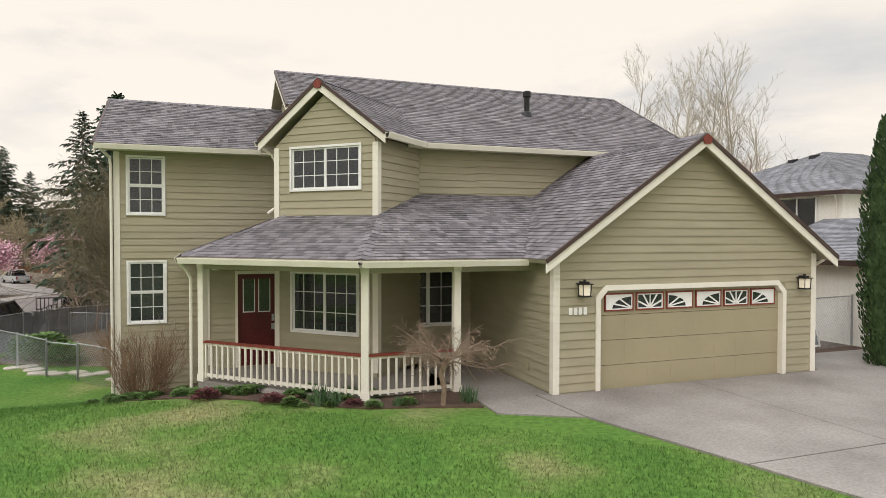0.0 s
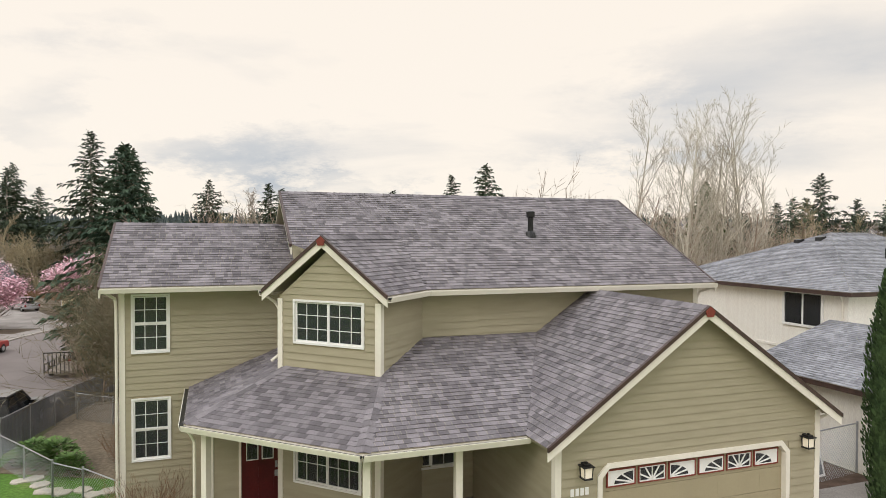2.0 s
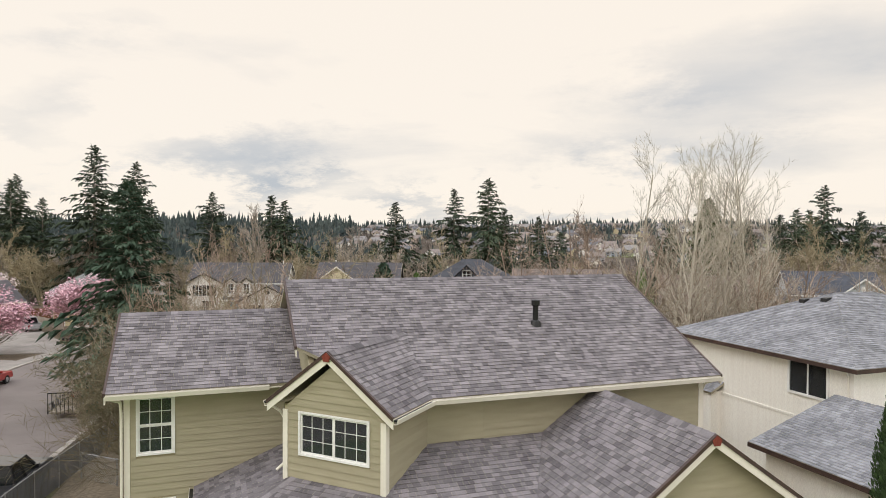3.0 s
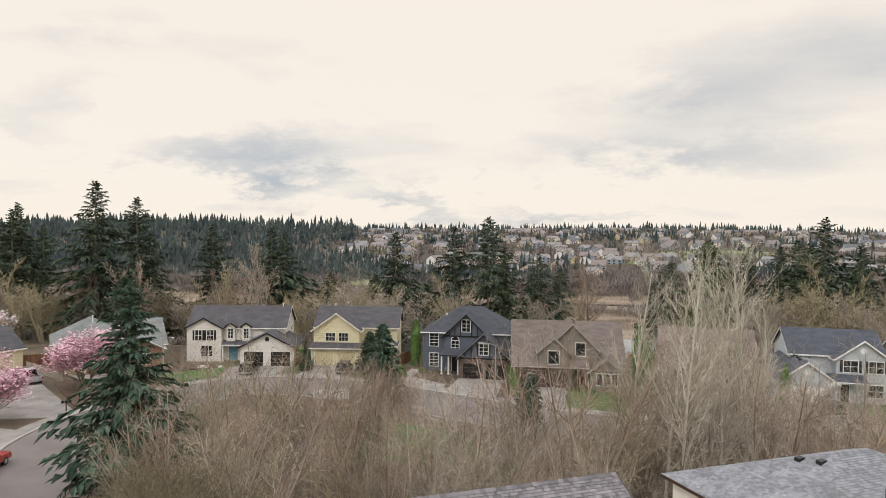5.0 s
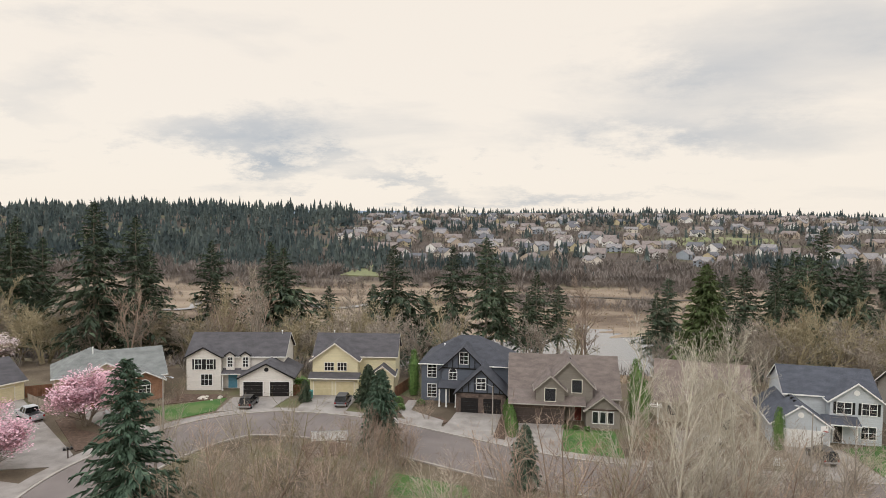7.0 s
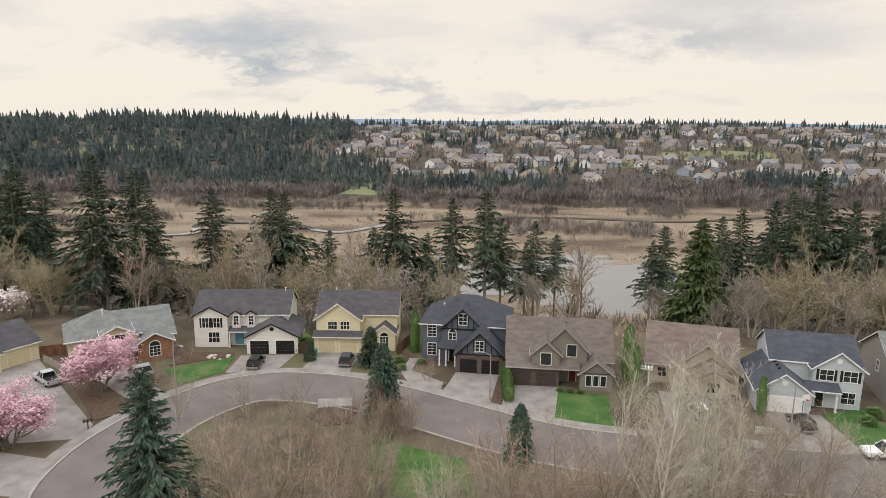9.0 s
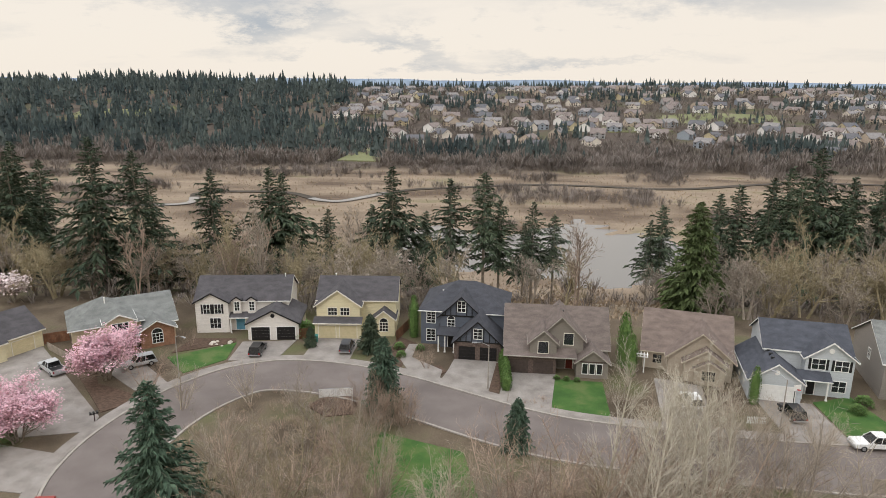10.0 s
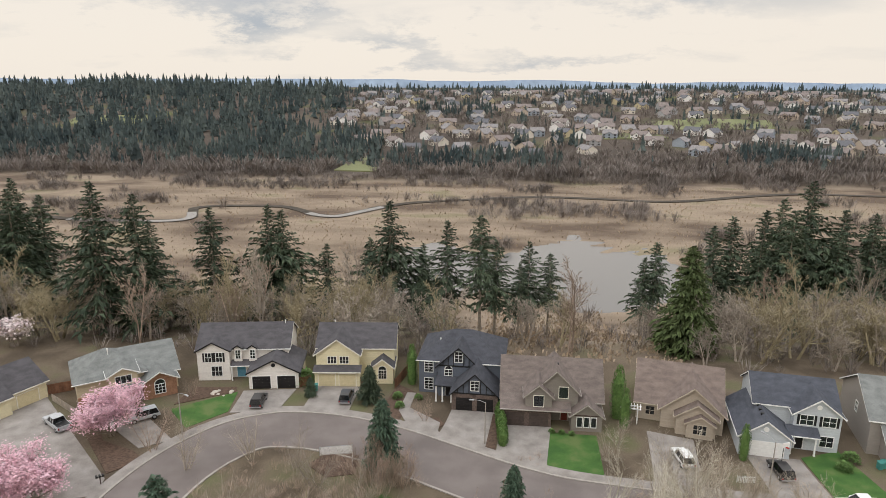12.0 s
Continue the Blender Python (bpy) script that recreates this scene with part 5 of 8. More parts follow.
def tan_house():
    h = site("house", 23.2, 92.0, -14, "tan house with brown shingle roof and nested front gables")
    block(h, 0, 11.8, 0, 11.0, 0, 3.0, 0.78, "x", C_TAN, R_TAN, T_TAN, 0.45)
    block(h, 3.5, 12.0, -1.6, 7, 0, 3.2, 0.85, "y", C_TAN, R_TAN, T_TAN, 0.5)
    block(h, 5.6, 11.0, -3.0, 3, 0, 3.0, 0.7, "y", C_TAN, R_TAN, T_TAN, 0.4)
    block(h, 7.0, 10.6, -3.6, 1, 0, 2.4, 0.6, "y", C_TAN, R_TAN, T_TAN, 0.35)
    win(h, 8.8, -3.6, 0.7, 1.7, 1.4, 3, 2, T_TAN)
    win(h, 2.0, 0, 0.9, 1.2, 1.3, 2, 2, T_TAN)
    for y in (0.4, 1.7, 3.0, 4.3):
        chimney_cap(h, 8.1, y, 6.3)


def grey_house():
    h = site("house", 35.3, 84.6, -10, "pale grey-blue two-storey house with dark blue-black roof and white trim")
    block(h, 2.5, 13.2, 3.5, 12, 0, 5.6, 0.62, "x", C_LIGHT, R_BLUE, M["white"], 0.35)
    block(h, 7.3, 13.2, 1.8, 8, 0, 5.5, 0.75, "y", C_LIGHT, R_BLUE, M["white"], 0.4)
    block(h, 0, 6.4, -1.6, 9, 0, 3.0, 0.72, "y", C_LIGHT, R_BLUE, M["white"], 0.35)
    lean(h, 6.3, 10.4, 0.0, 1.9, 2.7, 3.4, R_BLUE, M["white"])
    for x in (6.9, 9.9):
        post(h, x, 0.2, 0, 2.7, M["white"], 0.2)
    for m, y, z in ((10.25, 1.74, 6.5), (3.2, -1.66, 4.1)):
        part("gable_vent", Geo().tube((m, y + 0.06, z), (m, y - 0.02, z), 0.34, 0.34, 14), M["white"], h, "round white gable vent")
    for x in (8.9, 11.7):
        win(h, x, 1.8, 3.8, 1.6, 1.4, 2, 2)
        for s in (-1.02, 1.02):
            part("shutter", Geo().box(x + s - 0.19, x + s + 0.19, 1.74, 1.8, 3.75, 5.25), M["black"], h)
    win(h, 11.7, 1.8, 0.8, 1.6, 1.5, 2, 2)
    front_door(h, 8.3, 1.8, 0.1, D_BLACK, M["white"])
    garage_door(h, 3.2, -1.6, 0, 4.8, 2.2, M["white"], M["white"])
    for y in (0.5, 1.8, 3.1):
        chimney_cap(h, 3.0, y, 5.3)


def corner_house():
    h = site("house", 52.6, 84.5, -12, "warm grey house with a pale olive-grey roof")
    block(h, 0, 9, 0, 13, 0, 5.2, 0.55, "x", C_GREY, R_GREEN, M["white"], 0.4)
    block(h, 1.5, 9, -3.5, 3, 0, 2.8, 0.55, "x", C_GREY, R_GREEN, M["white"], 0.4)
    garage_door(h, 5.0, -3.5, 0, 4.6, 2.2, D_BROWN, M["white"])
    win(h, 2.2, 0, 3.6, 0.9, 1.4, 2, 2)
    win(h, 0, 6.0, 3.4, 0.9, 1.4, 2, 2, None, False, -90)


def brick_house():
    h = site("house", -60.4, 86.2, 36, "low cream and orange brick house with grey-green shingle roof")
    block(h, 0, 9.5, 1.5, 11, 0, 4.2, 0.6, "hip", C_CREAM, R_GREEN, M["white"], 0.5)
    block(h, 5.0, 14.5, 2.0, 13, 0, 3.3, 0.55, "x", C_CREAM, R_GREEN, M["white"], 0.5)
    block(h, 9.0, 13.9, -0.6, 7, 0, 3.0, 0.55, "y", C_BRICK, R_GREEN, M["white"], 0.45)
    block(h, 4.4, 8.4, -0.3, 6, 0, 5.1, 0.5, "y", C_CREAM, R_GREEN, M["white"], 0.4)
    part("brick_front", Geo().box(0.0, 8.3, -0.5, -0.3, 0, 2.6), C_BRICK, h)
    lean(h, 3.9, 9.0, -1.5, -0.2, 2.7, 3.1, R_GREEN, M["white"])
    win(h, 6.4, -0.3, 3.5, 2.2, 1.2, 3, 1)
    win(h, 11.4, -0.6, 0.7, 1.5, 1.5, 3, 3, None, True)
    garage_door(h, 2.6, -0.5, 0, 2.6, 2.1, D_YELLOW, M["white"])
    vent_pipe(h, 5.0, 5.0, 7.0, M["white"])


def left_house():
    h = site("house", -72.5, 79.5, 66, "pale yellow house with dark grey roof and two garage doors")
    block(h, 0, 6.0, 0, 9, 0, 3.0, 0.55, "x", C_YELLOW, R_DARK, M["cream"], 0.4)
    block(h, 6.0, 12.0, 1.0, 10, 0, 3.0, 0.6, "x", C_YELLOW, R_DARK, M["cream"], 0.4)
    block(h, -6.0, 3.0, 4.0, 13, 0, 5.4, 0.6, "x", C_YELLOW, R_DARK, M["cream"], 0.4)
    garage_door(h, 2.6, 0, 0, 3.0, 2.2, D_YELLOW, M["cream"])
    garage_door(h, 9.0, 1.0, 0, 3.2, 2.2, D_YELLOW, M["cream"])


for build in (white_house, yellow_house, dark_house, brown_house, tan_house, grey_house, corner_house, brick_house, left_house):
    build()

# drives, front lawns and paths
for poly in ([(-38.5, 95.4), (-30.2, 96.8), (-31.0, 89.5), (-38.0, 88.2)], [(-27.2, 98.0), (-20.0, 98.4), (-20.2, 89.8), (-27.4, 90.3)],
             [(-4.4, 92.6), (3.0, 92.0), (1.6, 80.3), (-6.0, 84.6), (-5.2, 88.0)], [(3.1, 88.0), (10.2, 87.9), (8.6, 76.6), (2.0, 79.8)],
             [(36.0, 83.0), (42.8, 82.0), (43.0, 72.8), (36.0, 72.8)], [(-69.5, 91.5), (-74, 80), (-57, 64), (-46.4, 67.0), (-47.2, 70.5)],
             [(-58.5, 86.5), (-52.6, 88.6), (-43.0, 80.0), (-46.6, 77.6)], [(-59, 64), (-62, 56), (-46, 55), (-46.0, 62)], [(24, 88), (30, 86), (28, 74), (22, 74)], [(54, 80.0), (60, 79.0), (58, 73), (52, 73)]):
    slab("driveway", poly, 0.09, M["concrete"], "pale concrete driveway leading to a garage", "driveway", cell=6)
for poly in ([(-47.5, 88.5), (-39.3, 95.0), (-38.4, 88.6), (-42.6, 83.4)], [(9.0, 86.5), (16.5, 86.0), (16.0, 75.9), (8.9, 76.8)],
             [(43.2, 82.5), (49, 84.6), (50.5, 73.3), (43.3, 72.9)], [(-68, 67), (-60, 60), (-53.5, 61.2), (-60, 68)], [(-12, 70), (-2, 66.5), (0, 58), (-12, 57)], [(-63, 98), (-56, 101), (-54, 96), (-61, 92)]):
    slab("lawn", poly, 0.07, M["lawn"], "short green front lawn", "lawn", cell=4)
for poly in ([(-52.5, 79.0), (-46.9, 76.9), (-44.6, 74.9), (-47.6, 71.5), (-57.5, 82), (-56, 84)], [(-6.4, 89.4), (-5.3, 87.4), (-7.4, 84.8), (-10.0, 86.5), (-8.8, 88.6)], [(-14, 100), (-10.5, 97), (-12.2, 88), (-15.5, 88.5)], [(3.0, 91), (2.0, 80.4), (0.6, 81), (1.8, 91)], [(-47, 96), (-40, 96.6), (-39.6, 95), (-47.6, 90)]):
    slab("planting_bed", poly, 0.10, M["mulch"], "reddish bark mulch planting bed", "planting bed", cell=3)
slab("path", [(-12.0, 97.0), (-10.6, 97.0), (-11.0, 92), (-6.0, 87.8), (-6.2, 84.7), (-8.2, 84.6), (-10.8, 87.0), (-12.6, 91)], 0.11, M["concrete"], "curved pale concrete garden path", "path", cell=3)


# ---- the neighbour's house ----
def neighbour():
    h = empty("house", HOUSE, "cream two-storey neighbouring house with blue-grey hipped roof", "house")
    wall = material("cream_panel_siding", (0.84, 0.80, 0.73), (0.88, 0.85, 0.78), 1.0, 0.7, 0.15, 20, stretch=(8, 8, 0.4))
    dark = M["darktrim"]
    x0, x1, y0, y1, ze, s = 15.4, 27.5, 6.0, 15.7, 4.95, 0.42
    part("wall", Geo().box(x0, x1, y0, y1, -0.6, ze - 0.1), wall, h)
    a0, a1, b0, b1, hgt = x0 - 0.4, x1 + 0.4, y0 - 0.4, y1 + 0.4, (y1 - y0 + 0.8) / 2
    top, m = ze + s * hgt, (y0 + y1) / 2
    for k, pts in enumerate(([(a0, b0, ze), (a1, b0, ze), (a1 - hgt, m, top), (a0 + hgt, m, top)], [(a0, b1, ze), (a0, b0, ze), (a0 + hgt, m, top)],
                             [(a1, b0, ze), (a1, b1, ze), (a1 - hgt, m, top)], [(a1, b1, ze), (a0, b1, ze), (a0 + hgt, m, top), (a1 - hgt, m, top)])):
        roof_face(h, pts, M["shingle_n"], seed=30 + k)
    part("soffit", Geo().box(a0 + 0.02, a1, b0 + 0.02, b1, ze - 0.16, ze - 0.12), M["cream"], h)
    part("fascia", Geo().box(a0 - 0.03, a0, b0, b1, ze - 0.16, ze - 0.01).box(a0 - 0.03, a1, b0 - 0.03, b0, ze - 0.16, ze - 0.01), dark, h)
    win(h, x0, y1 - 7.75, 3.5, 1.7, 1.22, 2, 1, M["white"], False, -90)
    part("belt_trim", Geo().box(x0 - 0.03, x0, y0, y1, 2.45, 2.55), wall, h)
    part("downpipe", Geo().tube((x0 - 0.3, y0 + 0.1, ze - 0.15), (x0 - 0.06, y0 + 0.2, ze - 0.4), 0.04, 0.04).tube((x0 - 0.06, y0 + 0.2, ze - 0.4), (x0 - 0.06, y0 + 0.2, 2.7), 0.04, 0.04), M["cream"], h)
    for x, y in ((a0 + 4.2, 11.6), (a0 + 4.5, 10.7)):
        z = ze + s * (x - a0)
        part("roof_vent", Geo().prism([(x - 0.18, y - 0.15, z - 0.1), (x + 0.18, y - 0.15, z - 0.02), (x + 0.16, y - 0.14, z + 0.15), (x - 0.14, y - 0.14, z + 0.10)], (0, 0.3, 0)), M["black"], h)
    vent = (a0 + 5.3, b0 + 2.6)
    part("vent_pipe", Geo().tube((*vent, ze + s * 2.2), (*vent, ze + s * 2.6 + 0.45), 0.06, 0.06, 8), M["black"], h)
    # small bumped-out bay
    part("bay_box", Geo().box(14.8, 15.4, 12.6, 13.8, 0.5, 2.6), wall, h)
    roof_face(h, [(14.65, 13.95, 2.6), (14.65, 12.45, 2.6), (15.4, 12.45, 3.0), (15.4, 13.95, 3.0)], M["shingle_n"], seed=40)
    # garage wing, one storey
    gx_0, gx_1, gy_0, gy_1, ge = 11.3, 18.6, -1.5, 6.0, 2.55
    part("wall", Geo().box(gx_0, gx_1, gy_0, gy_1, -0.6, ge - 0.1), wall, h)
    c0, c1, d0, d1 = gx_0 - 0.4, gx_1 + 0.4, gy_0 - 0.4, gy_1 + 0.4
    hh = (c1 - c0) / 2
    gt, gmx = ge + 0.33 * hh, (c0 + c1) / 2
    for k, pts in enumerate(([(c0, d1, ge), (c0, d0, ge), (gmx, d0 + hh, gt), (gmx, d1, gt)], [(c0, d0, ge), (c1, d0, ge), (gmx, d0 + hh, gt)], [(c1, d0, ge), (c1, d1, ge), (gmx, d1, gt), (gmx, d0 + hh, gt)], [(c1, d1, ge), (c0, d1, ge), (gmx, d1, gt)])):
        roof_face(h, pts, M["shingle_n"], seed=44 + k)
    part("fascia", Geo().box(c0 - 0.03, c0, d0, d1, ge - 0.16, ge - 0.01), dark, h)


neighbour()


# ---- plants ----
def limb(g, rnd, p, d, length, r, level, spec):
    """One limb and what grows from it. spec: segments, children, spread, shrink, rise by level."""
    segs = spec["segs"][level]
    step = length / segs
    if level and level + 1 == len(spec["segs"]) and spec["least"] > 0.01:
        # an end twig: a thin tapering blade
        d = (Vector(d).normalized() + Vector((0, 0, spec["rise"][level] * 0.5))).normalized()
        s = d.cross(Vector((rnd.uniform(-1, 1), rnd.uniform(-1, 1), rnd.uniform(-1, 1)))).normalized() * max(r, spec["least"]) * 1.25
        k, p = len(g.v), Vector(p)
        m = p + d * length * 0.55 + Vector((rnd.uniform(-0.06, 0.06), rnd.uniform(-0.06, 0.06), rnd.uniform(-0.06, 0.06))) * length
        g.v += [tuple(p - s), tuple(p + s), tuple(m + s * 0.6), tuple(p + d * length), tuple(m - s * 0.6)]
        g.f += [(k, k + 1, k + 2, k + 4), (k + 4, k + 2, k + 3)]
        return
    sides = 6 if r > 0.12 else (4 if r > 0.03 else 3)
    pts, q = [Vector(p)], Vector(p)
    d = Vector(d).normalized()
    for i in range(segs):
        w = spec["wobble"]
        d = (d + Vector((rnd.uniform(-w, w), rnd.uniform(-w, w), rnd.uniform(-w, w) + spec["rise"][level] / segs))).normalized()
        nq = q + d * step
        (g.trunk[-1] if level == 0 and g.trunk else g).tube(q, nq, r * (1 - 0.75 * i / segs), r * (1 - 0.75 * (i + 1) / segs), sides, cap=False)
        q = nq
        pts.append(q.copy())
    if level + 1 >= len(spec["segs"]):
        return
    n = spec["kids"][level]
    for k in range(n):
        t = spec["from"][level] + (1 - spec["from"][level]) * (k + rnd.random()) / n
        f = t * segs
        i = min(int(f), segs - 1)
        o = pts[i].lerp(pts[i + 1], f - i)
        ax = (pts[i + 1] - pts[i]).normalized()
        side = ax.cross(Vector((rnd.uniform(-1, 1), rnd.uniform(-1, 1), rnd.uniform(-1, 1)))).normalized()
        a = radians(spec["angle"][level] * rnd.uniform(0.7, 1.3))
        nd = ax * math.cos(a) + side * math.sin(a)
        limb(g, rnd, o, nd, length * spec["shrink"][level] * rnd.uniform(0.7, 1.2) * (1.15 - 0.55 * t), max(spec["least"], r * (1 - 0.75 * t) * 0.55), level + 1, spec)


TALL = {"segs": (6, 4, 3, 1), "kids": (13, 7, 5), "from": (0.25, 0.15, 0.1), "angle": (30, 32, 36), "shrink": (0.40, 0.5, 0.55), "rise": (0.15, 0.5, 0.35, 0.2), "wobble": 0.09, "least": 0.018}
BUSHY = {"segs": (3, 4, 3, 1), "kids": (6, 6, 4), "from": (0.25, 0.12, 0.1), "angle": (42, 38, 40), "shrink": (0.85, 0.52, 0.5), "rise": (0.1, 0.45, 0.3, 0.1), "wobble": 0.12, "least": 0.022}
SHOOT = {"segs": (4, 3, 1), "kids": (12, 7), "from": (0.12, 0.12), "angle": (28, 36), "shrink": (0.46, 0.5), "rise": (0.35, 0.4, 0.2), "wobble": 0.11, "least": 0.017}


def tree_mesh(seed, height, spec, stems=1, lean=0.15, r=0.0, splay=0.6, split=False):
    rnd = random.Random(seed)
    g = Geo()
    g.trunk = [] if split else None
    for s in range(stems):
        if split:
            g.trunk.append(Geo())
        a = rnd.uniform(0, 2 * math.pi)
        o = Vector((math.cos(a), math.sin(a), 0)) * (rnd.uniform(0, splay) if stems > 1 else 0)
        d = Vector((math.cos(a) * lean * rnd.uniform(0.3, 1), math.sin(a) * lean * rnd.uniform(0.3, 1), 1))
        limb(g, rnd, o - Vector((0, 0, 0.3)), d, height * rnd.uniform(0.8, 1.05), r or height * 0.016, 0, spec)
    return g


def bare_tree(mat, *args):
    """Trunk and crown of a leafless tree or shrub."""
    g = tree_mesh(*args, split=True)
    return [("trunk", t.mesh("trunk", mat)) for t in g.trunk] + [("crown", g.mesh("crown", mat))]


def plant(name, meshes, x, y, scale, deg, label, category, group="", z=None):
    """A plant of shared meshes: [(part name, mesh), ...]."""
    ob = empty(name, pose(x, y, ground(x, y) if z is None else z, 0, 0, deg) @ Matrix.Diagonal((scale, scale, scale, 1)), label, category, group)
    for nm, me in meshes:
        part(nm, me, None, ob)
    return ob


def sprig(g, rnd, c, out, size, droop=0.3, wide=0.55):
    """A small flat spray of needles or leaves."""
    out = Vector(out).normalized()
    s = out.cross(Vector((rnd.uniform(-0.4, 0.4), rnd.uniform(-0.4, 0.4), 1))).normalized()
    tip = c + out * size + Vector((0, 0, -droop * size))
    mid = c + out * size * 0.5 + Vector((0, 0, rnd.uniform(-0.05, 0.12) * size))
    k = len(g.v)
    g.v += [tuple(c), tuple(mid + s * size * wide * 0.5), tuple(tip), tuple(mid - s * size * wide * 0.5)]
    g.f += [(k, k + 1, k + 2), (k, k + 2, k + 3)]


def conifer_meshes(seed, height, radius, mat, bare=0.1, rings=26, per=9, sprays=6, ragged=0.35, name="fir"):
    rnd = random.Random(seed)
    t = Geo()
    t.tube((0, 0, -0.4), (0, 0, height * 0.5), height * 0.014, height * 0.009, 7, False).tube((0, 0, height * 0.5), (0, 0, height), height * 0.009, 0.02, 6, False)
    g = Geo()
    total = rings * per
    swell = [rnd.uniform(0.65, 1.15) for _ in range(9)]
    for i in range(total):
        f = (i + rnd.random()) / total
        z = height * (bare + (1 - bare) * f)
        prof = (1 - f) ** 0.72 * (0.6 + 0.4 * min(1, f * 7))
        a = i * 2.39996 + rnd.uniform(-0.5, 0.5)
        q = f * 7.99
        lump = swell[int(q)] + (swell[int(q) + 1] - swell[int(q)]) * (q - int(q))
        L = radius * prof * lump * rnd.uniform(1 - ragged, 1 + ragged * 0.4) + 0.2
        d = Vector((math.cos(a), math.sin(a), rnd.uniform(-0.32, 0.06) + 0.5 * f))
        p = Vector((0, 0, z))
        if i % 2:
            t.tube(p, p + d * L * 0.7, 0.035, 0.012, 3, False)
        for k in range(sprays):
            u = (k + 0.6 + rnd.uniform(-0.3, 0.3)) / sprays
            c = p + d * L * u + Vector((0, 0, -0.16 * L * u * u))
            b = a + rnd.choice((-1, 1)) * rnd.uniform(0.1, 0.9)
            sprig(g, rnd, c, (math.cos(b), math.sin(b), rnd.uniform(-0.5, 0.15)), (L * rnd.uniform(0.16, 0.32) + 0.25) * min(1, 8 / sprays + 0.3), 0.35, 0.42)
    for k in range(14):
        a = rnd.uniform(0, 6.28)
        sprig(g, rnd, Vector((0, 0, height * (0.93 + 0.07 * k / 14))), (math.cos(a), math.sin(a), 0.6), 0.3 + 0.02 * height, 0.0)
    return [("trunk", t.mesh("trunk", M["bark"])), ("crown", g.mesh("crown", mat))]


def leafy_meshes(seed, height, spread, mat, n=2600, size=0.22, spec=None, trunk=None):
    """A small tree in leaf or blossom: limbs with petals along them."""
    rnd = random.Random(seed)
    g = tree_mesh(seed, height * 0.36, spec or {**BUSHY, "kids": (7, 7, 4), "shrink": (1.05, 0.55, 0.5), "least": 0.012}, 6, 0.5, 0.11, 0.25)
    tips = g.v[::3]
    b = Geo()
    pick = [p for p in tips if p[2] > height * 0.22]
    for i in range(n):
        c = Vector(rnd.choice(pick)) + Vector((rnd.gauss(0, 0.26), rnd.gauss(0, 0.26), rnd.gauss(0, 0.2)))
        a, e = rnd.uniform(0, 6.28), rnd.uniform(-0.8, 1.0)
        sprig(b, rnd, c, (math.cos(a), math.sin(a), e), size * rnd.uniform(0.6, 1.4), 0.1, 0.9)
    return [("trunk", g.mesh("trunk", trunk or M["bark"])), ("blossom", b.mesh("blossom", mat))]


def column_meshes(seed, height, radius, mat, n=2600, size=1.0):
    """A clipped upright evergreen: dense sprays over a tapering column."""
    rnd = random.Random(seed)
    t = Geo().tube((0, 0, -0.2), (0, 0, height * 0.9), 0.07, 0.02, 6)
    g = Geo()
    g.lathe((0, 0, 0), [(radius * 0.6, 0.1), (radius * 0.8, height * 0.3), (radius * 0.72, height * 0.7), (0.05, height * 0.97)], 9)
    for i in range(n):
        f = rnd.random()
        r = radius * min(1, 0.75 + f) * (1 - max(0, f - 0.55) ** 1.6 * 2.6) * rnd.uniform(0.75, 1.08)
        a = rnd.uniform(0, 6.28)
        sprig(g, rnd, Vector((math.cos(a) * r, math.sin(a) * r, f * height)), (math.cos(a) * 0.5, math.sin(a) * 0.5, 1.0), size * rnd.uniform(0.12, 0.26), -0.1, 0.5)
    return [("trunk", t.mesh("trunk", M["bark"])), ("crown", g.mesh("crown", mat))]


rnd = random.Random(11)
TREE = "leafless tree in the woodland behind the houses"

# cluster of tall pale trunks behind the neighbour
M["twig_pale"] = material("pale_grey_bark", (0.42, 0.38, 0.31), (0.57, 0.52, 0.43), 0.5, 0.95, 0.0, 8, vary=0.15)
tall = [bare_tree(M["twig_pale"], 50 + i, 19.0, {**TALL, "kids": (20, 8, 6), "from": (0.16, 0.15, 0.1), "angle": (33, 30, 32), "shrink": (0.32, 0.46, 0.55), "rise": (0.05, 0.16, 0.1, 0.1), "wobble": 0.04, "least": 0.012}, 1, 0.03, 0.16) for i in range(4)]
for i in range(10):
    a, r = 2.4 * i + rnd.uniform(-0.4, 0.4), 1.6 * math.sqrt(i) + rnd.uniform(-0.4, 0.4)
    plant("tree", tall[i % 4], 16.2 + 1.1 * r * math.cos(a), 50.0 + 0.8 * r * math.sin(a), rnd.uniform(0.90, 1.04) - 0.02 * r, rnd.uniform(0, 360), "tall leafless tree with pale grey-tan trunk and upright twigs", "tree", "pale bare trees")

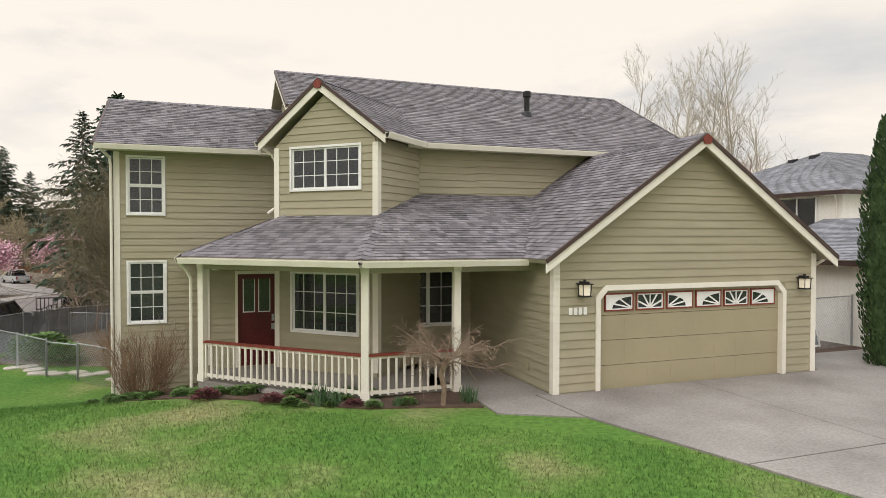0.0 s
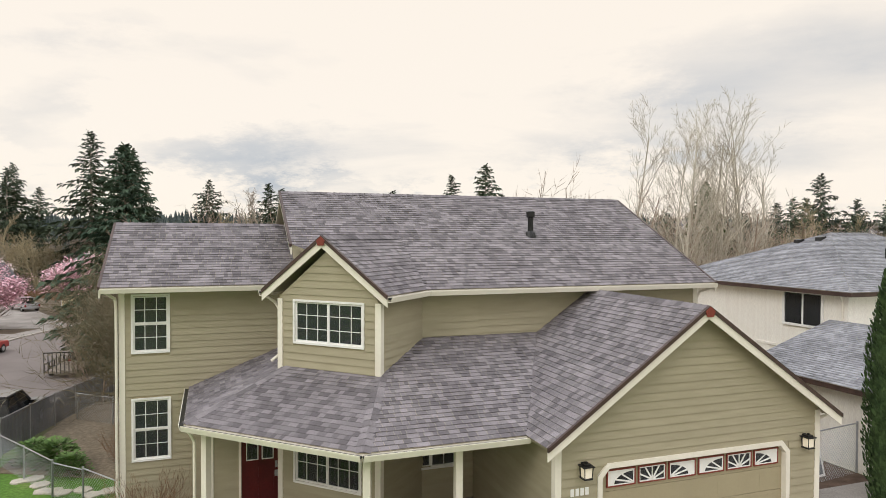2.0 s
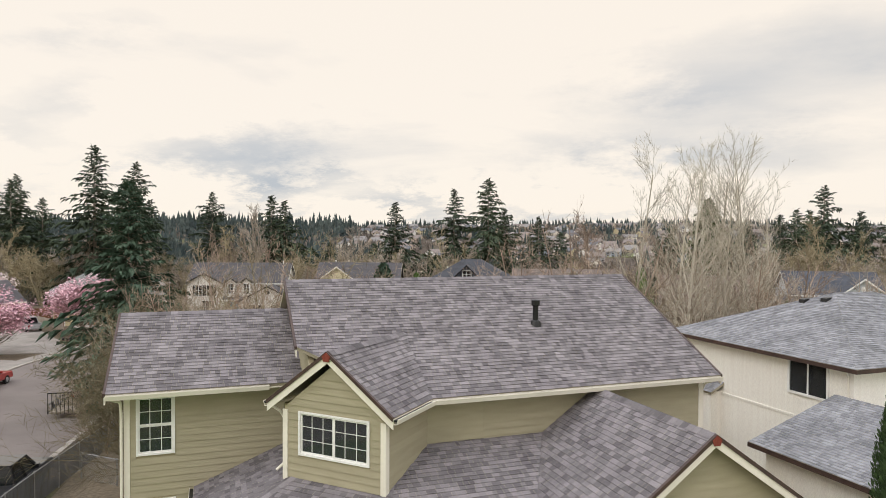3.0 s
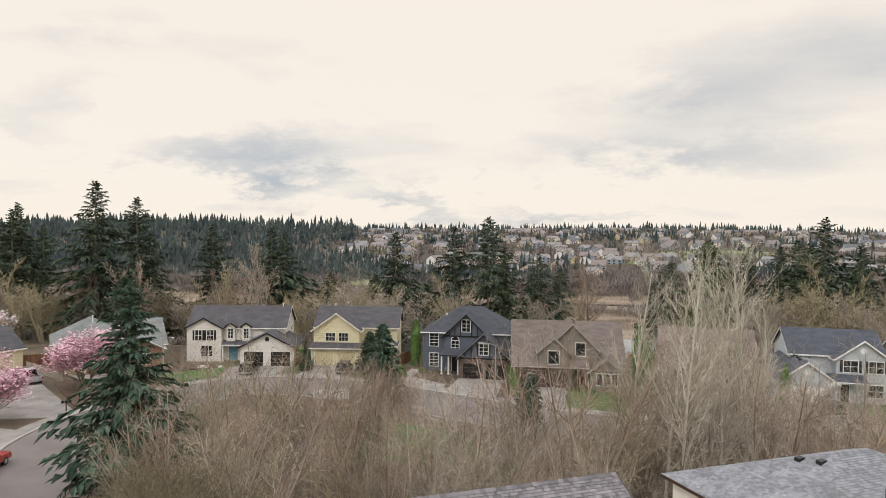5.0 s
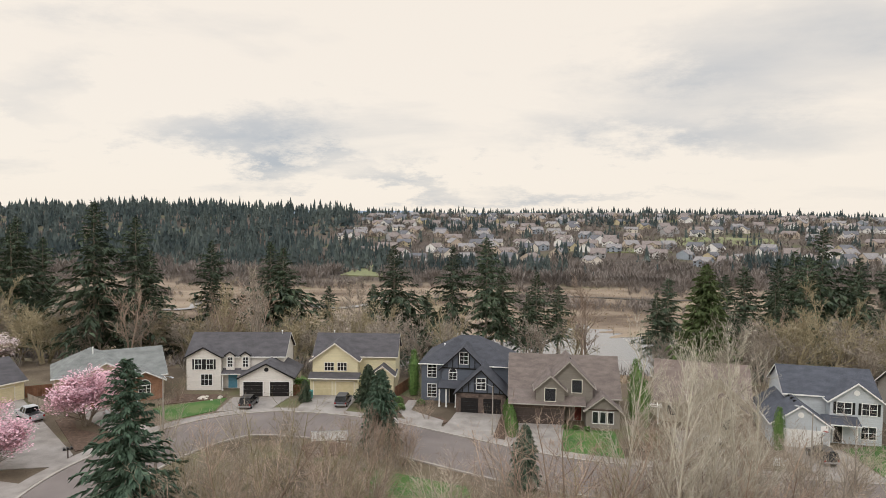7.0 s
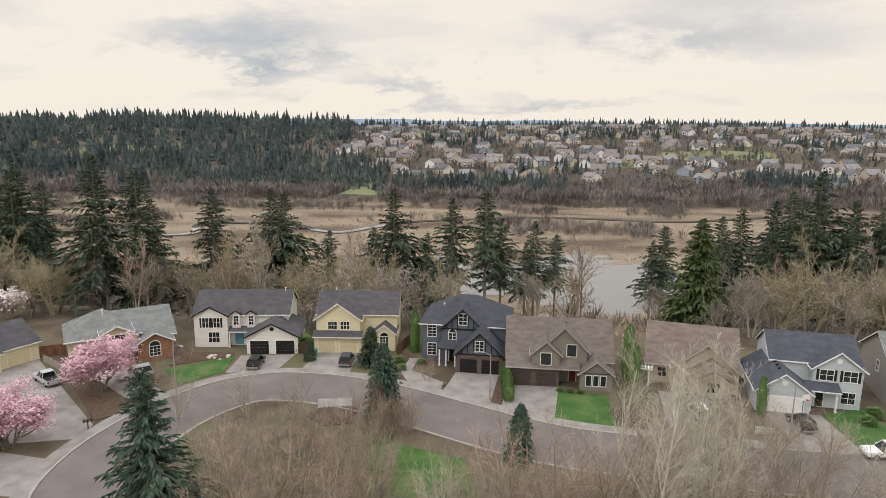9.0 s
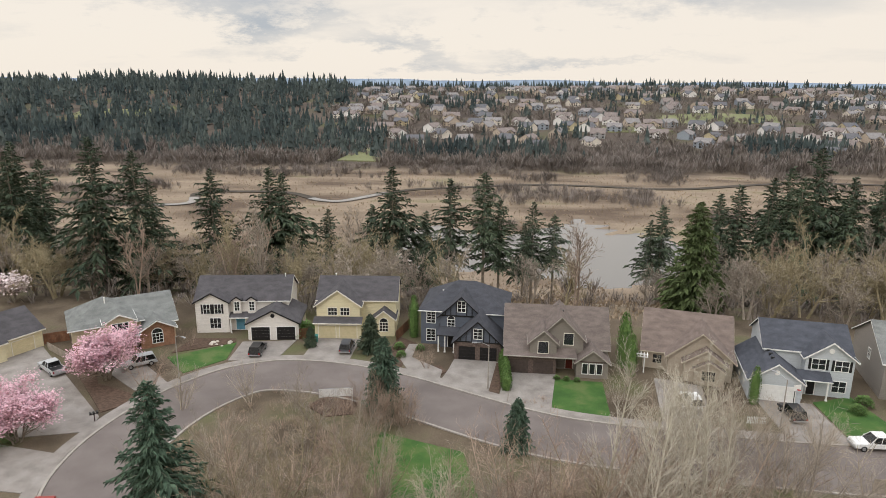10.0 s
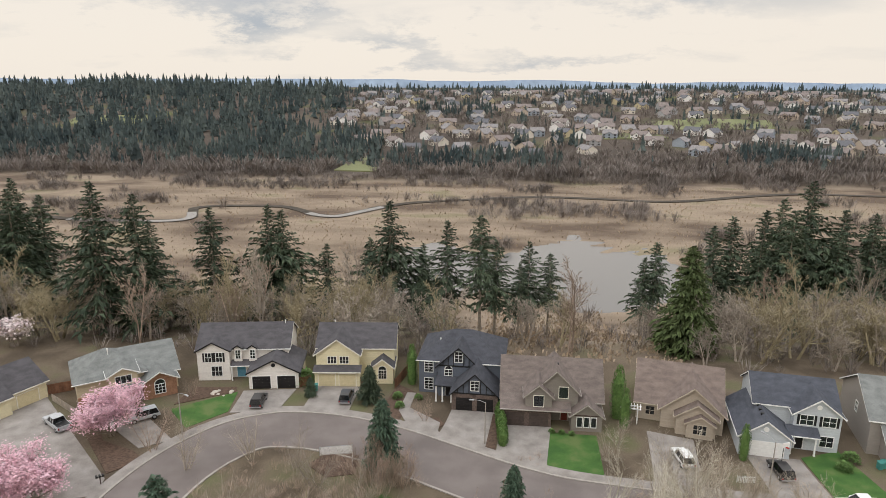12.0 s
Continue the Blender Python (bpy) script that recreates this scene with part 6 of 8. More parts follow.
# shoots and thicket between the garden and the street below
SPREAD = {**SHOOT, "segs": (5, 3, 1), "kids": (15, 8), "from": (0.15, 0.1), "angle": (46, 46), "shrink": (0.34, 0.5), "rise": (0.15, 0.2, 0.15), "wobble": 0.10, "least": 0.011}
thick = [bare_tree(M[k], 70 + i, 10.0, SPREAD, 6, 0.7, 0.08, 1.0) for i, k in enumerate(("twig", "twig_red", "twig_grey", "twig_red", "twig", "twig_green"))]
spots = 0
while spots < 108:
    x, y = rnd.uniform(-34, 38), rnd.uniform(34, 66)
    if min((Vector((x, y)) - p).length for p in line_a) < 7.5 or (-8 < x < 4 and 58 < y) or (y > 56 and rnd.random() < 0.5) or (9 < x < 24 and 42 < y < 58 and rnd.random() < 0.6) or (9 < x < 24 and y < 42):
        continue
    spots += 1
    plant("shrub", thick[rnd.randrange(6)], x, y, rnd.uniform(0.6, 1.1) * (0.6 if y > 54 else 0.86 if y < 43 else 0.95 if -12.5 < x < 1 else 1.22), rnd.uniform(0, 360), "tall leafless thicket shrub with many thin stems", "shrub", "bare thicket")

# woodland behind the valley houses
DOME = {"segs": (3, 4, 2, 1), "kids": (9, 7, 8), "from": (0.25, 0.15, 0.1), "angle": (52, 42, 46), "shrink": (0.75, 0.5, 0.6), "rise": (0.15, 0.35, 0.2, 0.1), "wobble": 0.14, "least": 0.022}
SLIM = {**DOME, "segs": (5, 3, 2, 1), "kids": (11, 6, 6), "from": (0.3, 0.12, 0.1), "angle": (34, 36, 40), "shrink": (0.38, 0.5, 0.6)}
wood = [bare_tree(M[k], 90 + i, 5.6, DOME, 2, 0.4, 0.17, 0.5) for i, k in enumerate(("twig_grey", "twig_green", "twig_grey", "twig_green"))]
wood += [bare_tree(M[k], 96 + i, 10.0, SLIM, 2, 0.16, 0.14, 0.4) for i, k in enumerate(("twig_grey", "twig_green", "twig_red"))]
ROUND = "leafless round-crowned tree with fine tan-green twigs"
for x, y, sc, k in ((-42.8, 133, 1.45, 3), (-27.6, 134, 1.45, 1), (-33, 127, 1.0, 2), (-67.6, 126, 1.2, 2), (-60, 124, 1.0, 0), (-50, 128, 1.1, 1), (-19, 128, 1.1, 0), (50.5, 115, 1.35, 1), (58, 119, 1.3, 3), (67, 128, 1.35, 2), (71.5, 117, 1.35, 3), (80, 122, 1.3, 1), (62, 112, 0.9, 0), (40, 112, 0.8, 2), (90, 118, 1.3, 3)):
    plant("tree", wood[k], x, y, sc * 1.35, rnd.uniform(0, 360), ROUND, "tree", "bare woodland trees")
made = 0
while made < 150:
    x, y = rnd.uniform(-125, 125), 112 + 50 * rnd.random() ** 1.2
    if (-6 < x < 37 and (rnd.random() < 0.9 or y > 130)) or (-40 < x < -6 and y > 140 and rnd.random() < 0.6):
        continue
    made += 1
    plant("tree", wood[rnd.choice((0, 1, 2, 3, 0, 1, 2, 3, 4, 5, 6))], x, y, rnd.uniform(1.15, 1.8), rnd.uniform(0, 360), TREE, "tree", "bare woodland trees")

# firs
firs = [conifer_meshes(110 + i, 24, 7.2, M["needle"], 0.06 + 0.06 * (i % 3), 24, 9, 15, 0.75) for i in range(4)]
poled = [conifer_meshes(116 + i, 24, 5.8, M["needle"], 0.36 + 0.08 * i, 17, 9, 15, 0.75) for i in range(2)]
FIR, POLED = "tall dark green fir tree", "tall fir tree with a long bare trunk under its crown"
for x, y, top in ((-76, 120, 26.5), (-70, 124, 23.5), (-110, 144, 23), (-109, 151, 18), (-107, 138, 21.5), (-116, 139, 20), (-71.5, 132, 16.7), (-60.3, 137, 18.6), (-49.4, 143, 18.3), (-46.6, 143.5, 17), (-37.9, 150, 7.8), (-28.8, 158, 7.5), (-23.5, 156, 17.3), (-15.6, 160, 6), (57, 165, 11), (62.6, 168, 12.7), (69.8, 166, 15), (77, 174, 16.7), (81, 168, 22), (73.8, 160, 16), (87.6, 164, 15.9), (92.5, 160, 15.7), (66, 158, 9), (84, 158, 12)):
    z = ground(x, y) - 0.3
    plant("fir_tree", firs[rnd.randrange(4)], x, y, (top - z) / 24, rnd.uniform(0, 360), FIR, "fir tree", "tall firs behind the houses", z)
for x, y, top in ((-7.6, 128, 18.7), (-0.9, 125.5, 20.4), (2.2, 127.5, 15), (9.2, 134, 13.4), (7.2, 131, 9.5), (13.8, 136, 10.4), (37.4, 142, 11.9), (34.5, 140, 9)):
    z = ground(x, y) - 0.3
    plant("fir_tree", poled[rnd.randrange(2)], x, y, (top - z) / 24, rnd.uniform(0, 360), POLED, "fir tree", "tall firs behind the houses", z)
for i in range(26):
    x = rnd.choice((rnd.uniform(-170, -112), rnd.uniform(96, 150), rnd.uniform(100, 130)))
    y = rnd.uniform(142, 178)
    plant("fir_tree", firs[rnd.randrange(4)], x, y, rnd.uniform(0.95, 1.3), rnd.uniform(0, 360), FIR, "fir tree", "tall firs behind the houses")


# ---- single garden and street trees ----
big_con = conifer_meshes(130, 16, 5.3, M["needle_blue"], 0.02, 40, 10, 20, 0.6)
plant("conifer", big_con, -27.0, 47.3, 1.04, 40, "broad blue-green conifer above the thicket", "conifer")
sm_con = conifer_meshes(131, 8, 2.3, M["needle_blue"], 0.03, 30, 10, 10, 0.3)
dk_con = conifer_meshes(132, 6, 1.7, M["needle"], 0.03, 24, 11, 10, 0.35)
plant("conifer", sm_con, -12.6, 76.0, 1.2, 10, "narrow blue-green conifer on the street island", "conifer")
plant("conifer", sm_con, 4.0, 67.5, 0.8, 80, "small pale green conifer beside the street", "conifer")
plant("conifer", dk_con, -17.5, 93.5, 1.0, 0, "dark green pine beside the yellow house", "conifer")
plant("conifer", dk_con, -27.2, 94.5, 0.55, 90, "small dark conifer beside a driveway", "conifer")
cedar = conifer_meshes(133, 20, 6.2, material("yellow_green_cedar", (0.06, 0.085, 0.03), (0.10, 0.13, 0.05), 0.8, 0.85, 0.0, 12, island=0.3), 0.02, 38, 12, 14, 0.25)
plant("cedar_tree", cedar, 38.5, 121, 1.06, 0, "broad yellow-green cedar behind the tan house", "cedar")
col = column_meshes(140, 6.1, 0.62, M["hedge"], 7000, 0.62)
cx, cy = (HOUSE @ Vector((9.42, -0.1, 0))).xy
plant("cypress", col, cx, cy, 1.02, 0, "narrow dark green cypress beside the driveway", "cypress")
col2 = column_meshes(141, 7, 0.9, M["bush"], 1500)
for x, y, s in ((20.3, 91.5, 1.2), (20.8, 88.5, 0.9), (35.2, 81.5, 0.75), (-11.6, 100.2, 1.0)):
    plant("cypress", col2, x, y, s, rnd.uniform(0, 360), "upright green cypress between the houses", "cypress", "garden cypresses")
hedge_me = column_meshes(142, 2.6, 0.75, M["bush"], 700)
for k in range(7):
    plant("hedge_shrub", hedge_me, 3.1 - 0.05 * k, 82.5 + 1.25 * k, 1.0, 50 * k, "clipped green hedge shrub beside the driveway", "hedge", "driveway hedge")

pink = leafy_meshes(150, 9, 5, M["blossom"], 16000, 0.16)
PINK = "cherry tree in full pink blossom"
for x, y, s, d in ((-52.2, 80.6, 1.5, 0), (-53.0, 64.0, 1.4, 120)):
    plant("cherry_tree", pink, x, y, s, d, PINK, "cherry tree", "pink cherry trees")
pale = leafy_meshes(151, 8, 5, M["blossom_pale"], 2600, 0.32)
plant("cherry_tree", pale, -88, 110, 1.35, 0, "tree in pale white blossom behind the houses", "cherry tree")

# the dense half-bare tree by the garden fence
side_tree = bare_tree(material("dark_mossy_bark", (0.11, 0.09, 0.055), (0.20, 0.17, 0.105), 0.6, 0.95, 0.0, 8), 160, 10.5, {**BUSHY, "kids": (15, 11, 8), "least": 0.013, "angle": (46, 44, 44), "rise": (0.1, 0.3, 0.15, 0.1)}, 7, 0.5, 0.11, 0.5)
rr = random.Random(3)
plant("tree", side_tree, -13.4, 25.6, 0.50, 30, "dense leafless tree with mossy stems beside the fence", "tree")
plant("tree", side_tree, -16.0, 31.0, 0.56, 140, "dense leafless tree with mossy stems beside the fence", "tree")
for x, y, s, k in ((-20.0, 36.5, 0.8, 5), (-20.5, 41, 0.95, 1), (-18, 40, 1.0, 3), (-13, 36, 0.8, 5), (-15.5, 33, 0.6, 5), (-20, 33, 0.5, 3)):
    plant("shrub", thick[k], x, y, s, rr.uniform(0, 360), "tall leafless thicket shrub with many thin stems", "shrub", "bare thicket")
dark_bush = bare_tree(M["twig_red"], 161, 6.0, {**SHOOT, "kids": (14, 9), "least": 0.012}, 16, 0.6, 0.05, 2.4)
plant("shrub", dark_bush, -13.0, 71.3, 1.0, 0, "dense dark brown leafless bush on the street island", "shrub")
plant("shrub", dark_bush, -9.6, 71.8, 0.75, 100, "dense dark brown leafless bush on the street island", "shrub")
pale_bush = bare_tree(M["twig"], 162, 8.5, {**SHOOT, "kids": (15, 9), "angle": (34, 38), "least": 0.013}, 9, 0.7, 0.07, 1.2)
for x, y, s in ((25, 71, 0.95), (29, 69, 0.85), (21, 66, 0.9), (33, 71.5, 0.6), (38.5, 70, 0.55), (31, 62, 0.9), (26, 60, 1.0)):
    plant("shrub", pale_bush, x, y, s, rr.uniform(0, 360), "pale leafless spreading tree beside the street", "tree", "pale street trees")
for x, y, s in ((-46, 92.5, 0.42), (-8.3, 88.2, 0.36), (-44.5, 77, 0.6), (-38, 73, 0.65), (-30, 76, 0.6), (-24, 74.5, 0.6), (19, 84, 0.5), (17.5, 80, 0.45), (-20, 71, 0.7)):
    plant("shrub", thick[rr.randrange(5)], x, y, s, rr.uniform(0, 360), "small leafless garden tree with fine twigs", "tree", "small garden trees")


def bush_meshes(seed, w, h, mat, n=500, size=0.16):
    r = random.Random(seed)
    g = Geo()
    for i in range(n):
        a, f = r.uniform(0, 6.28), r.random() ** 0.5
        e = r.uniform(0.05, 1.0)
        rad = w * f * math.sqrt(max(0.05, 1 - (e * 0.9) ** 2))
        sprig(g, r, Vector((rad * math.cos(a), rad * math.sin(a), e * h)), (math.cos(a), math.sin(a), r.uniform(0.1, 0.9)), size * r.uniform(0.6, 1.4), 0.1, 0.6)
    return [("foliage", g.mesh("foliage", mat))]


round_bush = bush_meshes(170, 1.0, 1.1, M["bush"], 700, 0.22)
for x, y, s in ((-54.5, 63.5, 1.3), (-55.8, 62, 1.1), (-27.5, 57, 1.0), (10.2, 86.4, 0.5), (11.6, 86.2, 0.5), (13.0, 86, 0.5), (-29.5, 99, 2.0), (-10, 95, 0.7), (47.5, 80, 1.0), (49.3, 82, 1.2), (-12.6, 92, 0.8), (-13.3, 95, 0.9), (-63, 97, 1.5)):
    plant("bush", round_bush, x, y, s, rr.uniform(0, 360), "rounded green garden bush", "bush", "garden bushes")

# ---- front garden ----
bx, by = (HOUSE @ Vector((-8.15, 5.6, 0))).xy
dorm = tree_mesh(180, 1.75, {**SHOOT, "kids": (9, 5), "angle": (24, 26), "least": 0.004}, 44, 0.62, 0.011, 0.3).mesh("stem", material("red_brown_stems", (0.19, 0.115, 0.07), (0.28, 0.18, 0.11), 2.0, 0.9, 0.0, 8))
plant("shrub", [("stem", dorm)], bx, by, 1.0, 0, "dormant red-brown shrub of upright stems by the wall", "shrub")
plant("shrub", [("stem", dorm)], -12.6, 22.4, 0.75, 70, "dormant red-brown shrub behind the garden fence", "shrub")
for x, y, sc in ((-13.6, 20.9, 0.6), (-14.6, 21.6, 0.8), (-15.6, 21.9, 0.7), (-11.6, 22.0, 0.45)):
    plant("bush", round_bush, x, y, sc, 40 * x, "low green bush behind the chain-link fence", "bush", "fence bushes")
mx, my = (HOUSE @ Vector((-2.5, 0.02, 0))).xy
maple = Geo()
mr = random.Random(21)
p = Vector((0, 0, -0.1))
for q in (Vector((0.03, 0, 0.35)), Vector((-0.04, 0.03, 0.62)), Vector((0.05, 0.0, 0.85))):
    maple.tube(p, q, 0.055, 0.05, 7, False)
    p = q
WEEP = {"segs": (5, 4, 3), "kids": (12, 7), "from": (0.2, 0.1), "angle": (42, 44), "shrink": (0.5, 0.55), "rise": (-0.25, -0.35, -0.5), "wobble": 0.32, "least": 0.004}
for k in range(15):
    a = 2 * math.pi * k / 15 + mr.uniform(-0.2, 0.2)
    limb(maple, mr, Vector((0.03, 0, mr.uniform(0.65, 0.95))), (math.cos(a), math.sin(a), 0.55), mr.uniform(0.8, 1.2), 0.022, 0, WEEP)
plant("weeping_maple", [("trunk", maple.mesh("trunk", material("tan_maple_bark", (0.20, 0.14, 0.10), (0.31, 0.225, 0.165), 6.0, 0.9, 0.1, 30)))], mx, my, 1.0, 0, "small leafless weeping maple with twisted branches beside the porch", "maple tree")


def tuft_meshes(seed, n, h, w, mat):
    r = random.Random(seed)
    g = Geo()
    for i in range(n):
        a = r.uniform(0, 6.28)
        b = Vector((r.gauss(0, w * 0.3), r.gauss(0, w * 0.3), 0))
        tip = b + Vector((math.cos(a) * w * r.uniform(0.2, 0.9), math.sin(a) * w * r.uniform(0.2, 0.9), h * r.uniform(0.6, 1.1)))
        s = Vector((-math.sin(a), math.cos(a), 0)) * 0.011
        m = b.lerp(tip, 0.55) + Vector((0, 0, 0.06 * h))
        k = len(g.v)
        g.v += [tuple(b - s), tuple(b + s), tuple(m + s), tuple(tip), tuple(m - s)]
        g.f += [(k, k + 1, k + 2, k + 4), (k + 4, k + 2, k + 3)]
    return [("foliage", g.mesh("foliage", mat))]


tuft = tuft_meshes(190, 60, 0.36, 0.22, material("blue_green_leaves", (0.07, 0.13, 0.06), (0.12, 0.20, 0.09), 5, 0.6, 0.0, 20))
for x, y, s in ((-4.65, 1.15, 1.15), (-1.95, 0.05, 1.0), (-4.4, 0.95, 0.8), (-3.3, 0.35, 0.6)):
    wx, wy = (HOUSE @ Vector((x, y, 0))).xy
    plant("bulb_plant", tuft, wx, wy, s, rr.uniform(0, 360), "clump of narrow green spring leaves in the bed", "plant", "spring bulbs")
heath = bush_meshes(191, 0.32, 0.22, material("maroon_heather", (0.09, 0.03, 0.035), (0.17, 0.06, 0.06), 5, 0.9, 0.0, 20, island=0.3), 420, 0.08)
for x, y, s in ((-6.75, 2.75, 0.9), (-5.5, 1.75, 0.75), (-5.15, 1.5, 0.65), (-4.05, 0.75, 0.6)):
    wx, wy = (HOUSE @ Vector((x, y, 0))).xy
    plant("heather", heath, wx, wy, s, rr.uniform(0, 360), "low maroon heather clump at the lawn edge", "heather", "heathers")
herb = bush_meshes(192, 0.34, 0.26, M["bush"], 420, 0.09)
for i in range(70):
    f = rr.random()
    x, y = (-8.9 + 5.4 * f, 5.2 - 5.0 * f) if i > 9 else (rr.uniform(-9.0, -7.4), rr.uniform(3.9, 5.6))
    x, y = x + rr.uniform(-0.3, 0.75), y + rr.uniform(-0.3, 0.6)
    wx, wy = (HOUSE @ Vector((x, y, 0))).xy
    plant("ground_cover", herb, wx, wy, rr.uniform(0.3, 0.65), rr.uniform(0, 360), "low green ground-cover plant in the bed", "plant", "ground cover")

# lawn blades
br = random.Random(8)
blades = Geo()
while len(blades.v) < 3 * 70000:
    x, y = br.uniform(-13, 6), 7.2 + 12 * br.random() ** 1.5
    p = HOUSE_INV @ Vector((x, y, 0))
    if p.x > -0.4 + max(0, -(p.y + 1.6)) * 0.29 or p.y > 4.5 or (p.y > 3.3 - (p.x + 7.8) * 0.85 + br.uniform(-0.15, 0.05) and p.x > -9.2) or abs(x) > y * 0.85 + 0.5:
        if not (p.x < -9.2 and p.y < 6.5):
            continue
    z, a, h = ground(x, y), br.uniform(0, 6.28), br.uniform(0.03, 0.075)
    s, t = 0.007, br.uniform(0, 6.28)
    k = len(blades.v)
    blades.v += [(x - s * math.cos(a), y - s * math.sin(a), z), (x + s * math.cos(a), y + s * math.sin(a), z), (x + 0.03 * math.cos(t), y + 0.03 * math.sin(t), z + h)]
    blades.f.append((k, k + 1, k + 2))
grass = part("grass", blades, M["blade"])
tagged(grass, "short mown lawn grass blades with pale patches", "grass", kind="stuff")


# ---- fences ----
def chain_link(pts, h, label, privacy=None):
    """Posts, rails and woven wire along a line of (x, y)."""
    ob = empty("chain_link_fence", Matrix.Translation((pts[0][0], pts[0][1], 0)), label, "fence")
    o = Vector((pts[0][0], pts[0][1], 0))
    for a, b in zip(pts, pts[1:]):
        L = math.dist(a, b)
        n = max(1, round(L / 2.6))
        pp = [Vector((a[0] + (b[0] - a[0]) * i / n, a[1] + (b[1] - a[1]) * i / n, 0)) for i in range(n + 1)]
        for p in pp:
            p.z = ground(p.x, p.y)
            part("post", Geo().tube(p - o - Vector((0, 0, 0.3)), p - o + Vector((0, 0, h + 0.05)), 0.03, 0.03, 8), M["steel"], ob)
        wire = Geo()
        for p, q in zip(pp, pp[1:]):
            u = Vector((0, 0, h))
            part("rail", Geo().tube(p - o + u, q - o + u, 0.02, 0.02, 6), M["steel"], ob)
            m = int((q - p).length / 0.11)
            rows = int(h / 0.11)
            if privacy:
                for i in range(m):
                    c = (p.lerp(q, (i + 0.5) / m)) - o
                    d = (q - p).normalized() * 0.045
                    wire.prism([c - d + Vector((0, 0, 0.06)), c + d + Vector((0, 0, 0.06)), c + d + u * 0.97, c - d + u * 0.97], Vector((-d.y, d.x, 0)) * 0.1)
            else:
                for i in range(-rows, m):
                    for up in (1, -1):
                        f0, f1 = max(0, i), min(m, i + rows)
                        if f1 <= f0:
                            continue
                        s0, s1 = (f0 - i) / rows, (f1 - i) / rows
                        if up < 0:
                            s0, s1 = 1 - s0, 1 - s1
                        wire.tube(p.lerp(q, f0 / m) - o + u * s0, p.lerp(q, f1 / m) - o + u * s1, 0.0035, 0.0035, 3, False)
        if wire.v:
            part("slat_infill" if privacy else "wire_mesh", wire, privacy or M["steel"], ob)["kind"] = "stuff"
    return ob


chain_link([(-9.7, 17.4), (-11.6, 18.5)], 1.1, "galvanised chain-link fence beside the house")
chain_link([(-11.6, 18.5), (-12.9, 19.0)], 1.05, "narrow galvanised chain-link garden gate")
chain_link([(-12.9, 19.0), (-16.6, 21.5)], 1.1, "galvanised chain-link fence at the garden's side")
M["slat"] = material("grey_fence_slats", (0.13, 0.135, 0.145), (0.18, 0.185, 0.195), 1.0, 0.6, 0.1)
chain_link([(-16.6, 20.0), (-20.6, 34.5), (-24.5, 43)], 1.4, "grey slatted chain-link fence beside the street", M["slat"])
chain_link([(-18.4, 28.5), (-11.5, 25.5), (-8, 24)], 1.2, "galvanised chain-link fence across the back garden")
g1, g2, g3 = [(HOUSE @ Vector(p)).xy for p in ((7.1, 1.6, 0), (8.1, 1.9, 0), (11.2, 2.3, 0))]
chain_link([tuple(g1), tuple(g2), tuple(g3)], 1.5, "tall chain-link gate beside the garage")
chain_link([(-21.5, 77.8), (-17.2, 78.8), (-16.6, 75.5)], 1.3, "pale slatted enclosure fence on the street island", M["white"])
# window screens leaning behind the side gate
for x, w, tilt in ((8.75, 0.62, -12), (9.75, 0.6, -14)):
    sc = part("window_screen", ring(-w / 2, w / 2, 0.0, 0.8, 0.06, -0.015, 0.015), M["white"])
    sc.matrix_world = HOUSE @ pose(x, 2.35, 0.05, tilt, 0, 4)
    tagged(sc, "white window screen frame leaning behind the side gate", "window screen", "window screens")
    part("screen_mesh", Geo().box(-w / 2 + 0.06, w / 2 - 0.06, -0.002, 0.002, 0.06, 0.74), M["slat"], sc)
# stepping stones by the gate
stone_mat = material("pale_flagstone", (0.42, 0.38, 0.32), (0.55, 0.50, 0.43), 1.5, 0.9, 0.3, 15)
for i in range(14):
    c = Vector((-14.8 + i * 0.42 + rr.uniform(-0.1, 0.1), 20.0 + rr.uniform(-0.6, 0.6) - 0.08 * i, 0))
    a0 = rr.uniform(0, 6)
    rim = [(c.x + rr.uniform(0.22, 0.36) * math.cos(a0 + j), c.y + rr.uniform(0.22, 0.36) * math.sin(a0 + j), ground(c.x, c.y) - 0.05) for j in (0, 1.05, 2.1, 3.15, 4.2, 5.25)]
    st = part("flagstone", Geo().prism(rim, (0, 0, 0.09)), stone_mat)
    tagged(st, "pale irregular flagstone of the garden path", "paving stone", "flagstones", "structure")


def board_fence(p, q, h, mat, label):
    ob = empty("wooden_fence", Matrix.Translation((p[0], p[1], 0)), label, "fence")
    o, L = Vector((p[0], p[1], 0)), math.dist(p, q)
    n = int(L / 0.3)
    for i in range(n):
        a, b = (Vector((p[0] + (q[0] - p[0]) * t, p[1] + (q[1] - p[1]) * t, 0)) for t in (i / n, (i + 0.94) / n))
        z = ground(a.x, a.y)
        d = (b - a).normalized()
        part("board", Geo().prism([a - o + Vector((0, 0, z)), b - o + Vector((0, 0, z)), b - o + Vector((0, 0, z + h)), a - o + Vector((0, 0, z + h))], Vector((-d.y, d.x, 0)) * 0.03), mat, ob)


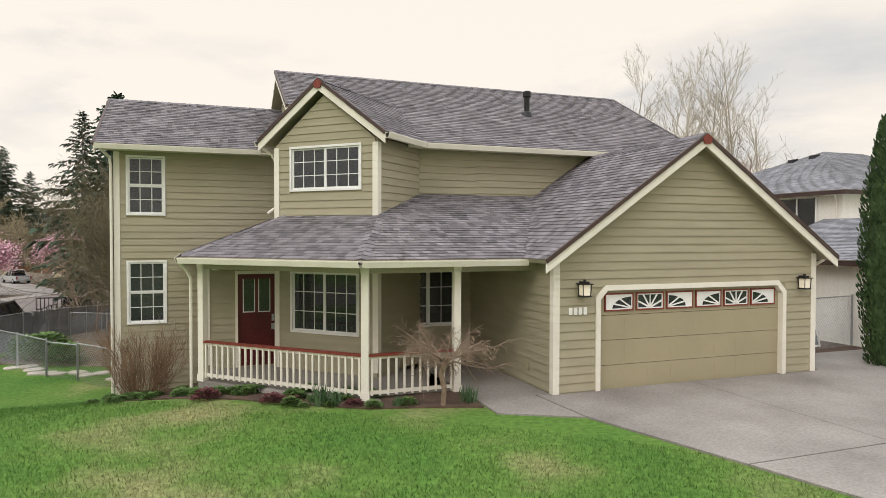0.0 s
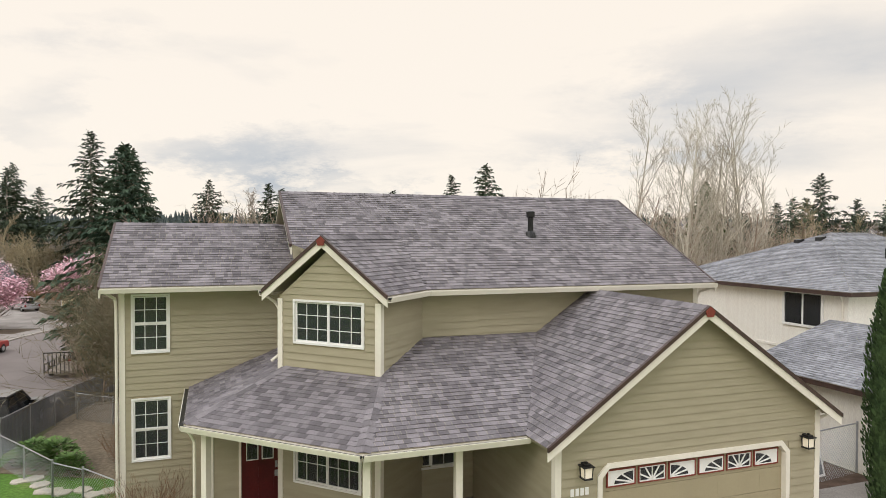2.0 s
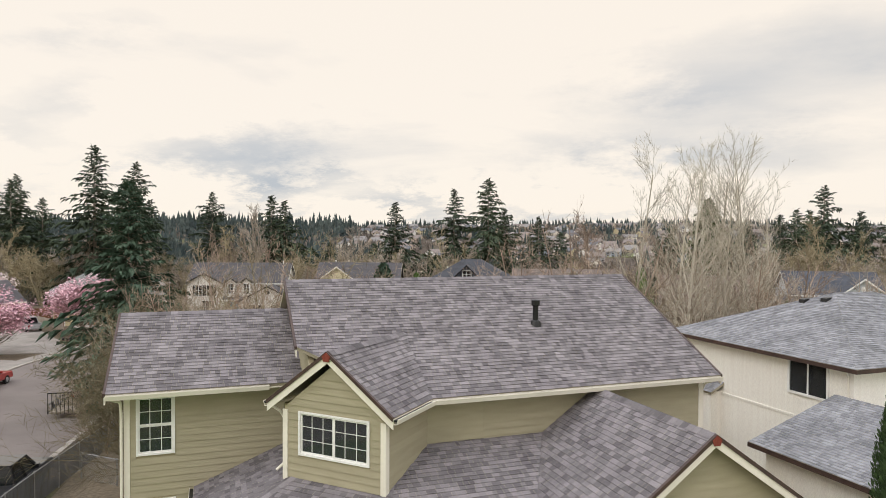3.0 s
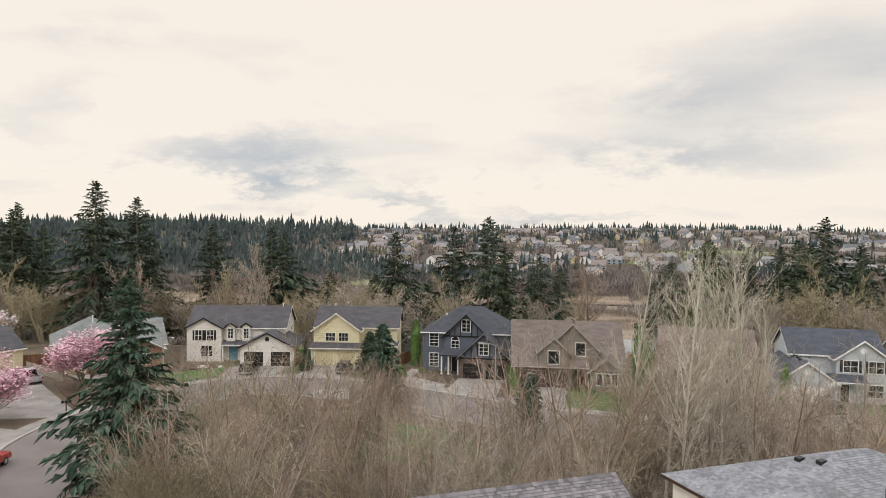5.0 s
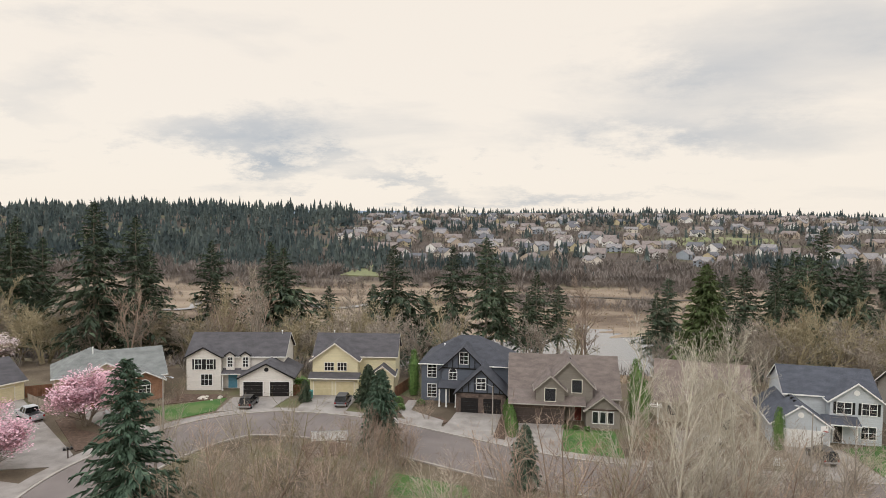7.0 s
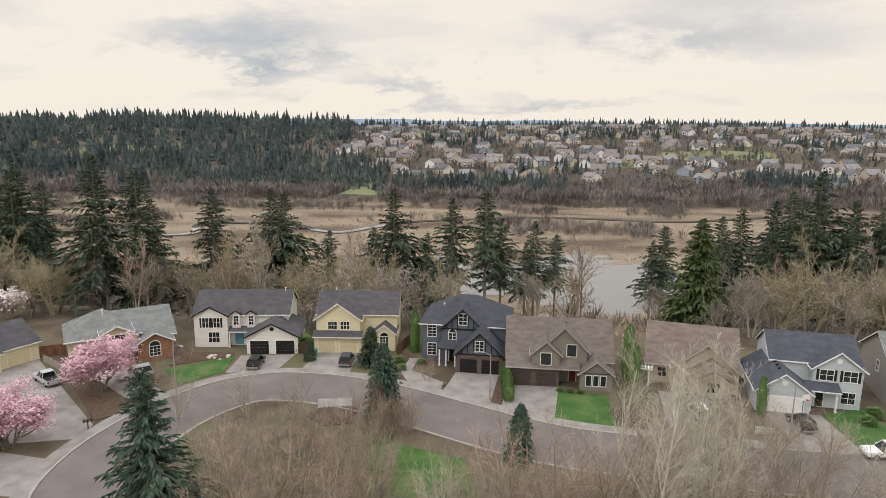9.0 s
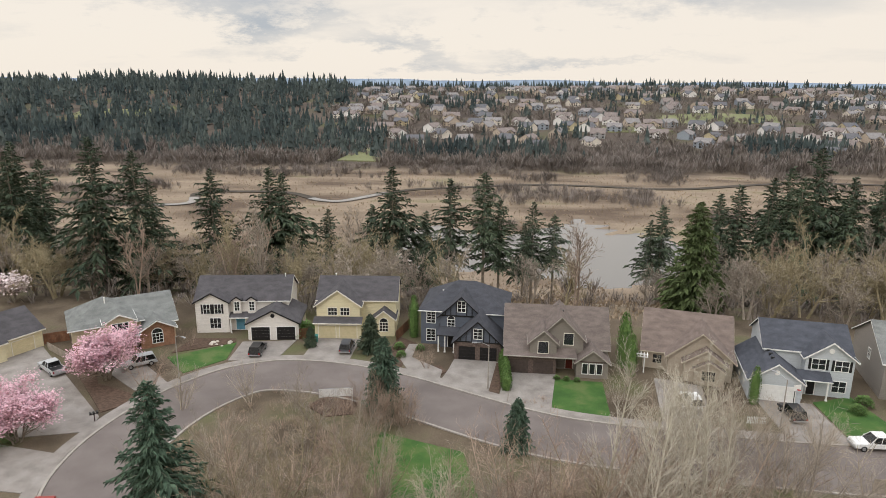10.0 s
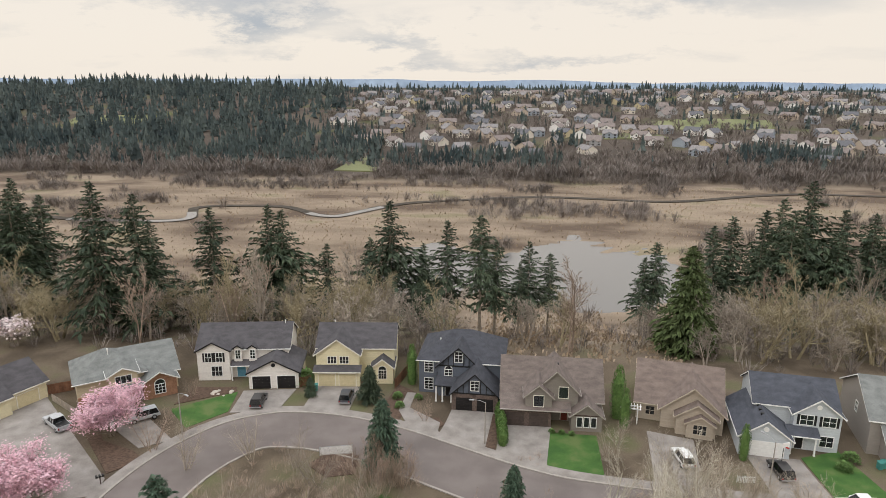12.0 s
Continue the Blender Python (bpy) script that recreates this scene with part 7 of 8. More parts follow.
M["fencewood"] = material("red_brown_fence", (0.16, 0.075, 0.045), (0.24, 0.12, 0.07), 2.0, 0.85, 0.2, 20, vary=0.15)
M["greywood"] = material("weathered_fence", (0.26, 0.22, 0.18), (0.35, 0.30, 0.25), 2.0, 0.9, 0.2, 20, vary=0.12)
board_fence((-69.0, 91.6), (-66.0, 93.5), 1.7, M["fencewood"], "red-brown stained board fence beside the garage")
board_fence((-67.2, 89.8), (-57.0, 83.2), 1.2, M["greywood"], "weathered grey board fence along the drive")
board_fence((-14.2, 98.0), (-12.8, 104.0), 1.8, M["fencewood"], "red-brown board fence between the houses")
board_fence((-30.0, 97.5), (-28.2, 98.6), 1.7, M["fencewood"], "short brown board fence between the houses")
board_fence((40, 62.6), (62, 62.6), 1.7, M["greywood"], "weathered grey board fence across the street")


# ---- vehicles ----
def paint(name, c):
    m = material(name, c, tuple(min(1, k * 1.06) for k in c), 0.5, 0.28, 0.0, 4)
    m.node_tree.nodes["Principled BSDF"].inputs["Coat Weight"].default_value = 0.6
    return m


M["tyre"] = material("black_tyre", (0.018, 0.018, 0.018), (0.03, 0.03, 0.03), 6, 0.85, 0.1)
M["headlight"] = material("headlamp_glass", (0.6, 0.6, 0.58), (0.7, 0.7, 0.68), 3, 0.15, 0.0)
M["taillight"] = material("red_lamp_glass", (0.25, 0.01, 0.01), (0.35, 0.02, 0.02), 3, 0.2, 0.0)
M["carglass"] = glass_material("dark_car_glass", (0.03, 0.035, 0.04))


def vehicle(kind, x, y, deg, mat, label, scale=1.0):
    """A car or pickup with its nose towards +x."""
    ob = empty("pickup_truck" if kind == "pickup" else "car", pose(x, y, ground(x, y) + 0.06, 0, 0, deg) @ Matrix.Diagonal((scale, scale, scale, 1)), label, "pickup truck" if kind == "pickup" else "car", "parked vehicles")
    L, W = (5.5, 1.9) if kind == "pickup" else (4.5, 1.8)
    h = 1.0 if kind == "pickup" else 0.88
    a = L / 2
    side = [(-a, 0.45), (-a, h), (a * 0.45, h), (a * 0.93, h - 0.1), (a, h - 0.28), (a, 0.38), (-a, 0.38)]
    body = Geo()
    if kind == "pickup":
        side = [(-a, 0.4), (-a, h), (-a + 1.75, h), (a * 0.45, h), (a * 0.95, h - 0.06), (a, h - 0.3), (a, 0.38)]
    body.prism([(p, -W / 2, z) for p, z in side], (0, W, 0))
    bo = part("body", body, mat, ob)
    bevel(bo, 0.07)
    if kind == "pickup":
        x0, x1, f0, f1, top = -a + 1.75, a * 0.42, 0.12, 0.75, 1.72
        part("bed", Geo().box(-a + 0.08, -a + 1.68, -W / 2 + 0.1, W / 2 - 0.1, h - 0.02, h + 0.006), M["black"], ob)
        part("bed_rail", Geo().box(-a, -a + 1.75, -W / 2, -W / 2 + 0.09, h, h + 0.06).box(-a, -a + 1.75, W / 2 - 0.09, W / 2, h, h + 0.06).box(-a, -a + 0.08, -W / 2, W / 2, h, h + 0.06), mat, ob)
    elif kind == "suv":
        x0, x1, f0, f1, top = -a + 0.05, a * 0.42, 0.3, 0.75, 1.62
    else:
        x0, x1, f0, f1, top = -a + 0.55, a * 0.45, 0.65, 0.95, 1.42
    w0, w1 = W / 2 - 0.06, W / 2 - 0.24
    g = Geo()
    g.v = [(x0, -w0, h), (x1, -w0, h), (x1, w0, h), (x0, w0, h), (x0 + f0, -w1, top), (x1 - f1, -w1, top), (x1 - f1, w1, top), (x0 + f0, w1, top)]
    g.f = [(0, 1, 5, 4), (1, 2, 6, 5), (2, 3, 7, 6), (3, 0, 4, 7), (4, 5, 6, 7), (3, 2, 1, 0)]
    cab = part("cabin", g, M["carglass"], ob, "dark glazed cabin")
    r = Geo().box(x0 + f0 - 0.05, x1 - f1 + 0.05, -w1 - 0.02, w1 + 0.02, top - 0.02, top + 0.04)
    for s in (-1, 1):
        for pa, pb in (((x0, h), (x0 + f0, top)), ((x1, h), (x1 - f1, top)), (((x0 + x1) / 2 - 0.1, h), ((x0 + f0 + x1 - f1) / 2, top))):
            part("pillar", Geo().beam((pa[0], s * (w0 + 0.01), pa[1]), (pb[0], s * (w1 + 0.01), pb[1]), 0.05, 0.08), mat, cab)
    part("roof", r, mat, cab)
    for sx in (-a + 0.95 if kind == "pickup" else -a + 0.8, a - 0.95):
        for s in (-1, 1):
            y0 = s * (W / 2 - 0.2)
            y1 = s * (W / 2 + 0.01)
            wheel = part("wheel", Geo().tube((sx, y0, 0.34), (sx, y1, 0.34), 0.36, 0.36, 16), M["tyre"], ob)
            part("rim", Geo().tube((sx, y1 - s * 0.01, 0.34), (sx, y1 + s * 0.015, 0.34), 0.21, 0.2, 12), M["steel"], wheel)
    for s in (-1, 1):
        part("headlight", Geo().box(a - 0.06, a + 0.015, s * (W / 2 - 0.28) - 0.17, s * (W / 2 - 0.28) + 0.17, h - 0.36, h - 0.2), M["headlight"], ob)
        part("tail_light", Geo().box(-a - 0.015, -a + 0.04, s * (W / 2 - 0.14) - 0.09, s * (W / 2 - 0.14) + 0.09, h - 0.35, h - 0.05), M["taillight"], ob)
        part("wing_mirror", Geo().box(x1 - 0.35, x1 - 0.2, s * (W / 2 + 0.02) - 0.09, s * (W / 2 + 0.02) + 0.09, h + 0.05, h + 0.22), mat, ob)
    part("bumper", Geo().box(a - 0.05, a + 0.08, -W / 2 + 0.05, W / 2 - 0.05, 0.36, 0.56).box(-a - 0.1, -a + 0.03, -W / 2 + 0.05, W / 2 - 0.05, 0.4, 0.58), M["steel"], ob)
    return ob


K_BLACK, K_SILVER, K_WHITE = paint("black_car_paint", (0.012, 0.012, 0.014)), paint("silver_car_paint", (0.42, 0.43, 0.44)), paint("white_car_paint", (0.72, 0.72, 0.70))
K_RED, K_GREY = paint("red_car_paint", (0.30, 0.02, 0.015)), paint("dark_grey_car_paint", (0.06, 0.065, 0.075))
vehicle("pickup", -19.6, 25.2, 105, K_BLACK, "black pickup truck parked beside the fence")
vehicle("suv", -31.0, 49.0, 108, K_BLACK, "black car in front of the trailer")
vehicle("pickup", -41.8, 51.0, 100, K_RED, "red pickup truck parked at the kerb")
vehicle("pickup", -61.3, 82.3, 145, K_SILVER, "silver pickup truck with black bed on the wide drive")
vehicle("suv", -50.0, 85.2, 220, K_SILVER, "silver car on a drive beside the blossom tree")
vehicle("suv", -34.6, 91.5, 95, K_BLACK, "dark car in front of the white house")
vehicle("suv", -21.3, 94.0, 92, K_GREY, "dark grey car in front of the yellow house")
vehicle("pickup", 45.2, 71.6, 181, K_WHITE, "white pickup truck parked at the kerb")
vehicle("suv", 38.8, 78.5, 92, K_BLACK, "black car beside the basketball hoop")
vehicle("suv", 27.0, 80.5, 95, K_WHITE, "white car behind bare trees")


def trailer():
    ob = empty("utility_trailer", pose(-28.9, 43.6, ground(-28.9, 43.6) + 0.06, 0, 0, 108), "black steel utility trailer with mesh sides", "trailer")
    part("deck", Geo().box(-2.0, 2.0, -1.0, 1.0, 0.5, 0.6), M["greywood"], ob, "grey plank deck")
    for s in (-1, 1):
        part("side_rail", Geo().beam((-2, s * 1.0, 1.1), (2, s * 1.0, 1.1), 0.06, 0.06).beam((-2, s * 1.0, 0.6), (2, s * 1.0, 0.6), 0.06, 0.1), M["black"], ob)
        for x in (-2, -1, 0, 1, 2):
            part("stake", Geo().box(x - 0.03, x + 0.03, s * 1.0 - 0.03, s * 1.0 + 0.03, 0.5, 1.12), M["black"], ob)
        wheel = part("wheel", Geo().tube((0, s * 1.05, 0.33), (0, s * 1.28, 0.33), 0.34, 0.34, 16), M["tyre"], ob)
        part("rim", Geo().tube((0, s * 1.27, 0.33), (0, s * 1.3, 0.33), 0.18, 0.18, 12), M["steel"], wheel)
    g = Geo()
    for k in range(9):
        g.box(-2.05, -2.0, -1.0 + k * 0.25 - 0.02, -1.0 + k * 0.25 + 0.02, 0.5, 1.9)
    g.box(-2.06, -2.0, -1.0, 1.0, 1.85, 1.92)
    part("ramp_gate", g, M["black"], ob)
    part("drawbar", Geo().beam((2.0, 0.6, 0.5), (3.2, 0, 0.5), 0.08, 0.1).beam((2.0, -0.6, 0.5), (3.2, 0, 0.5), 0.08, 0.1), M["black"], ob)


trailer()


# ---- street furniture ----
def street_lamp(x, y, deg, h=6.4):
    ob = empty("street_lamp", pose(x, y, ground(x, y), 0, 0, deg), "grey street lamp pole with a cobra-head arm", "street lamp", "street lamps")
    part("pole", Geo().tube((0, 0, -0.2), (0, 0, h), 0.11, 0.06, 10), M["kerb"], ob)
    part("arm", Geo().tube((0, 0, h - 0.1), (-0.8, 0, h + 0.25), 0.035, 0.03, 8).tube((-0.8, 0, h + 0.25), (-1.7, 0, h + 0.3), 0.03, 0.03, 8), M["steel"], ob)
    part("lamp_head", Geo().prism([(-2.3, -0.12, h + 0.24), (-1.6, -0.12, h + 0.24), (-1.6, -0.12, h + 0.36), (-2.2, -0.12, h + 0.34)], (0, 0.24, 0)), M["steel"], ob)


street_lamp(0.6, 82.6, 0)
street_lamp(-42.3, 81.6, 150)
street_lamp(36.2, 75.4, -60)


def mailbox(x, y):
    ob = empty("mailbox_stand", pose(x, y, ground(x, y), 0, 0, 40), "dark mailbox stand with several boxes at the kerb", "mailbox")
    part("post", Geo().box(-0.06, 0.06, -0.06, 0.06, 0, 1.3).box(-0.5, 0.5, -0.04, 0.04, 1.0, 1.08), M["darktrim"], ob)
    for k in (-0.36, 0, 0.36):
        part("box", Geo().prism([(k - 0.13, -0.25, 1.1), (k + 0.13, -0.25, 1.1), (k + 0.13, -0.25, 1.28), (k, -0.25, 1.36), (k - 0.13, -0.25, 1.28)], (0, 0.5, 0)), M["black"], ob)


mailbox(-47.0, 69.3)


slab("planting_bed", [(-20.5, 79.0), (-16.2, 78.2), (-16.0, 74.0), (-19.5, 73.0), (-22.5, 75.5)], 0.10, M["mulch"], "reddish bark mulch patch inside the enclosure", "planting bed", cell=2)


def hoop(x, y):
    ob = empty("basketball_hoop", pose(x, y, ground(x, y), 0, 0, 20), "freestanding basketball hoop on the drive", "basketball hoop")
    part("pole", Geo().tube((0, 0, 0), (0, 0, 3.1), 0.05, 0.05, 8), M["black"], ob)
    part("backboard", Geo().box(-0.55, 0.55, -0.35, -0.3, 2.75, 3.5), M["white"], ob)
    part("rim", Geo().lathe((0, -0.6, 2.9), [(0.22, 0), (0.24, 0.02)], 14), M["taillight"], ob)
    part("base", Geo().box(-0.5, 0.5, -0.2, 0.7, 0, 0.2), M["black"], ob)


hoop(39.8, 80.6)
M["teal"] = material("teal_plastic", (0.05, 0.20, 0.18), (0.07, 0.25, 0.22), 2, 0.5, 0.05)
for x, y in ((-26.9, 96.6), (52.3, 80.6), (52.9, 80.9)):
    b = empty("wheeled_bin", pose(x, y, ground(x, y) + 0.1, 0, 0, 10), "teal plastic wheeled bin beside the garage", "bin", "wheeled bins")
    part("body", Geo().prism([(-0.26, -0.28, 0), (0.26, -0.28, 0), (0.3, -0.32, 0.95), (-0.3, -0.32, 0.95)], (0, 0.6, 0)), M["teal"], b)
    part("lid", Geo().prism([(-0.33, -0.36, 0.95), (0.33, -0.36, 0.95), (0.33, 0.32, 1.05), (-0.33, 0.32, 1.05)], (0, 0, 0.05)), M["teal"], b)


def arbour(x, y):
    ob = empty("garden_arbour", pose(x, y, ground(x, y), 0, 0, -14), "white painted garden arbour with slatted top", "arbour")
    for sx in (-1.0, 1.0):
        for sy in (0, 1.0):
            part("post", Geo().box(sx - 0.08, sx + 0.08, sy - 0.08, sy + 0.08, 0, 2.3), M["white"], ob)
    for k in range(7):
        part("slat", Geo().box(-1.35 + k * 0.45 - 0.05, -1.35 + k * 0.45 + 0.05, -0.4, 1.4, 2.45, 2.58), M["white"], ob)
    for sy in (0, 1.0):
        part("beam", Geo().box(-1.5, 1.5, sy - 0.05, sy + 0.05, 2.3, 2.45), M["white"], ob)


arbour(22.0, 90.2)
pf = empty("picket_fence", pose(32.5, 76.2, VALLEY, 0, 0, 0), "short white picket fence beside the street", "fence")
for k in range(12):
    part("picket", Geo().prism([(k * 0.2, 0, 0), (k * 0.2 + 0.1, 0, 0), (k * 0.2 + 0.1, 0, 0.9), (k * 0.2 + 0.05, 0, 1.0), (k * 0.2, 0, 0.9)], (0, 0.03, 0)), M["white"], pf)
part("rail", Geo().box(0, 2.3, 0.03, 0.06, 0.3, 0.38).box(0, 2.3, 0.03, 0.06, 0.7, 0.78), M["white"], pf)
# rocks in the white house's garden
for k in range(9):
    x, y = -40.2 + rr.uniform(-3, 0.6), 94.2 + rr.uniform(-0.8, 0.8)
    r = rr.uniform(0.2, 0.4)
    st = part("rock", Geo().lathe((x, y, ground(x, y) + 0.05), [(r, 0), (r * 1.1, r * 0.3), (r * 0.6, r * 0.75), (0.02, r * 0.8)], 7), stone_mat)
    tagged(st, "grey garden boulder beside the path", "rock", "garden boulders")

# ---- marsh, pond and stream ----
water = bpy.data.materials.new("still_water")
water.use_nodes = True
wb = water.node_tree.nodes["Principled BSDF"]
wb.inputs["Base Color"].default_value, wb.inputs["Roughness"].default_value, wb.inputs["IOR"].default_value = (0.16, 0.155, 0.15, 1), 0.08, 1.33
wb.inputs["Specular IOR Level"].default_value = 0.9
pond = part("pond", Geo().poly([(-70, 190, -25.35), (115, 190, -25.35), (115, 310, -25.35), (-70, 310, -25.35)]), water)
tagged(pond, "still grey pond in the marsh reflecting the sky", "pond", kind="structure")
STREAM = [(-330, 326), (-262, 330), (-215, 318), (-169, 317), (-155, 325), (-160, 341), (-163, 352), (-150, 361), (-116, 361), (-97, 346), (-89, 340), (-79, 340), (-67, 356), (-59, 367), (-35, 386), (34, 408), (116, 403), (190, 436), (255, 435), (340, 430)]
bank, line_s = ribbon("stream_bank", STREAM, 5.5, 0.45, material("dark_wet_mud", (0.035, 0.028, 0.02), (0.07, 0.056, 0.04), 0.3, 0.8, 0.2, 3), "dark muddy bank of the marsh stream", "stream bank")
for i, j in ((2, 6), (9, 14)):
    ribbon("stream", [(x, y - 1.5) for x, y in STREAM[i:j]], 5.0, 0.6, water, "narrow winding marsh stream", "stream")
mr = random.Random(33)


def twig_bundle(g, r, x, y, z, h, n=12, spread=0.45, thin=0.022):
    """A bare bush: thin stems fanning out from its foot to a rounded top."""
    for i in range(n):
        a, lean = r.uniform(0, 6.28), spread * 1.5 * math.sqrt(r.random())
        up = h * r.uniform(0.75, 1.08) * math.sqrt(max(0.1, 1 - (lean * 0.8) ** 2))
        b = Vector((x + r.gauss(0, h * 0.10), y + r.gauss(0, h * 0.10), z))
        t = b + Vector((math.cos(a) * h * lean, math.sin(a) * h * lean, up))
        s = Vector((-math.sin(a), math.cos(a), 0)) * h * thin
        k = len(g.v)
        g.v += [tuple(b), tuple(b.lerp(t, 0.65) + s + Vector((0, 0, 0.05 * h))), tuple(t), tuple(b.lerp(t, 0.65) - s + Vector((0, 0, 0.05 * h)))]
        g.f.append((k, k + 1, k + 2, k + 3))


def far_fir(g, r, x, y, z, h):
    w = h * r.uniform(0.15, 0.26)
    n = 7
    for lv in range(5):
        z0, z1 = z + h * (0.06 + 0.17 * lv), z + h * (0.42 + 0.15 * lv)
        rad = w * (1 - 0.17 * lv)
        k = len(g.v)
        for i in range(n):
            a = 2 * math.pi * i / n + lv
            q = rad * r.uniform(0.45, 1.3)
            g.v.append((x + q * math.cos(a), y + q * math.sin(a), z0 + r.uniform(-0.07, 0.07) * h))
        g.v.append((x, y, min(z1, z + h)))
        g.f += [(k + i, k + (i + 1) % n, k + n) for i in range(n)]


def scatter(name, mat, label, category, todo):
    g = Geo()
    todo(g)
    ob = part(name, g, mat)
    return tagged(ob, label, category, kind="stuff")


def near_stream(x, y, d):
    return any(abs(x - p.x) < d and abs(y - p.y) < d for p in line_s[::3])


def marsh_bushes(g):
    for i in range(9000):
        x, y = mr.uniform(-330, 330), mr.uniform(185, 480)
        d = noise.noise((x / 45, y / 22, 7.0)) - 0.14 + (0.30 if y > 440 else 0)
        d += 0.55 * smoothstep(80, 40, abs(x - 38)) * smoothstep(34, 14, abs(y - 365)) + 0.5 * smoothstep(70, 40, abs(x + 165)) * smoothstep(22, 8, abs(y - 438)) + 0.4 * smoothstep(40, 20, abs(x + 215)) * smoothstep(70, 40, abs(y - 350))
        d -= 0.5 * smoothstep(60, 40, abs(x + 75)) * smoothstep(65, 45, abs(y - 310))
        if d < 0.10 + 0.25 * mr.random() or pond_mask(x, y) > 0.05 or near_stream(x, y, 6):
            continue
        twig_bundle(g, mr, x, y, ground(x, y), mr.uniform(2.4, 7.5), 40, 0.5, 0.015)


# red held back in this brown to paint in the haze of distance
M["twig_far"] = material("hazed_bare_woods", (0.145, 0.125, 0.112), (0.245, 0.212, 0.188), 0.03, 0.95, 0.0, 1, island=0.3)
scatter("marsh_scrub", M["twig_far"], "brown leafless scrub scattered over the marsh", "scrub", marsh_bushes)


def reeds(g):
    for i in range(11000):
        x, y = (mr.uniform(1, 36), mr.uniform(112, 200)) if i < 1500 else (mr.uniform(-220, 240), 170 + 290 * mr.random() ** 1.4)
        if pond_mask(x, y) > 0.25 or near_stream(x, y, 5):
            continue
        z, h, a = ground(x, y), mr.uniform(0.4, 1.1), mr.uniform(0, 6.28)
        k = len(g.v)
        w = mr.uniform(0.2, 0.6)
        g.v += [(x - w * math.cos(a), y - w * math.sin(a), z - 0.1), (x + w * math.cos(a), y + w * math.sin(a), z - 0.1), (x + 0.5 * w, y, z + h), (x - 0.3 * w, y, z + h * 0.8)]
        g.f.append((k, k + 1, k + 2, k + 3))


scatter("reed_tufts", material("tan_reeds", (0.28, 0.215, 0.15), (0.42, 0.33, 0.235), 0.05, 0.95, 0.0, 3, island=0.25), "tan dead reeds over the marsh", "reeds", reeds)


def shore_wood(g):
    for i in range(3000):
        x, y = mr.uniform(-560, 560), 478 + 120 * mr.random() ** 1.5
        if -126 < x < -84:
            continue
        twig_bundle(g, mr, x, y, ground(x, y), mr.uniform(5, 12) * (1 + 0.4 * noise.noise((x / 40, y / 40, 1.0))), 20, 0.5, 0.026)


scatter("shore_woodland", M["twig_far"], "grey-brown leafless wood along the marsh", "woodland", shore_wood)


def dense(x, y):
    """Where the dark fir forest stands on the far slope."""
    edge = -110 - (y - 500) * 0.22
    return smoothstep(40, -60, x - edge + 60 * noise.noise((x / 130, y / 130, 2.2)))


def hill_firs(g):
    for i in range(12500):
        x, y = mr.uniform(-1050, 1150), mr.uniform(505, 1350)
        if abs(x) > y * 0.95:
            continue
        clump = (abs(x + 22) < 75 and y < 585) or (abs(x - 252) < 42 and 550 < y < 625) or (abs(x - 520) < 90 and 640 < y < 720)
        p = (0.9 if noise.noise((x / 70, y / 70, 6.0)) > -0.22 else 0.25) * dense(x, y) + 0.06 + (0.75 if clump else 0) + (0.35 if noise.noise((x / 90, y / 60, 9.0)) > 0.38 else 0) + (0.10 if y > 1050 else 0) + (0.45 if y > 1180 else 0)
        if mr.random() < p:
            far_fir(g, mr, x, y, ground(x, y) - 0.5, mr.uniform(6, 13) + 9 * max(0, noise.noise((x / 45, y / 45, 4.0))) + (16 * mr.random() ** 2.5 if dense(x, y) > 0.5 else 6 * mr.random() ** 3) + (7 * mr.random() if y > 1150 else 0))


def fir_clumps(g):
    for cx, cy, rx, ry, n in ((-330, 650, 230, 120, 520), (-200, 560, 90, 40, 200), (-22, 545, 82, 30, 190), (-120, 620, 22, 25, 26), (262, 590, 48, 32, 110), (560, 690, 90, 30, 110), (60, 660, 40, 18, 26), (-40, 900, 60, 60, 90), (180, 1000, 90, 50, 70), (420, 900, 60, 20, 40)):
        for i in range(n):
            a, q = mr.uniform(0, 6.28), math.sqrt(mr.random())
            x, y = cx + rx * q * math.cos(a), cy + ry * q * math.sin(a)
            far_fir(g, mr, x, y, ground(x, y) - 0.5, mr.uniform(8, 19))


scatter("fir_copse", M["needle_hazed"], "dark fir copses among the hillside houses", "trees", fir_clumps)
scatter("fir_forest", M["needle_hazed"], "dark fir forest covering the far slope", "forest", hill_firs)


def hill_brush(g):
    for i in range(9000):
        x, y = mr.uniform(-950, 1100), mr.uniform(520, 1330)
        if abs(x) > y * 0.95 or dense(x, y) > 0.6 and mr.random() < 0.88:
            continue
        twig_bundle(g, mr, x, y, ground(x, y), mr.uniform(4, 10.5), 11, 0.55, 0.05)


scatter("hillside_trees", M["twig_far"], "brown leafless trees among the hillside houses", "trees", hill_brush)



def understory(g):
    for i in range(1300):
        x, y = mr.uniform(-135, 135), 108 + 66 * mr.random()
        if -6 < x < 38 and mr.random() < 0.75:
            continue
        twig_bundle(g, mr, x, y, ground(x, y) - 0.2, mr.uniform(1.2, 4.0), 22, 0.5, 0.016)


scatter("understory_brush", M["twig_far"], "brown leafless brush under the trees", "brush", understory)

def island_brush(g):
    for i in range(420):
        x, y = mr.uniform(-36, 8), mr.uniform(54, 80)
        if min((Vector((x, y)) - p).length for p in line_a) < 5.6 or (-9 < x < 3 and y < 70):
            continue
        twig_bundle(g, mr, x, y, ground(x, y) - 0.1, mr.uniform(0.5, 1.7), 26, 0.6, 0.010)


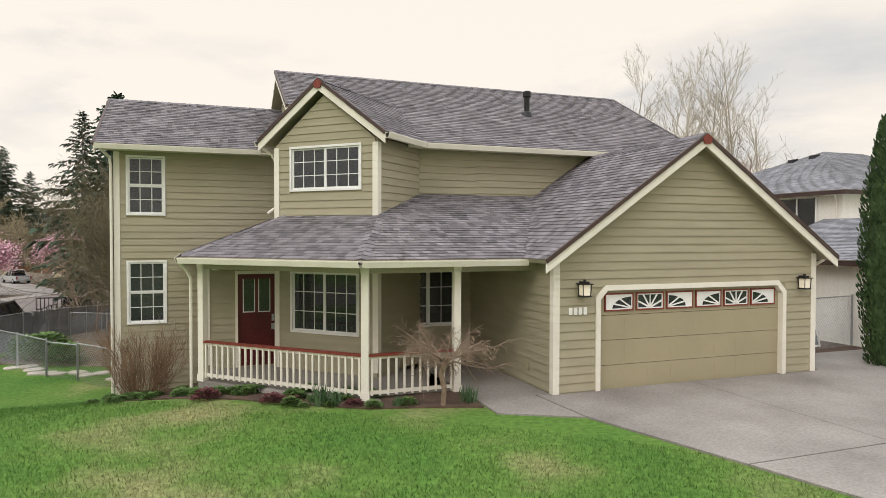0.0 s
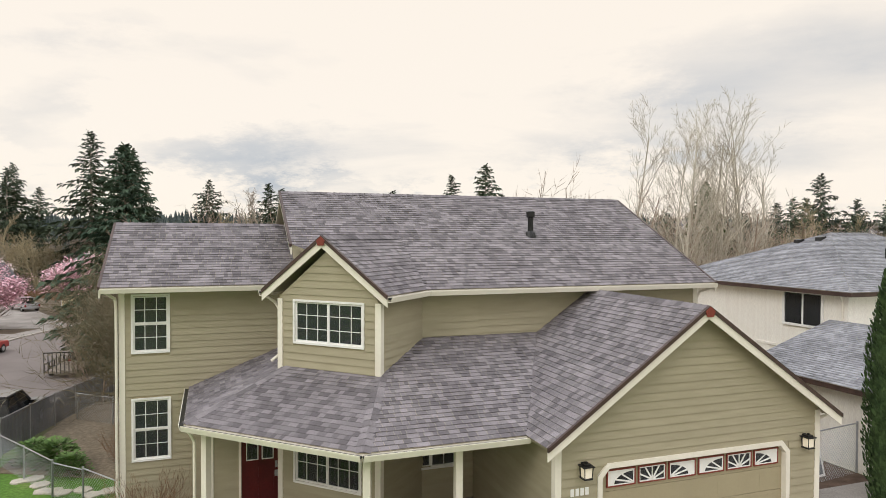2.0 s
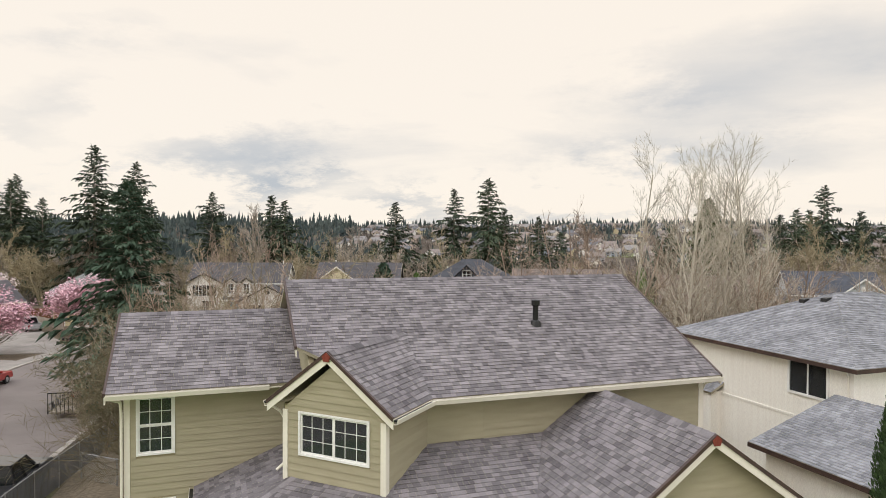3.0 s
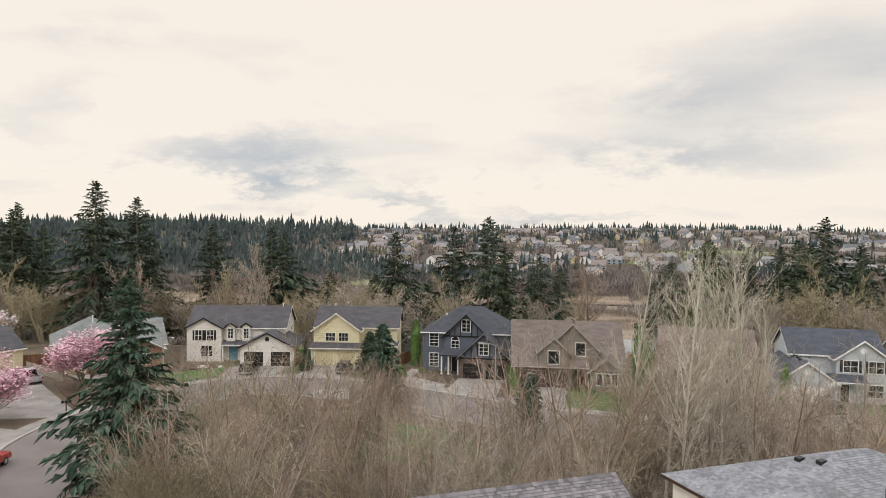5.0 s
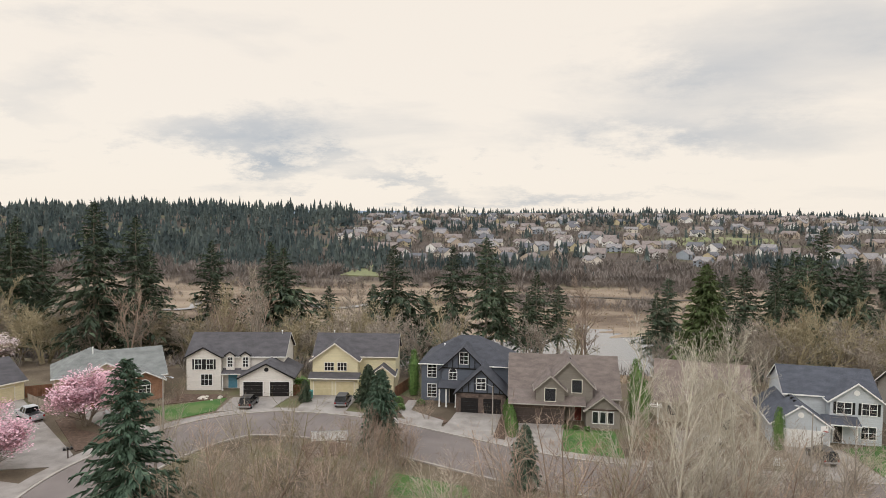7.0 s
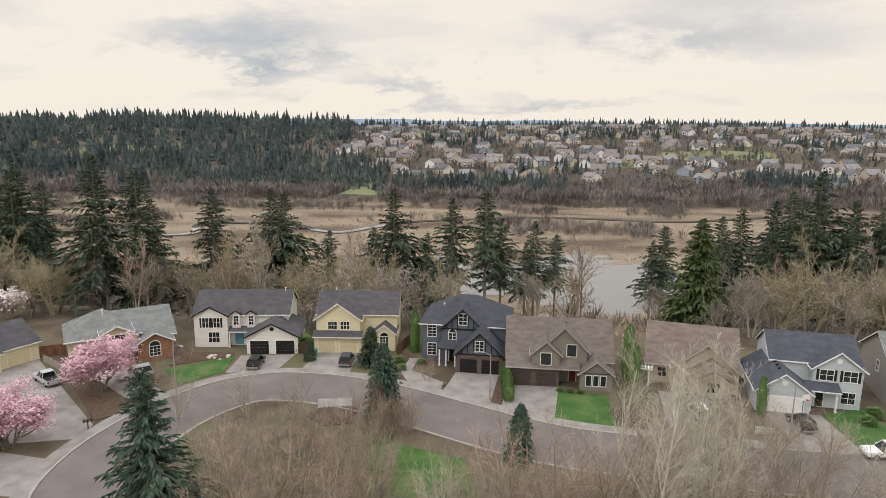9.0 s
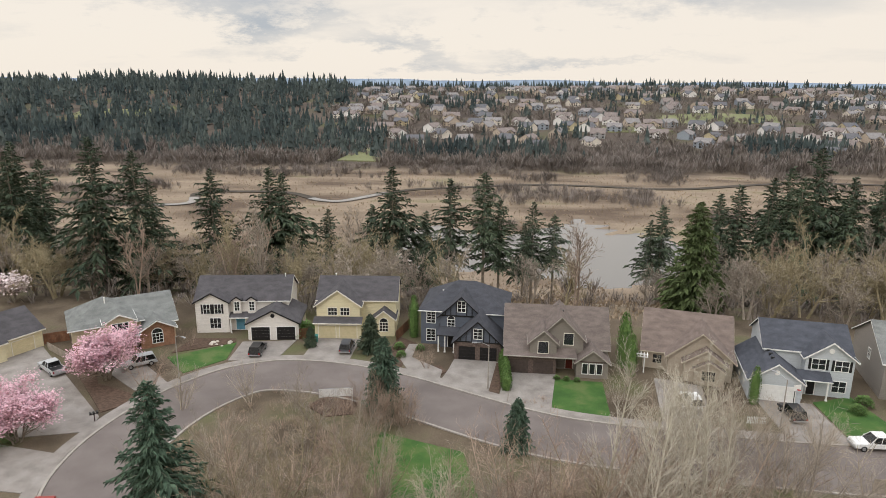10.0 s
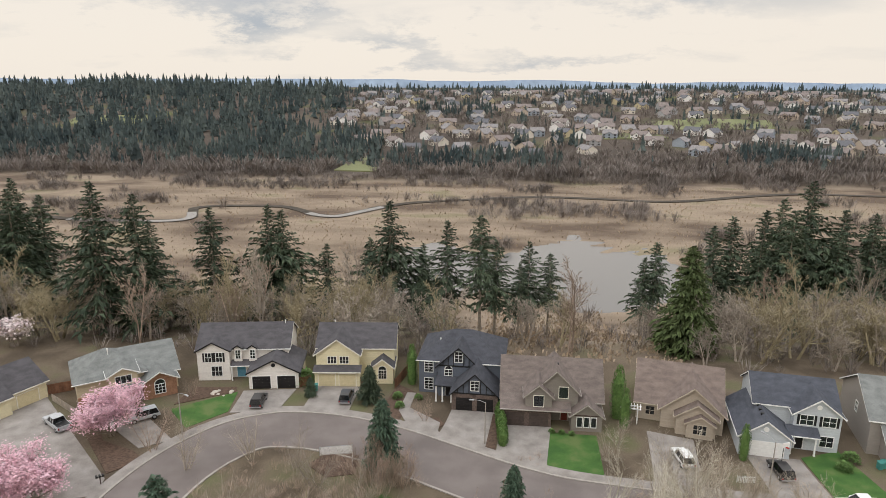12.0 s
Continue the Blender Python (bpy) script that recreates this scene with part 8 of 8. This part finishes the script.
scatter("island_brush", M["twig_red"], "tan leafless brush on the street island", "brush", island_brush)

# meadows on the far slope
M["meadow"] = material("spring_meadow", (0.15, 0.165, 0.075), (0.22, 0.225, 0.115), 0.02, 0.95, 0.2, 1)
for poly in ([(205, 770), (330, 790), (345, 850), (260, 868), (190, 830)], [(-122, 512), (-88, 510), (-92, 575), (-118, 590)], [(120, 700), (190, 712), (180, 742), (118, 735)], [(-520, 780), (-430, 770), (-440, 850), (-540, 850)]):
    slab("meadow", poly, 0.9, M["meadow"], "light green meadow on the far slope", "meadow", cell=14, drop=2)

# hillside houses
far_walls = [lap("far_wall_" + n, c) for n, c in (("cream", (0.78, 0.72, 0.63)), ("white", (0.84, 0.82, 0.79)), ("tan", (0.56, 0.47, 0.38)), ("grey", (0.40, 0.40, 0.40)), ("blue", (0.33, 0.37, 0.42)), ("yellow", (0.60, 0.52, 0.34)))]
far_roofs = [roofing("far_roof_" + n, c) for n, c in (("grey", (0.25, 0.235, 0.23)), ("brown", (0.23, 0.195, 0.18)), ("slate", (0.14, 0.14, 0.15)))]


def far_house(wall, roof, seed):
    r = random.Random(seed)
    ob = empty("hillside_house", Matrix.Identity(4), "distant two-storey house on the far hillside", "house", "hillside houses")
    w, d, h = r.uniform(14, 20), r.uniform(11, 14), r.uniform(4.2, 5.6)
    s = r.uniform(0.5, 0.75)
    part("wall", Geo().prism([(-w / 2, 0, -4), (w / 2, 0, -4), (w / 2, 0, h), (-w / 2, 0, h)], (0, d, 0)).prism([(-w / 2, 0, h), (-w / 2, d, h), (-w / 2, d / 2, h + s * d / 2)], (w, 0, 0)).prism([(-w / 4, -2, -4), (w / 4, -2, -4), (w / 4, -2, h - 0.4), (0, -2, h - 0.4 + 0.3 * w / 2), (-w / 4, -2, h - 0.4)], (0, 4, 0)), wall, ob)
    t = 0.3
    g = Geo()
    for a in (-0.5, d + 0.5):
        e = h - s * 0.5
        g.prism([(-w / 2 - 0.5, a, e), (-w / 2 - 0.5, d / 2, h + s * d / 2), (-w / 2 - 0.5, d / 2, h + s * d / 2 + t), (-w / 2 - 0.5, a, e + t)], (w + 1, 0, 0))
    for a in (-w / 4 - 0.5, w / 4 + 0.5):
        e = h - 0.7
        g.prism([(a, -2.5, e), (0, -2.5, h - 0.4 + 0.3 * w / 2), (0, -2.5, h - 0.1 + 0.3 * w / 2), (a, -2.5, e + t)], (0, 6, 0))
    part("roof", g, roof, ob)
    for k, (x, y, z) in enumerate(((-w * 0.37, -0.05, 3.4), (w * 0.37, -0.05, 3.4), (0, -2.05, 3.4), (-w * 0.37, -0.05, 0.6), (w * 0.37, -0.05, 0.6), (0, -2.05, 0.6))):
        part("window", Geo().box(x - 0.9, x + 0.9, y, y + 0.1, z, z + 1.5), M["black"], ob)
    return ob


proto = [far_house(far_walls[i % 6], far_roofs[(i * 2 + i // 3) % 3], 300 + i) for i in range(9)]
placed, used, tries = [], set(), 0
while len(placed) < 300 and tries < 20000:
    tries += 1
    x, y = mr.uniform(-210, 900), mr.uniform(575, 1240)
    if abs(x) > y * 0.8 or dense(x, y) > 0.25 or (190 < x < 345 and 765 < y < 880) or (abs(x + 22) < 75 and y < 585) or noise.noise((x / 90, y / 60, 9.0)) > 0.38 or noise.noise((x / 120, y / 90, 14.0)) > 0.42:
        continue
    y += 0.6 * (575 + round((y - 575) / 42) * 42 + 14 * math.sin(x / 60) - y)
    if any(abs(x - a) < 18 and abs(y - b) < 22 for a, b in placed):
        continue
    placed.append((x, y))
    k = mr.randrange(9)
    m = pose(x, y, ground(x, y), 0, 0, mr.uniform(-65, 65))
    if k not in used:
        used.add(k)
        proto[k].matrix_world = m
    else:
        copy_thing(proto[k], m)

# hills at the horizon, the blue haze of distance put into their colour
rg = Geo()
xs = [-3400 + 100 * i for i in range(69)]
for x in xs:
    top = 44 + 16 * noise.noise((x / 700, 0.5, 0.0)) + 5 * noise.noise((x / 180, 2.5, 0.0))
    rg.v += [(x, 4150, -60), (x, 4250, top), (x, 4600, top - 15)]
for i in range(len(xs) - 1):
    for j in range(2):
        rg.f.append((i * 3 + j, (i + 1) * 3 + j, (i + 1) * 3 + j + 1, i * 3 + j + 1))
ridge = part("backdrop", rg, material("haze_tinted_hills", (0.20, 0.26, 0.34), (0.25, 0.31, 0.38), 0.002, 0.95, 0.0, 0.02), smooth=True)
tagged(ridge, "distant hills along the horizon, coloured with the blue of haze", "hills", kind="structure")
